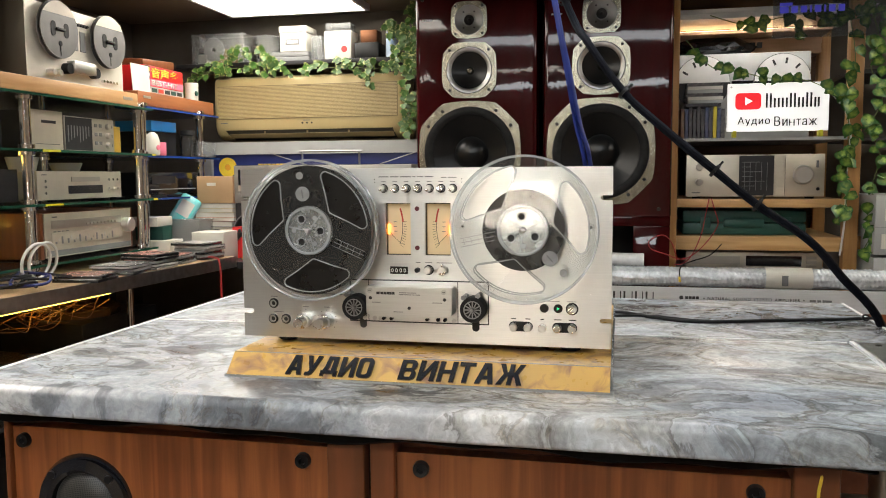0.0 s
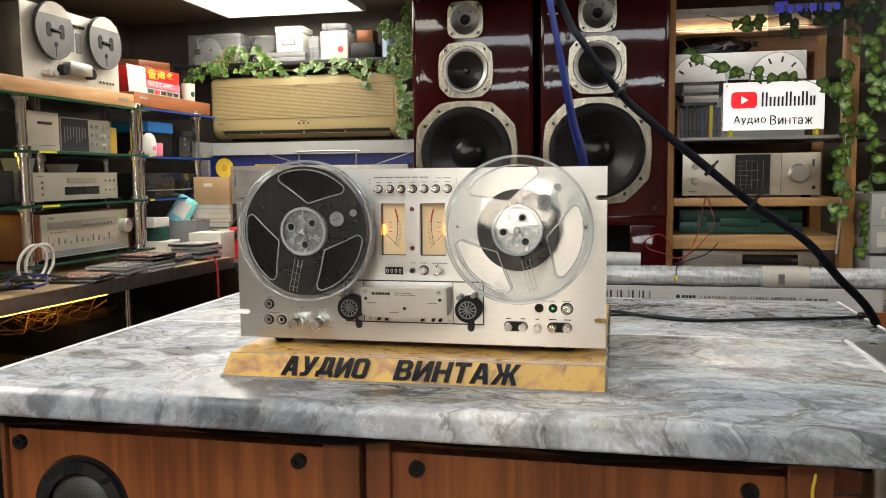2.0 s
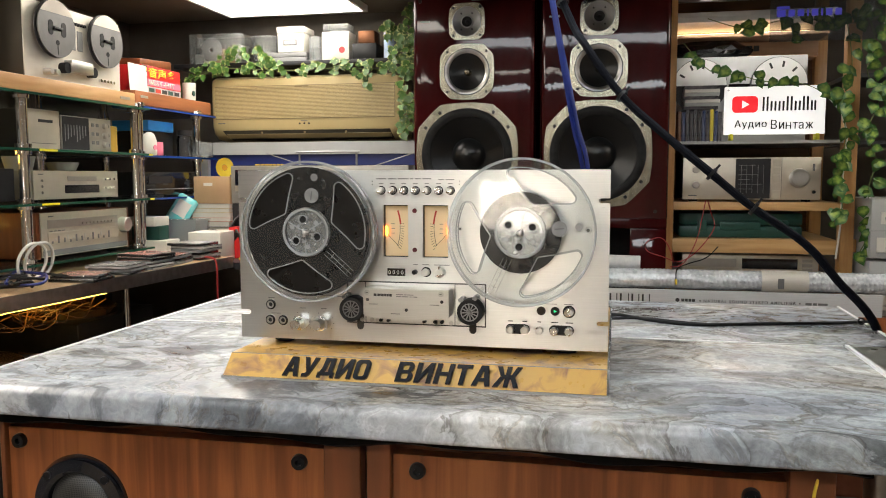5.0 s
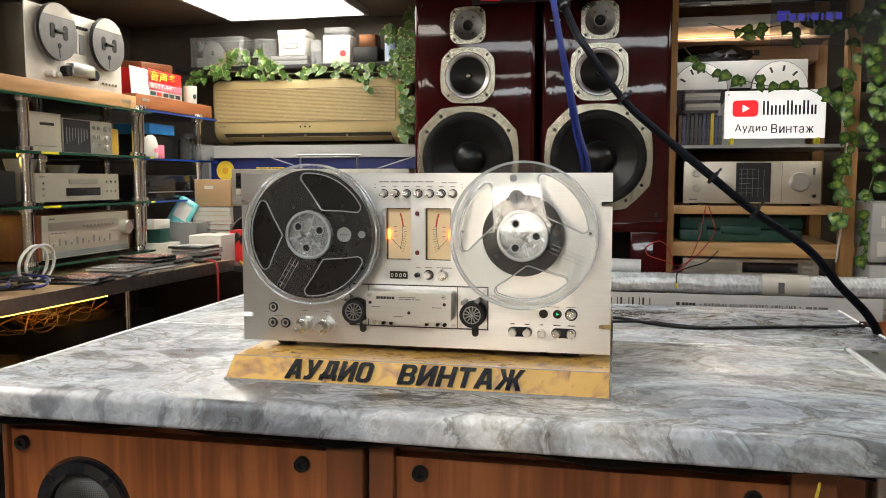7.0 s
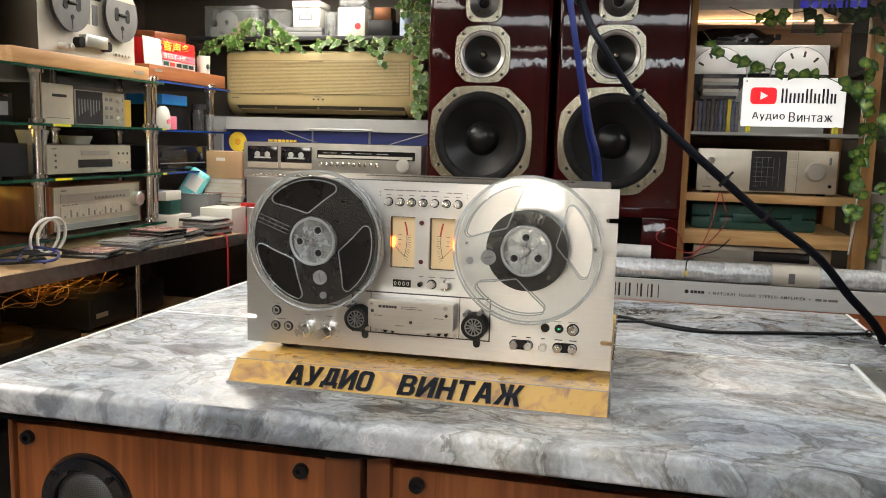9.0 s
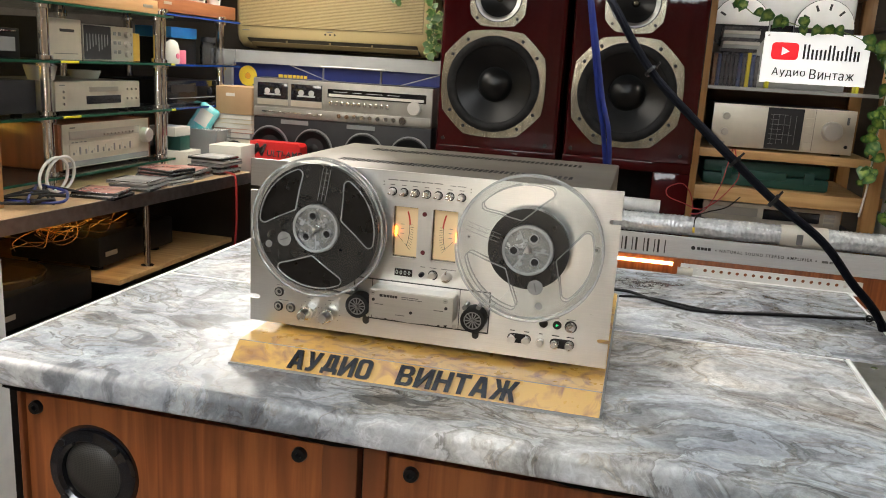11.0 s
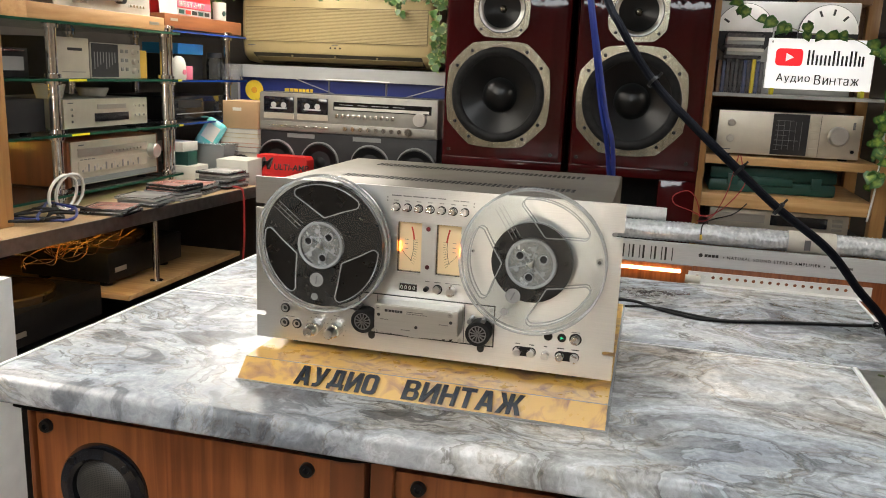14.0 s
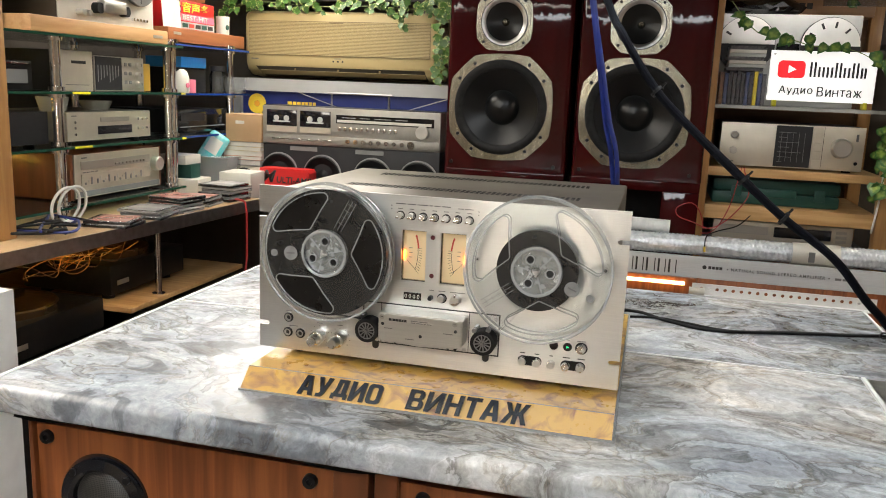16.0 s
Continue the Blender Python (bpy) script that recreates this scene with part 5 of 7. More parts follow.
def left_equipment():
    # tuner with wooden cheeks
    t = hifi("stereo_receiver", pose(-1.53, 1.235, 0.8845, 0, 0, 90), 0.46, 0.15, 0.34, "champagne", "champagne silver tuner amplifier with wooden side cheeks", "receiver", "redwood_dark")
    part("side_cheek", B(-0.016, -0.0005, 0.004, 0.34, 0.004, 0.152, 0.002), "redwood_dark", t, "reddish wooden side")
    part("side_cheek", B(0.4605, 0.476, 0.004, 0.34, 0.004, 0.152, 0.002), "redwood_dark", t, "reddish wooden side")
    slab(t, "lower_strip", 0.006, 0.454, 0.012, 0.03, "greyplastic")
    w = slab(t, "dial_window", 0.03, 0.4, 0.046, 0.086, "champagne")
    for k in range(22):
        slab(w, "dial_stroke", 0.045 + 0.0148 * k, 0.053 + 0.0148 * k, 0.05 + 0.008 * (k % 2), 0.058 + 0.008 * ((k * 7) % 3), ("greyplastic", "white")[k % 2], 0.003)
    slab(t, "upper_strip", 0.03, 0.4, 0.1, 0.127, "silver")
    for k in range(9):
        slab(t, "push_button", 0.2 + 0.02 * k, 0.214 + 0.02 * k, 0.105, 0.112, "silver", 0.006)
    slab(t, "printing", 0.035, 0.06, 0.136, 0.14, "greyink", 0.001)
    for k in range(4):
        slab(t, "printing", 0.04 + 0.02 * k, 0.053 + 0.02 * k, 0.089, 0.092, "greyink", 0.001)
    dial(t, 0.43, 0.092, 0.027, 0.026, "alu", "tuning_knob")
    # disc player
    t = hifi("disc_player", pose(-1.53, 1.212, 1.0695, 0, 0, 90), 0.435, 0.1, 0.3, "champagne", "champagne silver disc player with a dark display", "disc player", "silver")
    slab(t, "tray", 0.16, 0.31, 0.066, 0.082, "silver", 0.003)
    slab(t, "display", 0.145, 0.325, 0.026, 0.053, "display")
    for x in (0.035, 0.36, 0.385, 0.41):
        for z in (0.072, 0.04) if x > 0.1 else (0.068, 0.05, 0.03):
            part("button", C((x, -0.001, z), "y", 0.0045, 0.005, 14), "chrome", t)
    slab(t, "printing", 0.02, 0.045, 0.087, 0.09, "greyink", 0.001)
    # beige cassette unit
    t = hifi("cassette_deck", pose(-1.53, 1.195, 1.2365, 0, 0, 90), 0.15, 0.125, 0.26, "champagne", "beige cassette unit with a narrow black slot", "cassette deck", "darkgrey", feet=False)
    slab(t, "slot", 0.05, 0.115, 0.085, 0.094, "ink")
    slab(t, "printing", 0.02, 0.13, 0.018, 0.02, "greyink", 0.001)
    t = hifi("equalizer", pose(-1.53, 1.352, 1.2365, 0, 0, 90), 0.265, 0.115, 0.26, "silver", "graphic equalizer with a black half and silver knobs", "equalizer", "darkgrey", feet=False)
    s = slab(t, "slider_field", 0.004, 0.14, 0.004, 0.112, "darkgrey")
    for k in range(8):
        slab(s, "slider", 0.014 + 0.015 * k, 0.018 + 0.015 * k, 0.03 + 0.007 * ((k * 5) % 4), 0.085, "greyplastic", 0.003)
    for r in range(3):
        for k in range(2):
            slab(t, "push_button", 0.155 + 0.025 * k, 0.168 + 0.025 * k, 0.025 + 0.03 * r, 0.037 + 0.03 * r, "greyplastic", 0.003)
        dial(t, 0.225, 0.024 + 0.033 * r, 0.011, 0.012)
        slab(t, "push_button", 0.245, 0.253, 0.02 + 0.033 * r, 0.03 + 0.033 * r, "greyplastic", 0.003)
    box("cardboard_box", -1.75, -1.57, 1.635, 1.715, 1.2365, 1.335, "yellow", "orange-yellow cardboard box on the glass shelf", "box")
    # black unit behind the nearer part
    t = hifi("tuner", pose(-1.53, 0.8, 1.0695, 0, 0, 90), 0.33, 0.105, 0.3, "darkgrey", "plain black hi-fi component on the glass shelf", "hi-fi component", "black")
    t = hifi("cassette_player", pose(-1.56, 0.98, 1.2365, 0, 0, 90), 0.13, 0.085, 0.08, "black", "small black portable cassette player", "cassette player", "black", feet=False)
    slab(t, "window", 0.02, 0.11, 0.02, 0.06, "greyplastic")
    slab(t, "handle", 0.015, 0.115, 0.075, 0.08, "chrome", 0.004)
    # bowls
    for y, x, r, h, lab in ((1.26, -1.62, 0.045, 0.045, "white plastic tub on the disc player"), (1.52, -1.66, 0.05, 0.03, "shallow clear plastic dish on the disc player")):
        t = thing("plastic_tub", pose(x, y, 1.17), lab, "tub", "plastic tubs", world=False)
        part("bowl", L([(0, 0.001), (r * 0.8, 0.001), (r, h), (r + 0.004, h), (r + 0.004, h - 0.004), (r * 0.86, 0), (0, 0)], (0, 0, 0), "z", 28), "white", t)
    # second tape deck on its plinth
    p = thing("wooden_plinth", pose(-1.6, 1.35, 1.405), "pale wooden plinth under a tape deck", "plinth")
    part("plinth", B(-1.9, -1.475, 1.02, 1.69, 1.4055, 1.452, 0.003), "deckwood", p)
    part("badge", B(-1.475, -1.4735, 1.6, 1.655, 1.424, 1.434), "silver", p, "", False)
    d = thing("tape_deck", pose(-1.5, 1.16, 1.4525, 0, 0, 90), "silver open-reel tape deck with grey metal reels on a wooden plinth", "tape deck", world=False)
    part("faceplate", B(0, 0.48, 0, 0.004, 0, 0.235, 0.001), "deckpale", d, "silver faceplate", False)
    part("case", B(0.01, 0.47, 0.0042, 0.33, 0.003, 0.23, 0.003), "casetop", d)
    for x in (0.115, 0.37):
        r = part("reel", L([(0.0, 0.03), (0.088, 0.03), (0.0885, 0.0285), (0.088, 0.027), (0.03, 0.026), (0.03, 0.018), (0.088, 0.017), (0.0885, 0.0155), (0.0, 0.014)], (x, 0, 0.158), "y", 56), "reelgrey", d, "grey metal reel")
        seg = [(x + 0.087 * math.cos(a), 0.158 + 0.087 * math.sin(a)) for a in [radians(32 + 116 * q / 20) for q in range(21)]]
        part("label_half", plate([seg], -0.0308, -0.0296), "reelcream", r, "cream upper sector of the reel", False)
        for dx in (-0.03, 0.03):
            part("reel_window", plate([[(x + dx + 0.011 * math.cos(a), 0.17 + 0.011 * math.sin(a)) for a in [math.pi * q / 8 for q in range(9)]] + [(x + dx + 0.011 * math.cos(a), 0.146 + 0.011 * math.sin(a)) for a in [math.pi * (1 + q / 8) for q in range(9)]]], -0.0312, -0.0296), "black", r, "dark oval opening", False)
        part("reel_window", C((x, -0.0304, 0.115), "y", 0.008, 0.0016, 16), "black", r, "dark round opening")
        part("reel_line", B(x - 0.001, x + 0.001, -0.031, -0.0298, 0.078, 0.11), "black", r, "", False)
        part("hub_clamp", B(x - 0.02, x + 0.02, -0.037, -0.03, 0.154, 0.162, 0.001), "black", r)
    for x in (0.212, 0.25):
        slab(d, "meter", x, x + 0.027, 0.11, 0.175, "greyplastic")
    part("head_cover", B(0.18, 0.29, -0.03, 0, 0.035, 0.072, 0.002), "alu", d)
    for x in (0.168, 0.303):
        part("roller", C((x, -0.012, 0.045), "y", 0.017, 0.024, 24), "rubber", d)
    for k in range(7):
        part("selector_switch", C((0.197 + 0.0145 * k, -0.003, 0.195), "y", 0.005, 0.01, 12), "black", d)
    for k in range(5):
        part("transport_key", C((0.36 + 0.018 * k, -0.004, 0.026), "y", 0.005, 0.01, 12), "chrome", d)
    for x in (0.088, 0.117):
        dial(d, x, 0.025, 0.01, 0.028, "alu")
    # black loudspeaker shoulder beyond the deck's near side
    b = thing("loudspeaker", pose(-1.75, 1.0, 1.405), "black box loudspeaker beside the tape deck", "loudspeaker")
    part("cabinet", B(-1.95, -1.56, 0.8, 1.01, 1.4055, 1.84, 0.006), "black", b)
    # brown plinth with magazines
    p = thing("turntable_plinth", pose(-1.6, 2.0, 1.417), "red-brown wooden turntable plinth", "plinth")
    part("plinth", B(-1.9, -1.545, 1.80, 2.385, 1.4245, 1.478, 0.003), "plinthwood", p)
    for y in (1.84, 2.34):
        part("foot", C((-1.6, y, 1.4205), "z", 0.02, 0.008, 16), "rubber", p)
        part("foot", C((-1.86, y, 1.4205), "z", 0.02, 0.008, 16), "rubber", p)
    part("badge", B(-1.545, -1.5435, 1.835, 1.885, 1.452, 1.462), "silver", p, "", False)
    t = thing("price_card", pose(-1.6, 1.79, 1.478), "white card with a pen note, leaning on a box", "card")
    part("card", moved(B(0.0, 0.002, -0.06, 0.06, 0.0, 0.105), pose(-1.57, 1.865, 1.4782, 0, -4, 0)), "white", t, "", False)
    t = thing("magazine_box", pose(-1.62, 2.03, 1.478), "yellow and red printed box with large foreign lettering", "box")
    bm = bmesh.new()
    bx(bm, -1.72, -1.58, 1.9, 2.19, 1.4785, 1.59, 0.003)
    part("box", bm, "red", t)
    part("dark_field", B(-1.58, -1.5785, 1.905, 1.94, 1.482, 1.588), "ink", t, "", False)
    part("pink_field", B(-1.58, -1.5785, 1.942, 2.188, 1.512, 1.538), "pink", t, "", False)
    part("pale_field", B(-1.58, -1.5785, 1.942, 2.188, 1.482, 1.508), "cdgrey", t, "", False)
    for word, y, z, wd, hg, c in (("音声多", 1.947, 1.544, 0.2, 0.04, "gold"), ("BEST-HIT", 1.95, 1.515, 0.19, 0.02, "white")):
        bm = lettering(word, hg, 0.0015, 0.02)
        bm.transform(Matrix.Diagonal((wd / max(v.co.x for v in bm.verts), 1, 1, 1)))
        part("lettering", moved(bm, pose(-1.5785, y, z, 0, 0, 90)), c, t, "large printed lettering", False)
    for k in range(5):
        part("print_bar", B(-1.5785, -1.577, 1.91, 1.935, 1.487 + 0.02 * k, 1.5 + 0.02 * k), ("white", "gold", "red", "white", "gold")[k], t, "", False)
        part("print_bar", B(-1.5785, -1.577, 1.95 + 0.047 * k, 1.985 + 0.047 * k, 1.487, 1.502), ("greenbox", "redink", "ink", "greenbox", "ink")[k], t, "", False)

    t = thing("magazine_box", pose(-1.7, 2.05, 1.59), "dark red folded carton on the printed box", "box")
    part("lid", moved(B(-0.06, 0.06, -0.13, 0.13, 0.0, 0.035, 0.006), pose(-1.66, 2.04, 1.591, 4, 3, 4)), "redwood_dark", t)
    t = thing("mug", pose(-1.58, 2.26, 1.478), "white mug with a green leaf print", "mug", world=False)
    part("cup", L([(0, 0.001), (0.027, 0.001), (0.029, 0.075), (0.026, 0.075), (0.024, 0.006), (0, 0.006)], (0, 0, 0.0005), "z", 28), "white", t)
    part("print", C((0.0275, -0.01, 0.03), "x", 0.011, 0.004, 12), "greenbox", t, "green leaf print")


def box(name, x0, x1, y0, y1, z0, z1, mat_, label, category, group="", turn=0, lid=None):
    c = Vector(((x0 + x1) / 2, (y0 + y1) / 2, z0))
    t = thing(name, Matrix.Translation(c) @ pose(0, 0, 0, 0, 0, turn), label, category, group, world=False)
    hx, hy, h = (x1 - x0) / 2, (y1 - y0) / 2, z1 - z0
    part("body", B(-hx, hx, -hy, hy, 0.0005, h * (0.75 if lid else 1), 0.002), mat_, t)
    if lid:
        part("lid", B(-hx - 0.003, hx + 0.003, -hy - 0.003, hy + 0.003, h * 0.75, h, 0.002), lid, t)
    return t


left_equipment()


def blue_rack_clutter():
    box("storage_box", -1.75, -1.57, 1.9, 2.1, 1.2328, 1.33, "black", "black box on the blue glass shelf", "box")
    box("storage_box", -1.72, -1.56, 1.905, 2.09, 1.3305, 1.372, "blue", "bright blue flat box on a black box", "box")
    box("storage_box", -1.66, -1.55, 1.86, 1.985, 1.0675, 1.10, "darkgrey", "dark flat box on the blue shelf", "box")
    t = thing("spray_bottle", pose(-1.53, 1.86, 1.2325), "white bottle with a red printed spot", "bottle", world=False)
    part("bottle", L([(0, 0), (0.026, 0.0), (0.028, 0.01), (0.028, 0.055), (0.02, 0.08), (0.008, 0.09), (0, 0.09)], (0, 0, 0), "z", 24), "white", t)
    part("print", C((0.027, -0.004, 0.03), "x", 0.01, 0.004, 14), "pink", t, "red spot")
    box("small_carton", -1.545, -1.515, 1.89, 1.935, 1.2325, 1.285, "pink", "small pink and green printed carton", "box")
    t = thing("glass_jar", pose(-1.545, 2.15, 1.2325), "clear glass jar with a dark lid", "jar", "clear jars", world=False)
    part("jar", L([(0, 0.001), (0.032, 0.001), (0.034, 0.07), (0.028, 0.085), (0.028, 0.09)], (0, 0, 0), "z", 28), "clear", t)
    part("lid", C((0, 0, 0.1), "z", 0.031, 0.02, 24), "darkgrey", t)
    box("clear_box", -1.56, -1.5, 2.13 + 0.07, 2.31, 1.2325, 1.3, "clearmilk", "translucent plastic box of small parts", "box")
    t = hifi("video_recorder", pose(-1.545, 1.84, 1.0675, 0, 0, 90), 0.38, 0.1, 0.3, "blackgloss", "black video recorder on the blue shelf", "video recorder", "black")
    slab(t, "flap", 0.03, 0.2, 0.055, 0.085, "darkgrey")
    slab(t, "strip", 0.02, 0.36, 0.03, 0.034, "greyplastic", 0.003)
    t = thing("plastic_bag", pose(-1.52, 2.3, 1.07), "crumpled clear plastic bag on the shelf", "bag", world=False)
    bm = bmesh.new()
    bmesh.ops.create_icosphere(bm, subdivisions=3, radius=0.04)
    for v in bm.verts:
        v.co *= 1 + 0.5 * noise.noise(v.co * 60)
        v.co.z = max(v.co.z + 0.035, 0.0)
    part("bag", bm, "clearedge", t)
    # on the bench, below the blue rack
    box("small_carton", -1.56, -1.47, 1.845, 1.965, 0.8385, 0.9, "white", "open small white carton on the bench", "box", turn=6)
    box("small_carton", -1.62, -1.5, 1.86, 1.93, 0.9005, 0.955, "greenbox", "dark green carton on a white carton", "box")
    box("small_carton", -1.63, -1.51, 1.84, 1.95, 0.9555, 0.992, "white", "white flat carton on a green one", "box")
    t = thing("plastic_container", pose(-1.5, 2.08, 0.8385), "translucent plastic tub with red and green things", "container", world=False)
    part("tub", plate([[(-0.055, 0.001), (0.055, 0.001), (0.07, 0.13), (-0.07, 0.13)]], -0.06, 0.06), "clearedge", t, "", False)
    part("contents", B(-0.05, 0.05, -0.05, 0.05, 0.004, 0.05, 0.01), "greenbox", t, "green cloth")
    part("contents", B(-0.05, 0.05, -0.05, 0.05, 0.052, 0.085, 0.01), "redwood_dark", t, "red things")
    part("rim", B(-0.074, 0.074, -0.064, 0.064, 0.13, 0.137, 0.002), "clearedge", t)
    t = thing("wipes_pack", pose(-1.47, 2.1, 0.98), "turquoise soft pack stuck upright in a tub", "pack")
    bm = moved(B(-0.045, 0.045, -0.018, 0.018, -0.02, 0.11, 0.016, 4), pose(-1.555, 2.08, 0.97) @ pose(0, 0, 0, -12, 30, 8))
    part("pack", bm, "wipes", t)
    part("print", moved(B(-0.028, 0.03, -0.0192, -0.0182, 0.02, 0.085), pose(-1.555, 2.08, 0.97) @ pose(0, 0, 0, -12, 30, 8)), "white", t, "", False)


blue_rack_clutter()


def bench_clutter():
    rng = random.Random(4)
    mats = ["cdcase", "cdred", "cdgrey", "cdred"]
    for x, y, n, a in ((-1.325, 1.16, 2, 8), (-1.33, 1.335, 3, 3), (-1.325, 1.49, 5, -4), (-1.345, 1.655, 3, 6), (-1.325, 1.815, 6, -3)):
        for k in range(n):
            m = pose(x + rng.uniform(-0.006, 0.006), y + rng.uniform(-0.01, 0.01), 0.8388 + 0.0104 * k, 0, 0, a + rng.uniform(-7, 7))
            t = thing("disc_case", m, "clear plastic disc case with a printed sleeve", "disc case", "disc cases on the workbench", world=False)
            part("tray", B(-0.071, 0.071, -0.0625, 0.0625, 0.0, 0.0068, 0.0008), rng.choice(("blackgloss", "greyplastic", "cdgrey")), t)
            part("lid", B(-0.071, 0.071, -0.0625, 0.0625, 0.007, 0.0098, 0.0008), "clearmilk", t)
            part("sleeve", B(-0.06, 0.06, -0.06, 0.06, 0.0098, 0.0101), rng.choice(mats), t, "printed sleeve", False)
    b = box("white_carton", -1.41, -1.275, 1.915, 2.05, 0.8155, 0.93, "white", "white open cardboard box", "box", turn=3)
    t = box("cardboard_box", -1.504, -1.34, 2.14, 2.3, 1.035, 1.15, "kraft", "brown cardboard box on a stack of books", "box")
    part("tape_label", B(-0.035, 0.005, -0.0815, -0.0802, 0.075, 0.088), "white", t, "", False)
    for k, (c, h) in enumerate((("greyplastic", 0.022), ("pinkbook", 0.016), ("white", 0.02), ("cream", 0.018), ("lightgrey", 0.018))):
        z = 0.938 + sum((0.022, 0.016, 0.02, 0.018, 0.018)[:k]) + 0.0006 * k
        t = thing("book", pose(-1.425 + 0.003 * (k % 2), 2.22, z, 0, 0, 2 * (k % 3) - 2), "pale paperback in a stack", "book", "stacked books", world=False)
        part("cover", B(-0.088, 0.088, -0.088, 0.07, 0.0, 0.0015), c, t, "", False)
        part("paper_block", B(-0.086, 0.086, -0.086, 0.068, 0.0016, h - 0.0016), "white", t, "", False)
        part("cover", B(-0.088, 0.088, -0.088, 0.07, h - 0.0015, h), c, t, "", False)
    t = thing("small_speaker", pose(-1.425, 2.22, 0.815), "small beige box loudspeaker with a black cone", "loudspeaker", world=False)
    part("cabinet", B(-0.085, 0.085, -0.085, 0.06, 0.0005, 0.122, 0.01), "champagne", t)
    part("cone", L([(0.058, 0.001), (0.055, 0.004), (0.045, 0.002), (0.02, 0.001), (0.0, 0.003)], (0.01, -0.0855, 0.055), "y", 32), "black", t)
    # red carton with a dark printed mark
    t = thing("red_carton", pose(-1.19, 2.08, 0.815), "red carton with black lettering", "box", world=False)
    part("carton", plate([[(-0.11, 0.0005), (0.11, 0.0005), (0.11, 0.115), (0.1, 0.128), (-0.11, 0.128)]], -0.03, 0.04), "red", t, "", False)
    bm = lettering("M", 0.05, 0.001, 0.03, 0.35)
    part("lettering", moved(bm, pose(-0.1, -0.0305, 0.07)), "ink", t, "large black letter", False)
    bm = lettering("ULTI-AMP", 0.026, 0.001, 0.02, 0.1)
    part("lettering", moved(bm, pose(-0.034, -0.0305, 0.07)), "ink", t, "black letters", False)
    # tangle of leads at the near end
    t = thing("cable_tangle", pose(-1.4, 1.0, 0.84), "tangle of black and blue leads with white cable on the bench", "cables")
    for k in range(7):
        pts = [(-1.38 + rng.uniform(-0.1, 0.1), 0.82 + 0.06 * j + rng.uniform(-0.05, 0.05), 0.845 + rng.uniform(0, 0.03)) for j in range(5)]
        part("lead", S(pts, 0.004, 8), ("rubber", "bluestrap", "rubber")[k % 3], t)
    for k in range(2):
        c = Vector((-1.44, 1.08 + 0.03 * k, 0.9))
        part("lead", S([c + Vector((0.01 * math.sin(a), 0.06 * math.cos(a), 0.055 * math.sin(a))) for a in [j * 0.6 for j in range(12)]], 0.0045, 8), "whitewire", t, "white cable loop")
    # post of pine on the bench
    t = thing("wooden_post", pose(-1.42, 0.9, 0.838), "pine post standing on the workbench", "post")
    part("post", B(-1.46, -1.42, 0.79, 0.86, 0.8385, 1.9, 0.003), "pinepost", t)
    t = thing("red_lead", pose(-1.22, 1.75, 0.84), "thin red lead hanging over the bench edge", "cable")
    part("lead", S([(-1.3, 1.78, 0.845), (-1.23, 1.76, 0.848), (-1.203, 1.75, 0.83), (-1.2, 1.75, 0.74), (-1.205, 1.755, 0.62), (-1.23, 1.77, 0.5)], 0.004, 8), "redwire", t)
    t = thing("amber_chain", pose(-1.15, 1.95, 0.8), "thin gold chain hanging from the bench corner", "chain")
    part("chain", S([(-1.2, 1.93, 0.83), (-1.15, 1.95, 0.79), (-1.08, 1.97, 0.775), (-1.0, 1.98, 0.8)], 0.005, 8), "gold", t)
    t = thing("wire_bundle", pose(-1.36, 1.0, 0.7), "tangled copper-coloured wires under the bench", "wires")
    for k in range(16):
        y0 = 0.75 + rng.uniform(0, 0.3)
        pts = [(-1.37 + rng.uniform(-0.05, 0.04), y0 + 0.07 * j, 0.755 + 0.012 * math.sin(j * 2 + k) + rng.uniform(-0.03, 0.03)) for j in range(5)]
        part("wire", S(pts, 0.0013, 5), "copperwire", t)


bench_clutter()


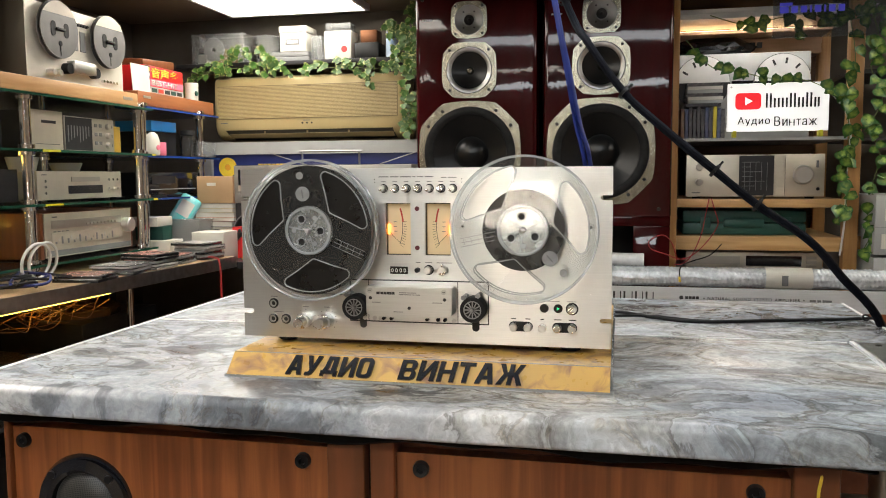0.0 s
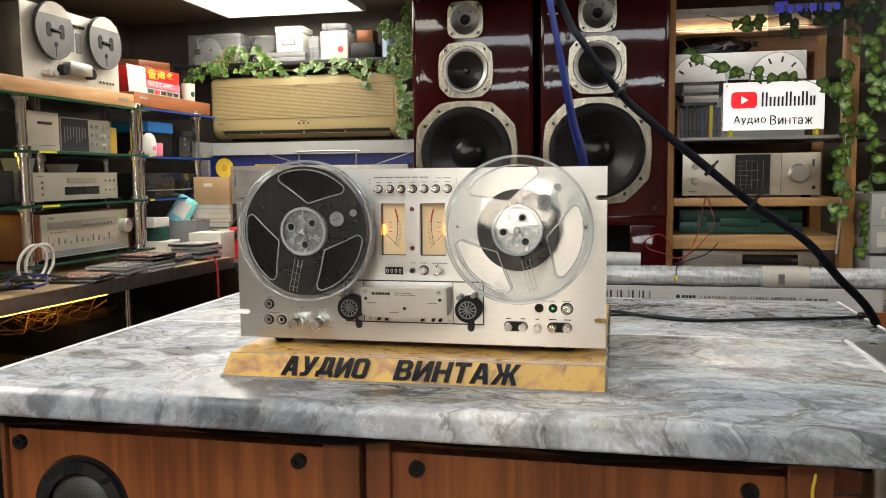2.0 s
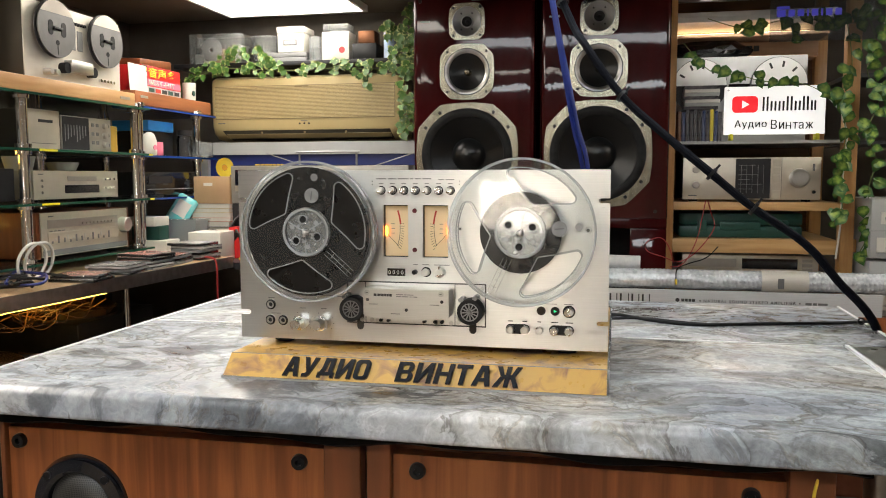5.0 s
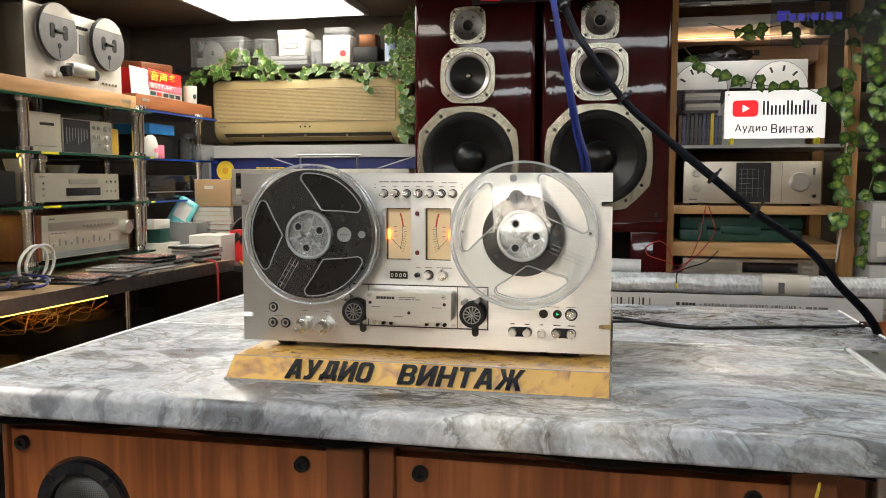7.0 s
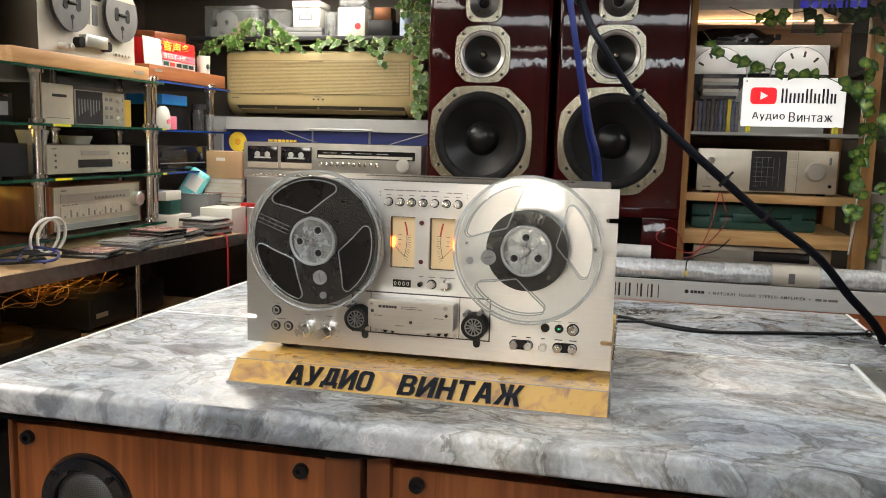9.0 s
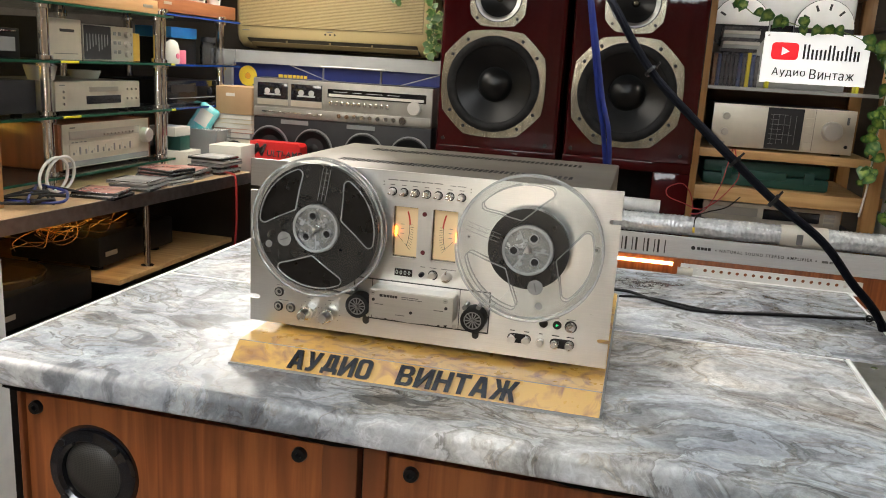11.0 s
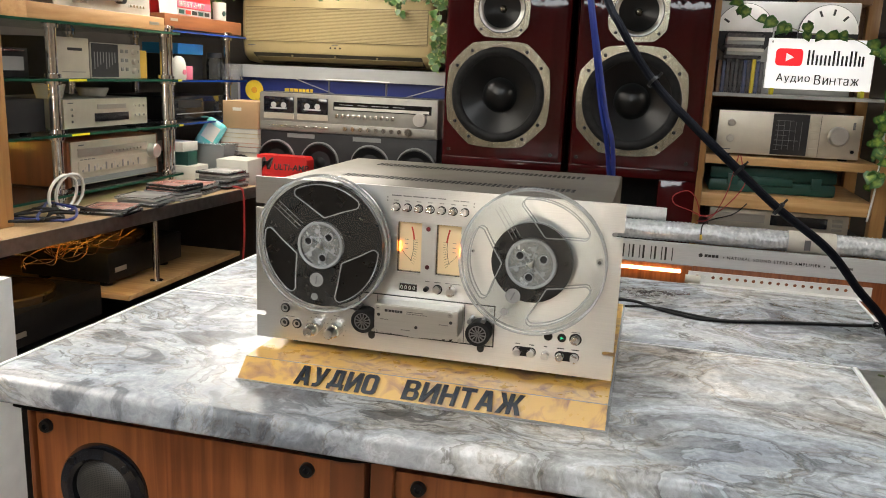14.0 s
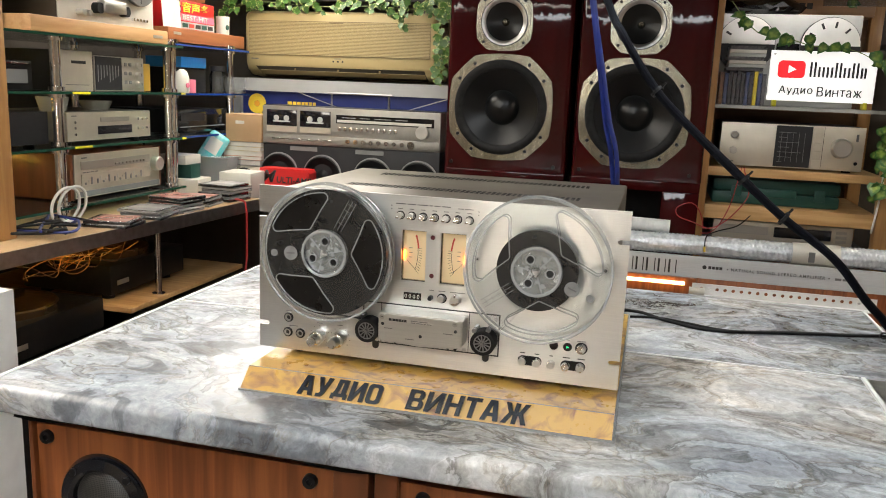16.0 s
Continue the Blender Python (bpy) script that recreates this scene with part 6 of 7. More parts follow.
# ---- back wall: air conditioner, shelf, poster, boombox ----
def air_conditioner():
    t = thing("air_conditioner", pose(-1.125, 2.6, 1.305), "cream wall-mounted air conditioner with a ribbed front", "air conditioner")
    x0, x1 = -1.578, -0.677
    prof = [(2.64, 1.312), (2.6, 1.308), (2.5, 1.318), (2.462, 1.342), (2.449, 1.37), (2.445, 1.42), (2.445, 1.57), (2.452, 1.588), (2.475, 1.6), (2.64, 1.6)]
    bm = bmesh.new()
    rows = []
    for x, k in ((x0, 0.02), (x0 + 0.006, 0.008), (x0 + 0.02, 0.0), (x1 - 0.02, 0.0), (x1 - 0.006, 0.008), (x1, 0.02)):
        rows.append([bm.verts.new((x, y + k * (y < 2.6), z + k * 0.5 * (1 if z < 1.45 else -1))) for y, z in prof])
    for a, b in zip(rows, rows[1:]):
        for j in range(len(prof)):
            bm.faces.new((a[j], a[(j + 1) % len(prof)], b[(j + 1) % len(prof)], b[j]))
    bm.faces.new(rows[0]), bm.faces.new(rows[-1])
    part("housing", bm, "cream", t)
    # Darker cream base puts the shade between the slats into the colour.
    g = part("grille", B(x0 + 0.025, x1 - 0.025, 2.4425, 2.446, 1.408, 1.556), "creamdark", t, "ribbed front grille with shade between the ribs put in as darker cream", False)
    for k in range(24):
        z = 1.411 + 0.006 * k
        part("slat", B(x0 + 0.027, x1 - 0.027, 2.4395, 2.4428, z, z + 0.0032), "cream", g, "", False)
    part("handle", B(-1.165, -1.1, 2.4385, 2.444, 1.549, 1.556), "creamdark", t, "", False)
    # The housing is closed here; a dark sheet paints the outlet's shade.
    bm = bmesh.new()
    rows = [[bm.verts.new((xa, y, z)) for xa in (x0 + da, x1 - db)] for y, z, da, db in ((2.4515, 1.358, 0.055, 0.05), (2.4588, 1.341, 0.066, 0.046), (2.4975, 1.3155, 0.085, 0.04))]
    for r, q in zip(rows, rows[1:]):
        bm.faces.new((r[0], r[1], q[1], q[0]))
    bmesh.ops.solidify(bm, geom=list(bm.faces), thickness=0.001)
    part("outlet", bm, "ventdark", t, "dark sheet that stands for the shaded air outlet", False)
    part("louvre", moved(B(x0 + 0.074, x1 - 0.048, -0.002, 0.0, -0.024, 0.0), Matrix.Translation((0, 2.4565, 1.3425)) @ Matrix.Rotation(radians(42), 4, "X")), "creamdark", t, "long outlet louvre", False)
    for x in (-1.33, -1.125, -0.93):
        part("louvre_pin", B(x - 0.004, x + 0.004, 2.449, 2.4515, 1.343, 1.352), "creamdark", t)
    for x in (-1.135, -1.125 + 0.012, -1.125 + 0.034):
        part("indicator", C((x - 0.01, 2.444, 1.386), "y", 0.004, 0.003, 12), "darkgrey", t)
    part("printing", B(-1.14, -1.11, 2.444, 2.4455, 1.396, 1.399), "greyink", t, "", False)
    part("printing", B(x0 + 0.035, x0 + 0.07, 2.444, 2.4455, 1.388, 1.392), "greyink", t, "", False)


air_conditioner()


def upper_shelf():
    t = thing("wall_shelf", pose(-1.15, 2.55, 1.64), "dark shelf board above the air conditioner", "shelf")
    part("board", B(-1.75, -0.56, 2.43, 2.655, 1.642, 1.66, 0.002), "darkgrey", t)
    for x in (-1.6, -0.7):
        part("bracket", B(x, x + 0.02, 2.602, 2.655, 1.605, 1.642), "darkgrey", t)
    t = box("clear_box", -1.69, -1.43, 2.47, 2.6, 1.6605, 1.8, "clearmilk", "clear plastic box with a tape reel and small parts inside", "box")
    part("contents", B(-0.02, 0.085, -0.03, 0.03, 0.003, 0.075, 0.004), "kraft", t, "brown card inside")
    part("reel", L([(0.012, 0.003), (0.052, 0.003), (0.054, 0.0), (0.052, -0.003), (0.012, -0.003)], (-0.03, -0.045, 0.07), "y", 32, closed=True), "paleink", t, "pale tape reel")
    for k, (x, z, w, h) in enumerate(((-0.11, 0.0, 0.045, 0.05), (-0.105, 0.051, 0.03, 0.03), (0.09, 0.0, 0.03, 0.09))):
        part("contents", B(x, x + w, -0.05, 0.03, z + 0.003, z + h, 0.003), ("white", "darkgrey", "paleink")[k], t)
    t = thing("plastic_tub", pose(-1.33, 2.52, 1.6605), "translucent round plastic tub", "tub", world=False)
    part("bowl", L([(0, 0), (0.055, 0.0), (0.065, 0.11), (0.07, 0.112), (0.07, 0.12), (0, 0.12)], (0, 0, 0), "z", 28), "clearmilk", t)
    part("contents", C((0, 0, 0.03), "z", 0.045, 0.05, 20), "greyplastic", t)
    for k in range(2):
        box("flat_case", -1.3 + 0.01 * k, -1.115, 2.46, 2.58, 1.6606 + 0.021 * k, 1.681 + 0.021 * k, "greyplastic", "grey flat plastic case under a white box", "case", "flat cases")
    t = box("storage_box", -1.25, -1.125, 2.46, 2.58, 1.703, 1.815, "white", "white cardboard box with a metal label holder", "box", lid="white")
    l = part("label_holder", B(-0.035, 0.03, -0.0625, -0.0605, 0.03, 0.055), "greyplastic", t, "metal label holder", False)
    part("label", B(-0.028, 0.023, -0.0632, -0.0625, 0.035, 0.05), "white", l, "", False)
    box("clear_box", -1.105, -1.055, 2.47, 2.52, 1.6605, 1.77, "clearmilk", "clear plastic case with a white figure inside", "box")
    t = box("white_carton", -1.04, -0.915, 2.46, 2.56, 1.6605, 1.785, "white", "white carton with a red round seal", "box")
    part("seal", C((0.03, -0.0505, 0.045), "y", 0.014, 0.001, 20), "red", t, "red round seal", False)
    part("printing", B(-0.02, 0.045, -0.0508, -0.05, 0.07, 0.1), "paleink", t, "", False)
    t = box("plastic_bag", -1.035, -0.92, 2.465, 2.55, 1.7855, 1.82, "clearmilk", "clear plastic wrap on a carton", "bag")
    box("dark_box", -0.9, -0.79, 2.46, 2.57, 1.6605, 1.73, "black", "black glossy box above the air conditioner", "box")
    box("copper_tin", -0.875, -0.8, 2.47, 2.55, 1.7305, 1.785, "copperwire", "copper-coloured tin on a black box", "tin")
    t = thing("spray_can", pose(-0.735, 2.49, 1.6605), "blue and white can with a rounded cap", "can", world=False)
    part("can", C((0, 0, 0.055), "z", 0.028, 0.11, 24), "bluecan", t)
    part("cap", L([(0.028, 0.11), (0.028, 0.125), (0.02, 0.14), (0, 0.143)], (0, 0, 0), "z", 24), "lightgrey", t)


upper_shelf()


def poster():
    t = thing("framed_poster", pose(-1.06, 2.6, 0.82), "dark blue poster with a yellow disc in a silver frame", "poster")
    x0, x1, z0, z1 = -1.62, -0.53, 0.82, 1.302
    part("frame", plate([[(x0, z0), (x1, z0), (x1, z1), (x0, z1)], [(x0 + 0.05, z0 + 0.05), (x1 - 0.05, z0 + 0.05), (x1 - 0.05, z1 - 0.055), (x0 + 0.05, z1 - 0.055)]], 2.395, 2.43), "lightgrey", t, "wide silver-grey frame", False)
    part("print", B(x0 + 0.05, x1 - 0.05, 2.415, 2.425, z0 + 0.05, z1 - 0.055), "navy", t, "", False)
    part("disc", L([(0, 0.001), (0.013, 0.001), (0.0135, 0.0005)], (-1.5, 2.4148, 1.19), "y", 28), "yellowdisc2", t, "orange centre")
    part("disc", L([(0.014, 0.0005), (0.044, 0.0005), (0.0445, 0)], (-1.5, 2.4148, 1.19), "y", 36), "gold", t, "large yellow disc")
    part("title_bar", bars(-1.35, 1.175, (0.022, 0.016, 0.018, 0.014, 0.014, 0.014, 0.014), 0.03, 2.4146, 0.004), "gold", t, "", False)
    for k in range(4):
        part("disc", C((-1.48 + 0.016 * k, 2.4145, 1.142 - 0.004 * (k % 2)), "y", 0.009, 0.001, 14), "gold", t)


poster()


def boombox():
    t = thing("boombox", pose(-0.952, 2.15, 0.815), "large silver twin-cassette boombox with a carrying handle", "boombox", world=False)
    hw = 0.386
    part("body", B(-hw, hw, 0.004, 0.13, 0.0005, 0.222, 0.006), "darkgrey", t, "dark grey speaker section")
    part("upper_body", B(-hw, hw, 0.0, 0.13, 0.2225, 0.378, 0.004), "boomsilver", t, "silver control section")
    # Added plate: its dark colour keeps the top face from shining.
    part("top_panel", B(-hw + 0.003, hw - 0.003, 0.008, 0.127, 0.3785, 0.3805, 0.0008), "darkgrey", t, "added dark plate that tones down the bright top")
    part("lower_strip", B(-hw + 0.006, hw - 0.006, -0.004, 0.002, 0.228, 0.262, 0.002), "boomsilver", t)
    for x in (-0.31, -0.115, 0.105, 0.3):
        sp = part("speaker", L([(0.085, 0.0), (0.082, 0.007), (0.074, 0.009), (0.068, 0.004), (0.03, -0.004), (0.018, 0.002), (0.0, 0.004)], (x, 0.0035, 0.1), "y", 40), "black", t, "round black speaker")
        part("ring", L([(0.086, 0.001), (0.084, 0.0085), (0.08, 0.0085), (0.078, 0.004)], (x, 0.0035, 0.1), "y", 40), "greyplastic", sp)
    for x in (-0.26, 0.03):
        part("name_strip", B(x, x + 0.12, 0.0, 0.005, 0.197, 0.214), "greyplastic", t, "", False)
    for x in (-0.365, -0.215):
        d = part("cassette_door", B(x, x + 0.135, -0.004, 0.002, 0.297, 0.362, 0.002), "display", t, "smoked cassette door")
        part("strip", B(x, x + 0.135, -0.005, 0.002, 0.272, 0.295, 0.001), "champagne", d, "", False)
        for q in (0.045, 0.09):
            part("hub", C((x + q, -0.0045, 0.328), "y", 0.012, 0.002, 16), "paleink", d)
        part("window", B(x + 0.03, x + 0.105, -0.0055, -0.004, 0.312, 0.318), "paleink", d, "", False)
    tu = part("tuning_scale", B(-0.055, 0.36, -0.003, 0.002, 0.318, 0.352, 0.001), "display", t, "long tuning scale", False)
    part("scale_strip", B(-0.05, 0.35, -0.0045, -0.003, 0.322, 0.333), "white", tu, "", False)
    part("scale_print", bars(-0.03, 0.3405, (0.06, 0.04, 0.07, 0.05), 0.002, -0.0035, 0.02), "paleink", tu, "", False)
    for k in range(11):
        part("push_button", B(-0.045 + 0.024 * k, -0.033 + 0.024 * k, -0.008, 0.0, 0.288, 0.304, 0.001), "chrome", t)
    part("tuning_knob", C((0.315, -0.012, 0.298), "y", 0.026, 0.024, 32, bev=0.003), "alu", t)
    for k in range(8):
        part("knob", C((0.0 + 0.033 * k, -0.008, 0.246), "y", 0.009, 0.012, 16), "chrome", t)
    part("knob", C((0.27, -0.01, 0.246), "y", 0.015, 0.016, 20), "chrome", t)
    for k in range(6):
        part("tape_key", B(-0.34 + 0.045 * k, -0.3 + 0.045 * k, -0.01, -0.003, 0.24, 0.248, 0.001), "chrome", t)
    h = part("handle", S([(-0.105, 0.07, 0.375), (-0.105, 0.07, 0.43), (-0.1, 0.07, 0.436), (0.14, 0.07, 0.436), (0.145, 0.07, 0.43), (0.145, 0.07, 0.375)], 0.0042, 8), "spoke", t, "folded-up carrying handle")
    part("antenna", S([(0.22, 0.1, 0.38), (0.33, 0.11, 0.415), (0.44, 0.12, 0.45)], 0.002, 8), "spoke", t, "telescopic antenna")
    part("antenna", S([(-0.1, 0.11, 0.38), (-0.2, 0.115, 0.41), (-0.28, 0.12, 0.435)], 0.0018, 8), "spoke", t, "telescopic antenna")


boombox()


# ---- right rack ----
def right_rack():
    c = thing("low_cabinet", pose(0.8, 2.2, -0.1), "low reddish wooden cabinet along the back wall", "cabinet")
    part("body", B(0.44, 1.9, 1.92, 2.6, -0.1, 0.676, 0.003), "redwood", c)
    part("end_board", B(-0.02, 0.4385, 1.905, 1.925, -0.1, 0.676), "redwood", c, "", False)
    part("light_strip", B(0.13, 0.40, 1.893, 1.905, 0.652, 0.662), "warmled", c, "warm glowing light strip", False)
    t = thing("shelf_rack", pose(0.73, 2.2, 0.676), "pine-framed open rack with board shelves", "shelf rack")
    for x0, x1 in ((0.405, 0.45), (1.012, 1.057)):
        part("post", B(x0, x1, 2.05, 2.1, 0.6765, 1.9, 0.002), "pinepost", t, "pine post")
        part("post", B(x0, x1, 2.52, 2.57, 0.6765, 1.9, 0.002), "pinepost", t, "pine post")
    part("shelf", B(0.4505, 1.0115, 2.05, 2.55, 1.262, 1.273), "lightgrey", t, "thin grey metal shelf", False)
    part("shelf", B(0.4505, 1.0115, 2.055, 2.55, 1.026, 1.056, 0.002), "pine", t, "thick pine shelf")
    part("shelf", B(0.4505, 1.0115, 2.055, 2.55, 0.872, 0.922, 0.002), "pine", t, "thick pine shelf")
    part("shelf", B(0.4505, 1.0115, 2.1, 2.55, 0.772, 0.786, 0.002), "darkgrey", t)
    part("side_board", B(1.0575, 1.6, 2.085, 2.1, 0.88, 0.925), "pinepost", t)
    part("back_panel", B(0.45, 1.0115, 2.5705, 2.585, 0.68, 1.9), "rackback", t, "brown backing board", False)
    # far shelves beyond the right post
    part("shelf", B(1.0575, 1.9, 2.2, 2.57, 1.262, 1.275), "darkgrey", t)
    part("shelf", B(1.0575, 1.9, 2.2, 2.57, 1.5, 1.515), "darkgrey", t)
    u = thing("upper_deck", pose(0.7, 2.35, 1.273), "silver open-reel deck with white paper-fronted reels", "tape deck", world=False)
    part("body", B(-0.247, 0.25, 0.0, 0.2, 0.001, 0.335, 0.004), "lightgrey", u)
    for x in (-0.145, 0.145):
        r = part("reel", C((x, -0.014, 0.224), "y", 0.102, 0.026, 48, bev=0.002), "darkgrey", u, "reel with a half-white label")
        pts = [(x + 0.1 * math.cos(a), 0.224 + 0.1 * math.sin(a)) for a in [math.pi * k / 20 for k in range(21)]]
        part("label_half", plate([pts], -0.0285, -0.0272), "whitemetal", r, "white half-round label", False)
        for k, a in enumerate((150, 115, 80, 45)):
            q = B(-0.004, 0.004, -0.0293, -0.0286, -0.011, 0.011)
            part("print_bar", moved(q, Matrix.Translation((x, 0, 0.224)) @ Matrix.Rotation(radians(90 - a), 4, "Y") @ Matrix.Translation((0, 0, 0.075))), "ink", r, "", False)
    slab(u, "counter", -0.035, 0.045, 0.2, 0.23, "display")
    slab(u, "badge", -0.2, 0.2, 0.05, 0.07, "greyplastic")
    # carton pile on the deck
    b = thing("cloth_bundle", pose(0.6, 2.45, 1.6082), "black bag and clear wrap heaped on the deck", "bag", world=False)
    bm = bmesh.new()
    bmesh.ops.create_icosphere(bm, subdivisions=3, radius=1)
    for v in bm.verts:
        v.co = Vector((v.co.x * 0.16, v.co.y * 0.09, max(0.0005, v.co.z * 0.055 + 0.03))) * (1 + 0.22 * noise.noise(v.co * 2.5))
        v.co.z = max(v.co.z, 0.0005)
    part("bag", bm, "blackgloss", b)
    # lit sign
    s = thing("light_sign", pose(0.785, 2.07, 1.273), "white glowing sign with a red play mark on yellow feet", "sign", world=False)
    w0, w1, z0, z1 = -0.167, 0.169, 0.022, 0.19
    part("panel", B(w0, w1, 0.0, 0.012, z0, z1, 0.002), "signface", s, "glowing white panel", False)
    for x in (w0 + 0.02, w1 - 0.03):
        part("foot", B(x, x + 0.012, -0.01, 0.035, 0.0005, 0.024, 0.002), "yellowplastic", s, "yellow plastic foot")
    for x in (w0 + 0.012, w1 - 0.012):
        part("screw", C((x, -0.0015, z1 - 0.012), "y", 0.004, 0.004, 14), "steel", s)
    rx0, rx1, rz0, rz1, c = w0 + 0.026, w0 + 0.113, z0 + 0.077, z0 + 0.135, 0.014
    pts = []
    for qx, qz, a0 in ((rx1 - c, rz1 - c, 0), (rx0 + c, rz1 - c, 90), (rx0 + c, rz0 + c, 180), (rx1 - c, rz0 + c, 270)):
        pts += [(qx + c * math.cos(radians(a0 + 18 * k)), qz + c * math.sin(radians(a0 + 18 * k))) for k in range(6)]
    p = part("play_mark", plate([pts], -0.0014, -0.0004), "signred", s, "red rounded mark", False)
    mx, mz = (rx0 + rx1) / 2, (rz0 + rz1) / 2
    part("triangle", plate([[(mx - 0.01, mz - 0.014), (mx + 0.015, mz), (mx - 0.01, mz + 0.014)]], -0.0022, -0.0016), "signface", p, "", False)
    x = w0 + 0.128
    for wd, hg in ((0.02, 0.05), (0.02, 0.034), (0.02, 0.034), (0.02, 0.05), (0.02, 0.034), (0.02, 0.05), (0.018, 0.034)):
        for q in (x, x + wd - 0.0068):
            part("word_bar", B(q, q + 0.0068, -0.0014, -0.0004, z0 + 0.082, z0 + 0.082 + hg), "ink", s, "", False)
        x += wd + 0.0065
    for word, x, wd, hg in (("Аудио", w0 + 0.036, 0.108, 0.033), ("Ви", w0 + 0.158, 0.044, 0.033), ("Н", w0 + 0.2075, 0.0175, 0.0236), ("таж", w0 + 0.2305, 0.0675, 0.0243)):
        for d in (-0.0005, 0.0005):
            bm = lettering(word, hg, 0.0014 + d, 0.0, 0, 1.0, 1.12)
            wide = max(v.co.x for v in bm.verts)
            bm.transform(Matrix.Diagonal((wd / wide, 1, 1, 1)))
            part("lettering", moved(bm, pose(x + d, -0.0004, z0 + 0.018)), "ink", s, "dark printed words", False)
    # cases beside the sign
    rng = random.Random(9)
    for k in range(11):
        x = 0.466 + 0.0143 * k
        t = thing("disc_case", pose(x, 2.16, 1.2735), "upright disc case with a coloured spine", "disc case", "disc cases on the rack", world=False)
        part("case", B(0, 0.0125, 0, 0.12, 0, 0.108 + rng.uniform(0, 0.012), 0.0006), "spine_yellow" if k == 8 else rng.choice(("spine_dark", "spine_blue", "spine_brown", "spine_dark")), t, "", False)
    for k in range(7):
        t = thing("disc_case", pose(0.487 + rng.uniform(-0.004, 0.004), 2.17, 1.394 + 0.0125 * k), "flat disc case on a row of cases", "disc case", "disc cases on the rack", world=False)
        part("case", B(0, 0.124, 0, 0.11, 0.0, 0.0115, 0.0006), ("spine_dark", "lightgrey", "white")[k % 3], t, "", False)
    # amplifier
    a = hifi("amplifier", pose(0.483, 2.085, 1.056), 0.468, 0.158, 0.36, "champagne", "champagne silver amplifier with a large volume knob", "amplifier", "darkgrey")
    g = slab(a, "dark_window", 0.182, 0.3, 0.012, 0.154, "darkgrey", 0.0025)
    for k in range(7):
        slab(g, "diagram_line", 0.192, 0.21 + 0.01 * ((k * 3) % 7), 0.028 + 0.017 * k, 0.0295 + 0.017 * k, "greyplastic", 0.0034)
    for k in range(5):
        slab(g, "diagram_line", 0.2 + 0.019 * k, 0.2013 + 0.019 * k, 0.03, 0.13, "greyplastic", 0.0034)
    for k in range(5):
        slab(a, "push_button", 0.306, 0.334, 0.014 + 0.028 * k, 0.04 + 0.028 * k, "champagne", 0.003)
    slab(a, "divider", 0.337, 0.338, 0.012, 0.154, "ink", 0.001)
    dial(a, 0.397, 0.085, 0.034, 0.02, "alu", "volume_knob")
    dial(a, 0.045, 0.06, 0.013, 0.018, "silver")
    dial(a, 0.045, 0.115, 0.013, 0.018, "silver")
    slab(a, "printing", 0.02, 0.05, 0.02, 0.024, "greyink", 0.001)
    dial(a, 0.447, 0.035, 0.006, 0.004, "black", "jack")
    slab(a, "printing", 0.44, 0.448, 0.11, 0.135, "greyink", 0.001)
    # green tool case
    g = thing("tool_case", pose(0.69, 2.12, 0.922), "dark green plastic tool case", "tool case", world=False)
    part("shell", B(-0.215, 0.215, 0.0, 0.3, 0.0005, 0.045, 0.01), "greenbox", g)
    part("shell", B(-0.215, 0.215, 0.0, 0.3, 0.046, 0.092, 0.01), "greenbox", g)
    part("handle", B(-0.07, 0.07, -0.012, 0.0, 0.03, 0.06, 0.004), "greenbox", g)
    for x in (-0.15, 0.13):
        part("latch", B(x, x + 0.035, -0.006, 0.002, 0.025, 0.065, 0.002), "greenbox", g)
    d = hifi("disc_player", pose(0.49, 2.11, 0.7865), 0.47, 0.075, 0.3, "champagne", "slim silver disc player with a wide dark display", "disc player", "silver")
    slab(d, "tray", 0.02, 0.19, 0.03, 0.06, "silver", 0.004)
    slab(d, "display", 0.21, 0.4, 0.025, 0.062, "display", 0.002)
    for k in range(3):
        slab(d, "push_button", 0.415, 0.45, 0.02 + 0.016 * k, 0.03 + 0.016 * k, "silver", 0.004)
    # packed poles and name strip in front
    p = thing("wrapped_pole", pose(0.65, 1.95, 0.752), "long pole wrapped in shiny bubble wrap", "pole")
    bm = bmesh.new()
    rings = []
    n, m = 380, 44
    for k in range(n + 1):
        x, ring = 1.3 * k / n, []
        for q in range(m):
            a = 2 * math.pi * q / m
            r = 0.0335 + 0.0026 * abs(math.sin(k * math.pi / 4 + (q // 4 % 2) * 0.8) * math.sin(q * math.pi / 4)) + 0.0025 * noise.noise((x * 14, 3 * math.cos(a), 3 * math.sin(a)))
            ring.append(bm.verts.new((x, 1.955 + r * math.cos(a), 0.786 + r * math.sin(a))))
        rings.append(ring)
    for a, b in zip(rings, rings[1:]):
        for j in range(m):
            bm.faces.new((a[j], a[(j + 1) % m], b[(j + 1) % m], b[j]))
    bm.faces.new(rings[0]), bm.faces.new(rings[-1])
    part("wrap", bm, "bubble", p)
    part("label", moved(L([(0.0378, -0.06), (0.0378, 0.09)], (0.8, 1.955, 0.786), "x", 40), Matrix.Identity(4)), "white", p, "white paper label with faint print", False)
    part("label_print", B(0.79, 0.81, 1.9155, 1.917, 0.765, 0.8), "greyink", p, "", False)
    q = thing("wrapped_roll", pose(0.2, 1.985, 0.82), "short white roll in foam wrap on the pole", "roll")
    part("wrap", S([(0.02, 1.985, 0.842), (0.2, 1.985, 0.842), (0.335, 1.985, 0.84)], 0.0235, 16), "foam", q)
    n = thing("name_strip", pose(0.6, 1.93, 0.676), "long silver strip with engraved black maker lettering", "sign strip")
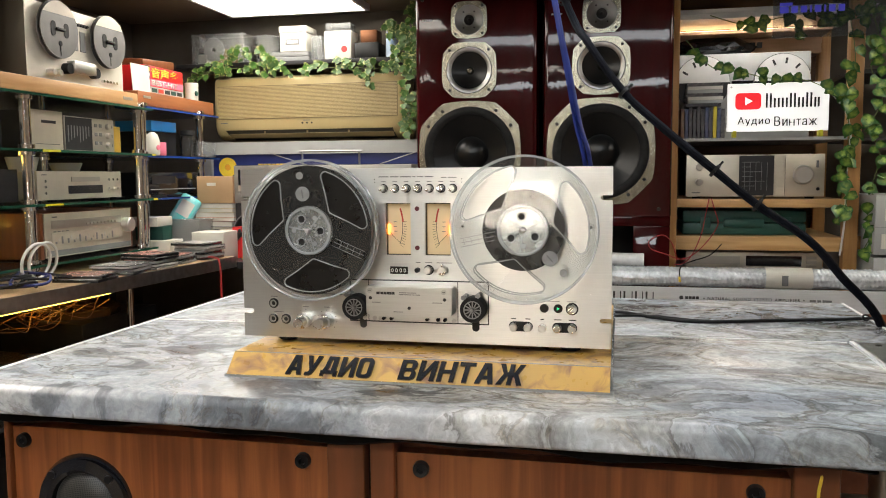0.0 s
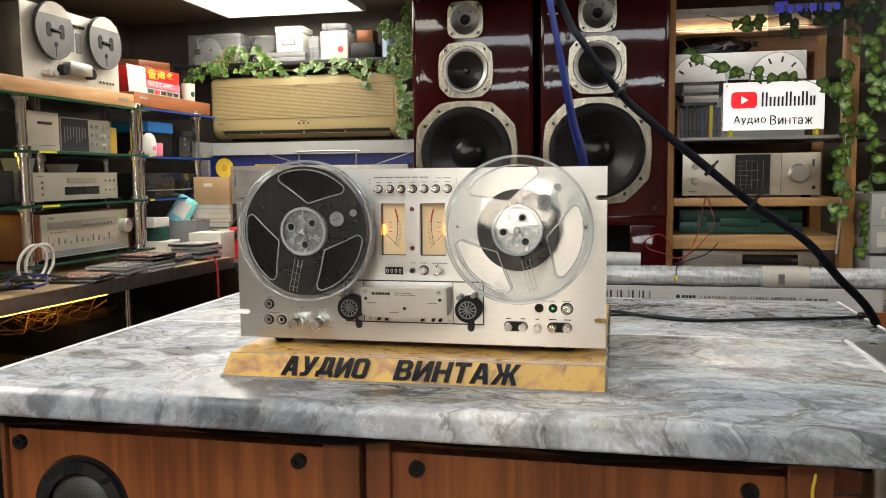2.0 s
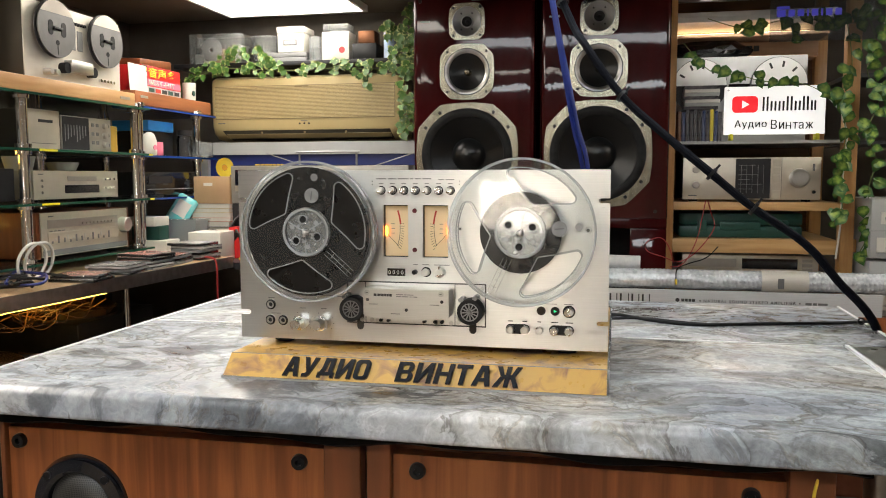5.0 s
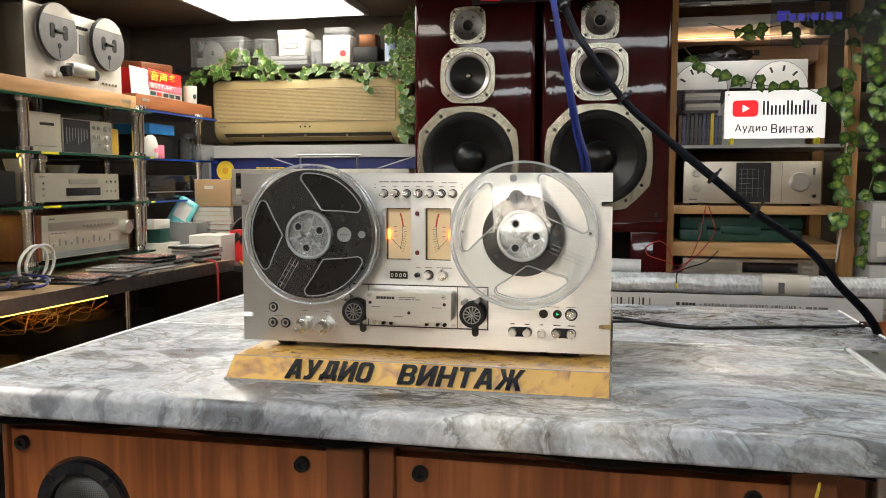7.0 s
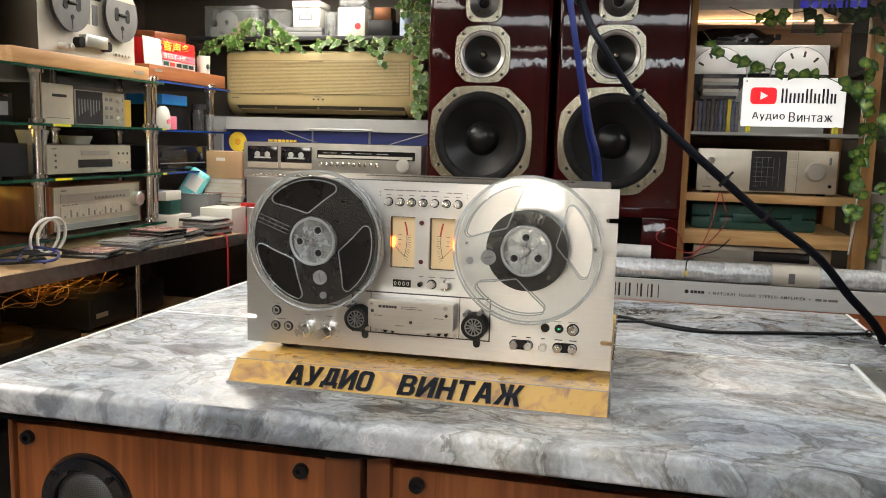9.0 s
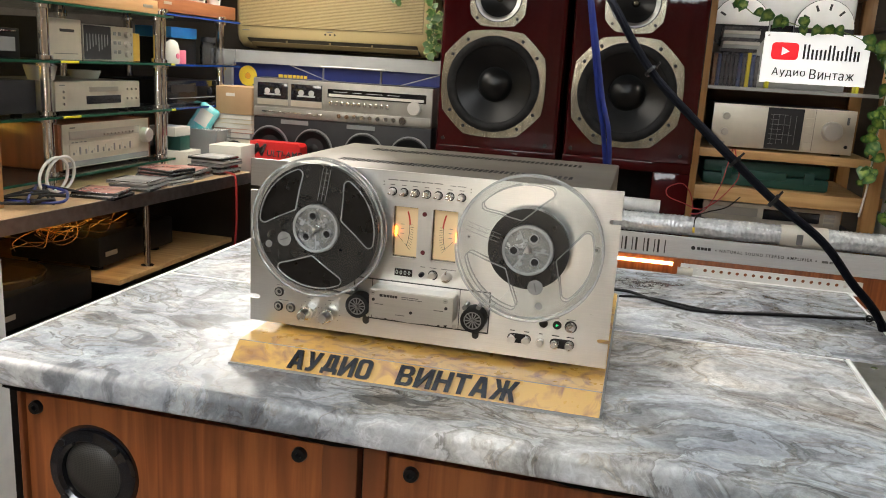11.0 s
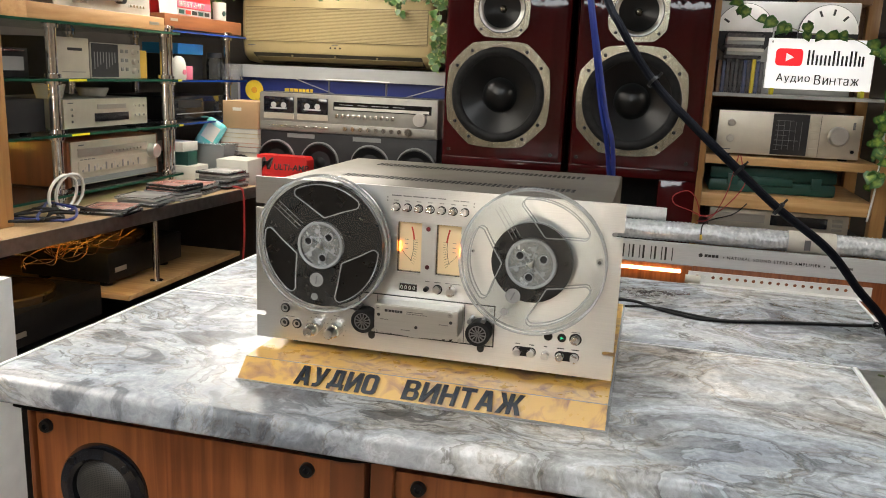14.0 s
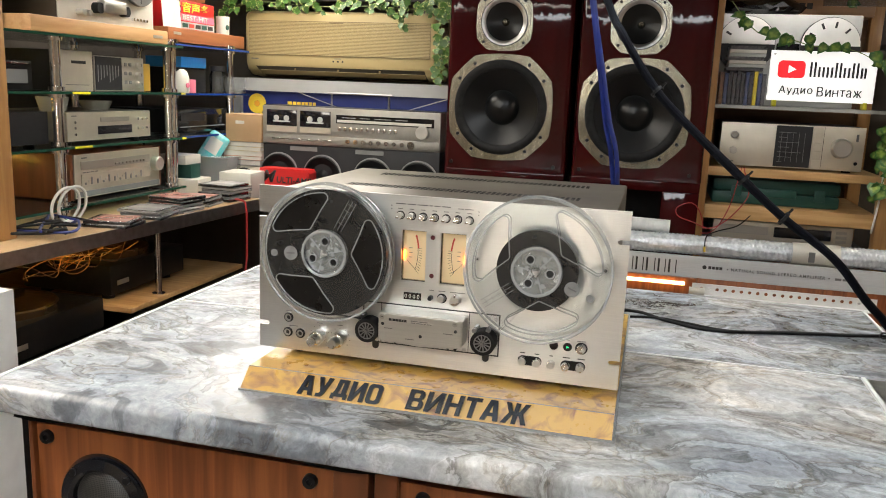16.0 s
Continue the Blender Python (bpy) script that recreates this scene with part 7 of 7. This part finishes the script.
    part("strip", B(0.0, 1.12, 1.918, 1.93, 0.6765, 0.752, 0.001), "stripface", n, "", False)
    x = 0.165
    for k, wd in enumerate((0.03, 0.034, 0.036, 0.04, 0.036, 0.036)):
        part("word_bar", B(x, x + 0.0065, 1.9165, 1.9178, 0.688, 0.735), "ink", n, "", False)
        part("word_bar", B(x + wd - 0.012, x + wd - 0.0085, 1.9165, 1.9178, 0.688, 0.735), "ink", n, "", False)
        x += wd
    part("logo", C((0.462, 1.9178, 0.717), "y", 0.007, 0.002, 18), "ink", n)
    part("word_bars", bars(0.475, 0.712, (0.01,) * 4, 0.01, 1.9178, 0.002), "ink", n, "", False)
    bm = lettering("NATURAL SOUND STEREO AMPLIFIER", 0.0105, 0.001, 0.01, 0, 1.0, 1.3)
    wide = max(v.co.x for v in bm.verts)
    bm.transform(Matrix.Diagonal((0.3 / wide, 1, 1, 1)))
    part("lettering", moved(bm, pose(0.55, 1.918, 0.711)), "ink", n, "small black lettering", False)
    for x in (0.538, 0.862):
        part("print_mark", C((x, 1.9178, 0.716), "y", 0.0025, 0.001, 10), "ink", n)
    part("word_bars", bars(0.88, 0.711, (0.02, 0.012, 0.03), 0.008, 1.9178, 0.004), "greyink", n, "", False)
    # perforated rail
    r = thing("perforated_rail", pose(0.7, 1.85, 0.63), "white perforated metal rail", "metal rail")
    holes = [circle(0.455 + 0.0262 * k, 0.652, 0.006, 10) for k in range(21)]
    part("rail", plate([[(0.425, 0.631), (1.005, 0.631), (1.005, 0.669), (0.425, 0.669)]] + holes, 1.868, 1.872), "whitemetal", r, "", False)
    part("flange", B(0.425, 1.005, 1.835, 1.868, 0.629, 0.632), "whitemetal", r, "", False)
    for x in (0.47, 0.96):
        part("bracket", B(x, x + 0.02, 1.872, 1.92, 0.635, 0.655), "whitemetal", r)
    part("end_cap", C((0.44, 1.85, 0.645), "x", 0.014, 0.05, 18), "white", r)
    for z, h in ((0.6765, 0.185), (0.872, 0.2)):
        e = hifi("tape_recorder", pose(1.082, 1.95, z, 0, 0, 4), 0.42, h, 0.3, "lightgrey", "grey professional recorder in a stack", "recorder", "lightgrey", "stacked grey recorders", feet=False)
        for x in (0.03, 0.1):
            slab(e, "socket_plate", x, x + 0.05, h - 0.085, h - 0.045, "white", 0.004)
            part("socket", C((x + 0.025, -0.006, h - 0.065), "y", 0.013, 0.006, 16), "greyplastic", e)
        slab(e, "divider", 0.0, 0.42, h * 0.46, h * 0.47, "greyplastic", 0.002)
        slab(e, "display", 0.02, 0.13, 0.02, 0.07, "white", 0.003)
        part("handle", S([(0.05, -0.002, 0.035), (0.055, -0.02, 0.04), (0.09, -0.02, 0.04), (0.095, -0.002, 0.035)], 0.004, 8), "chrome", e)


right_rack()


# ---- climbing plants ----
def leaf_mesh(name, lobes, mat_):
    """One leaf of about unit length, folded along its midrib, tip to +y; with a little thickness."""
    bm = bmesh.new()
    n = len(lobes)
    mid = [bm.verts.new((0, -0.45 + 1.0 * k / (n - 1), 0.0)) for k in range(n)]
    for sgn in (-1, 1):
        edge = [bm.verts.new((sgn * w, -0.45 + 1.0 * k / (n - 1) + dy, 0.16 * w + 0.05 * math.sin(k * 2.0))) for k, (w, dy) in enumerate(lobes)]
        half = [bm.verts.new((sgn * w * 0.5, -0.45 + 1.0 * k / (n - 1) + dy * 0.5, 0.10 * w)) for k, (w, dy) in enumerate(lobes)]
        for k in range(n - 1):
            for a, b in ((mid, half), (half, edge)):
                bm.faces.new((a[k], b[k], b[k + 1], a[k + 1]))
    bmesh.ops.remove_doubles(bm, verts=bm.verts, dist=1e-4)
    bmesh.ops.recalc_face_normals(bm, faces=bm.faces)
    me = bpy.data.meshes.new(name)
    bm.to_mesh(me)
    bm.free()
    me.materials.append(M[mat_])
    me.polygons.foreach_set("use_smooth", [True] * len(me.polygons))
    return me


IVY = [leaf_mesh("ivy_leaf", [(0.02, 0), (0.38, -0.12), (0.5, -0.02), (0.26, 0.02), (0.3, 0.06), (0.1, 0.02), (0.0, 0.05)], "ivyleaf"),
       leaf_mesh("ivy_leaf", [(0.02, 0), (0.42, -0.08), (0.34, 0.04), (0.36, 0.1), (0.18, 0.0), (0.1, 0.04), (0.0, 0.0)], "ivyleaf")]
VINE = [leaf_mesh("vine_leaf", [(0.02, 0.03), (0.3, -0.1), (0.42, -0.03), (0.4, 0), (0.3, 0.02), (0.14, 0.04), (0.0, 0.08)], "vineleaf"),
        leaf_mesh("vine_leaf", [(0.02, 0.03), (0.26, -0.12), (0.36, -0.05), (0.34, 0), (0.26, 0.02), (0.12, 0.04), (0.0, 0.06)], "vineleaf")]


def vine(name, stems, meshes, count, size, seed, label, spread=0.035, facing=-1.0):
    """A trailing plant: thin stems and single leaves along them that look into the room."""
    rng = random.Random(seed)
    t = thing(name, Matrix.Translation(stems[0][0]), label, "climbing plant")
    for st in stems:
        part("stem", S(st, 0.0016, 6), "stem", t)
    total = [sum((Vector(b) - Vector(a)).length for a, b in zip(st, st[1:])) for st in stems]
    for st, ln in zip(stems, total):
        for _ in range(max(2, round(count * ln / sum(total)))):
            k = rng.randrange(len(st) - 1)
            p = Vector(st[k]).lerp(Vector(st[k + 1]), rng.random())
            p += Vector((rng.uniform(-1, 1) * spread, -abs(rng.gauss(0.012, 0.012)), rng.uniform(-1, 1) * spread))
            ob = new("leaf", rng.choice(meshes))
            ob.parent = t
            s = size * rng.uniform(0.65, 1.2)
            turn = pose(0, 0, 0, rng.uniform(50, 115), rng.uniform(-35, 35), 0)
            spin = pose(0, 0, 0, 0, 0, 180 + rng.uniform(-75, 75))
            ob.matrix_basis = Matrix.Translation(p - Vector(stems[0][0])) @ turn @ spin @ Matrix.Diagonal((s, s, s, 1))
    return t


vine("ivy", [[(-1.72, 2.36, 1.52), (-1.62, 2.39, 1.6), (-1.5, 2.4, 1.63), (-1.35, 2.405, 1.625), (-1.15, 2.41, 1.615), (-0.95, 2.41, 1.62), (-0.8, 2.41, 1.61), (-0.7, 2.41, 1.61)],
             [(-1.6, 2.4, 1.6), (-1.5, 2.41, 1.65), (-1.42, 2.41, 1.7), (-1.3, 2.41, 1.68), (-1.22, 2.41, 1.63)],
             [(-0.82, 2.41, 1.6), (-0.84, 2.405, 1.57), (-0.82, 2.4, 1.545)]], IVY, 170, 0.036, 5,
     "variegated ivy trailing along the top of the air conditioner", 0.03)
vine("ivy", [[(-0.62, 2.4, 1.84), (-0.64, 2.39, 1.76), (-0.6, 2.38, 1.7), (-0.63, 2.38, 1.62)], [(-0.72, 2.4, 1.78), (-0.66, 2.4, 1.72), (-0.7, 2.41, 1.62)],
             [(-0.62, 2.36, 1.62), (-0.63, 2.35, 1.52), (-0.61, 2.35, 1.42), (-0.63, 2.36, 1.33)]], IVY, 150, 0.037, 8,
     "variegated ivy hanging beside the tall loudspeaker", 0.03)
vine("green_vine", [[(0.85, 2.03, 1.69), (0.95, 2.02, 1.67), (1.05, 2.0, 1.66), (1.15, 2.0, 1.7)],
                    [(1.05, 2.0, 1.7), (1.08, 1.99, 1.6), (1.06, 1.99, 1.5), (1.1, 1.99, 1.4), (1.07, 1.99, 1.3), (1.1, 1.99, 1.2), (1.08, 1.99, 1.1), (1.1, 2.0, 0.98), (1.06, 2.0, 0.88)],
                    [(1.0, 2.02, 1.66), (1.02, 2.02, 1.52), (0.99, 2.02, 1.42), (1.01, 2.02, 1.28), (0.99, 2.02, 1.16), (1.01, 2.02, 1.06), (0.99, 2.02, 0.98)],
                    [(1.14, 2.0, 1.72), (1.16, 2.0, 1.6), (1.13, 2.0, 1.45), (1.17, 2.0, 1.3)]], VINE, 135, 0.046, 11,
     "green artificial vine hanging round the pine post", 0.028)
vine("green_vine", [[(0.47, 2.045, 1.62), (0.56, 2.04, 1.52), (0.66, 2.04, 1.5), (0.74, 2.04, 1.478), (0.82, 2.04, 1.475), (0.9, 2.04, 1.455), (0.97, 2.04, 1.41), (1.0, 2.04, 1.4)],
                    [(0.55, 2.045, 1.7), (0.68, 2.04, 1.66), (0.8, 2.04, 1.68), (0.86, 2.04, 1.6)]], VINE, 30, 0.044, 3,
     "green artificial vine draped over the lit sign", 0.014)


# ---- cables, ribbon, hanging signs ----
def hanging_cable():
    t = thing("sleeved_cable", pose(0.69, 0.54, 0.9), "thick black sleeved cable bundle hanging from the ceiling", "cable")
    pts = CABLE
    for d, r in (((0, 0, 0), 0.0075), ((0.006, -0.003, -0.009), 0.0048), ((-0.003, 0.002, 0.0085), 0.0036)):
        part("sleeve", S([Vector(p) + Vector(d) * (1.0 if k < 6 else 0.55) for k, p in enumerate(pts)], r, 10), "cablecover", t)
    for p, q in ((pts[1], pts[2]), (pts[5], pts[6]), (pts[6], pts[7]), (pts[3], pts[4])):
        a, b = Vector(p), Vector(q)
        w = (b - a).normalized()
        m = Matrix.Translation(a) @ w.to_track_quat("Z", "Y").to_matrix().to_4x4()
        z = part("cable_tie", moved(L([(0.0115, -0.003), (0.0128, -0.003), (0.0128, 0.003), (0.0115, 0.003)], (0, 0, 0), "z", 20, closed=True), m), "black", t)
        part("tie_tail", moved(B(-0.0025, 0.0025, 0.009, 0.022, -0.002, 0.002), m), "black", z, "", False)
    r = thing("blue_ribbon", pose(0.15, 0.6, 1.2), "flat blue ribbon hanging from the ceiling", "ribbon")
    for d in (0.0, 0.011):
        part("strand", S([(0.041 + d, 0.6 + d * 0.3, 1.9)] + [(x + d * (0.3 + 0.2 * k), y + d * 0.3, z) for k, (x, y, z) in enumerate(STRAP)] + [(STRAP[-1][0] + 0.02, 0.61, 1.0), (STRAP[-1][0] + 0.022, 0.63, 0.8815)], 0.0058, 8, 0.22), "bluestrap", r)
    c = thing("power_lead", pose(0.4, 0.5, 0.879), "thin black lead lying across the counter", "cable")
    part("lead", S([(0.1, 0.5, 0.8822), (0.234, 0.598, 0.8822), (0.314, 0.548, 0.8822), (0.393, 0.519, 0.8822), (0.532, 0.558, 0.8822), (0.632, 0.583, 0.8822), (0.686, 0.594, 0.884), (0.7, 0.575, 0.887), (0.715, 0.58, 0.87), (0.718, 0.59, 0.78)], 0.003, 8), "rubber", c)
    part("lead", S([(0.16, 0.51, 0.8818), (0.28400000000000003, 0.5680000000000001, 0.8818), (0.41300000000000003, 0.529, 0.8818), (0.532, 0.5640000000000001, 0.8818), (0.632, 0.588, 0.8818)], 0.0022, 8), "rubber", c)
    part("clip", moved(L([(0.004, -0.002), (0.0065, -0.002), (0.0065, 0.002), (0.004, 0.002)], (0.686, 0.59, 0.8862), "y", 16, closed=True), Matrix.Identity(4)), "black", c)
    w = thing("red_lead", pose(0.45, 1.99, 0.82), "thin red leads hanging from the rack", "cable")
    part("lead", S([(0.567, 2.04, 1.06), (0.575, 2.0, 1.02), (0.585, 1.99, 0.963), (0.529, 1.985, 0.883), (0.47, 1.985, 0.845), (0.414, 1.985, 0.861), (0.36, 1.985, 0.88), (0.354, 1.985, 0.91), (0.4, 1.985, 0.93), (0.432, 1.985, 0.9), (0.45, 1.985, 0.84)], 0.0019, 8), "redwire", w)
    part("lead", S([(0.56, 2.04, 1.06), (0.545, 2.0, 1.0), (0.53, 1.99, 0.93), (0.5, 1.985, 0.86), (0.47, 1.98, 0.83), (0.44, 1.985, 0.826)], 0.0018, 8), "redwire", w)
    part("lead", S([(0.6, 1.985, 0.9), (0.56, 1.983, 0.86), (0.5, 1.983, 0.838), (0.46, 1.93, 0.825), (0.455, 1.915, 0.79)], 0.002, 8), "rubber", w, "thin black lead")
    part("plug", S([(0.455, 1.915, 0.79), (0.455, 1.914, 0.782), (0.456, 1.914, 0.772)], 0.004, 8), "gold", w, "small yellow plug")
    e = thing("white_lead", pose(1.0, 2.04, 0.9), "thin white lead running down the pine post", "cable")
    part("lead", S([(0.96, 2.06, 1.42), (1.0, 2.045, 1.36), (1.02, 2.045, 1.27), (1.012, 2.045, 1.15), (1.012, 2.045, 1.0), (1.0, 2.045, 0.86)], 0.0035, 8), "whitewire", e)


CABLE = [(-0.03, 0.69, 1.9), (0.137, 0.66, 1.491), (0.186, 0.62, 1.398), (0.254, 0.6, 1.301), (0.326, 0.575, 1.231), (0.415, 0.55, 1.153), (0.487, 0.537, 1.092), (0.572, 0.528, 1.031), (0.628, 0.53, 0.967), (0.7, 0.54, 0.875), (0.72, 0.55, 0.7)]
STRAP = [(0.12, 0.6, 1.48), (0.146, 0.6, 1.341), (0.164, 0.6, 1.244), (0.182, 0.6, 1.167)]
hanging_cable()


def hanging_signs():
    a = thing("acrylic_sign", pose(0.92, 1.97, 1.6), "clear acrylic sign with violet glowing lettering", "sign")
    part("sheet", B(0.745, 1.1, 1.968, 1.974, 1.6, 1.9, 0.001), "smoke", a, "clear acrylic sheet", False)
    x = 0.765
    for w in (0.028, 0.02, 0.02, 0.006, 0.02, 0.006, 0.02, 0.02):
        part("word_bar", bars(x, 1.682, (w,), 0.022, 1.9675, 0.009), "violetglow", a, "", False)
        x += w + 0.009
    part("word_bar", bars(0.765, 1.706, (0.04,), 0.01, 1.967, 0.009), "violetglow", a, "", False)
    r = thing("hanging_sign", pose(-0.1, 1.9, 1.78), "dark board sign with a red mark and white lettering", "sign")
    part("board", B(-0.27, 0.16, 1.9, 1.915, 1.772, 1.9, 0.002), "black", r, "", False)
    part("red_mark", plate([[(-0.24, 1.783), (-0.17, 1.779), (-0.155, 1.787), (-0.17, 1.795), (-0.24, 1.793)]], 1.8985, 1.8998), "signred", r, "", False)
    part("word_bars", bars(-0.12, 1.779, (0.018, 0.015, 0.015, 0.006, 0.015), 0.016, 1.8995, 0.005), "white", r, "", False)
    x = -0.26
    for w in (0.03, 0.025, 0.025, 0.03, 0.03, 0.03):
        part("word_bar", bars(x, 1.806, (w,), 0.03, 1.8995, 0.008), "white", r, "", False)
        x += w + 0.008
    u = thing("rack_header", pose(0.73, 2.3, 1.734), "lit pale header shelf at the top of the rack", "shelf")
    part("board", B(0.4505, 1.0115, 2.2, 2.55, 1.734, 1.752, 0.002), "whitemetal", u, "pale board edge")
    part("light_strip", B(0.47, 0.99, 2.535, 2.545, 1.715, 1.728), "warmled", u, "warm glowing light strip", False)
    # Lip added to hide the strip, which is inferred from the brightly lit deck.
    part("lip", B(0.4505, 1.0115, 2.2, 2.206, 1.716, 1.7338), "whitemetal", u)
    part("light_strip", B(0.47, 0.99, 2.235, 2.245, 1.726, 1.7335), "glowstrip", u, "white glowing light strip", False)
    part("front_board", B(0.4505, 1.0115, 2.06, 2.075, 1.762, 1.8, 0.002), "blackgloss", u, "glossy dark fascia")
    part("fascia_strip", B(0.56, 0.88, 2.0575, 2.0597, 1.764, 1.775), "white", u, "", False)
    part("shelf_edge", B(0.4505, 1.0115, 2.3, 2.55, 1.676, 1.688, 0.001), "rackwood", u)
    j = thing("wooden_unit", pose(0.73, 2.4, 1.6085), "brown wooden unit with dark lettering on top of the deck", "hi-fi component")
    part("front", B(0.7, 1.0, 2.42, 2.53, 1.6085, 1.672, 0.003), "rackwood", j)
    part("word_bars", bars(0.72, 1.635, (0.012, 0.02, 0.02), 0.022, 2.4195, 0.006), "ink", j, "", False)


hanging_signs()


# ---- what moves ----
def motions():
    """Reels and rollers turn anticlockwise, as seen from the front, at playing speed."""
    for ob, x, z, start, pace in ((REEL_L, -0.1335, 1.0805, 99, 140.3), (REEL_R, 0.136, 1.083, 314, 226.5)):
        walk(ob, [(k * 0.2, pose(x, -0.024, z, 0, -(start + pace * k * 0.2), 0)) for k in range(81)])
    for ob, x, z in ROLLERS:
        walk(ob, [(k * 0.1, pose(x, -0.022 - 0.15, z - 0.937, 0, -775.0 * k * 0.1, 0)) for k in range(161)])


motions()
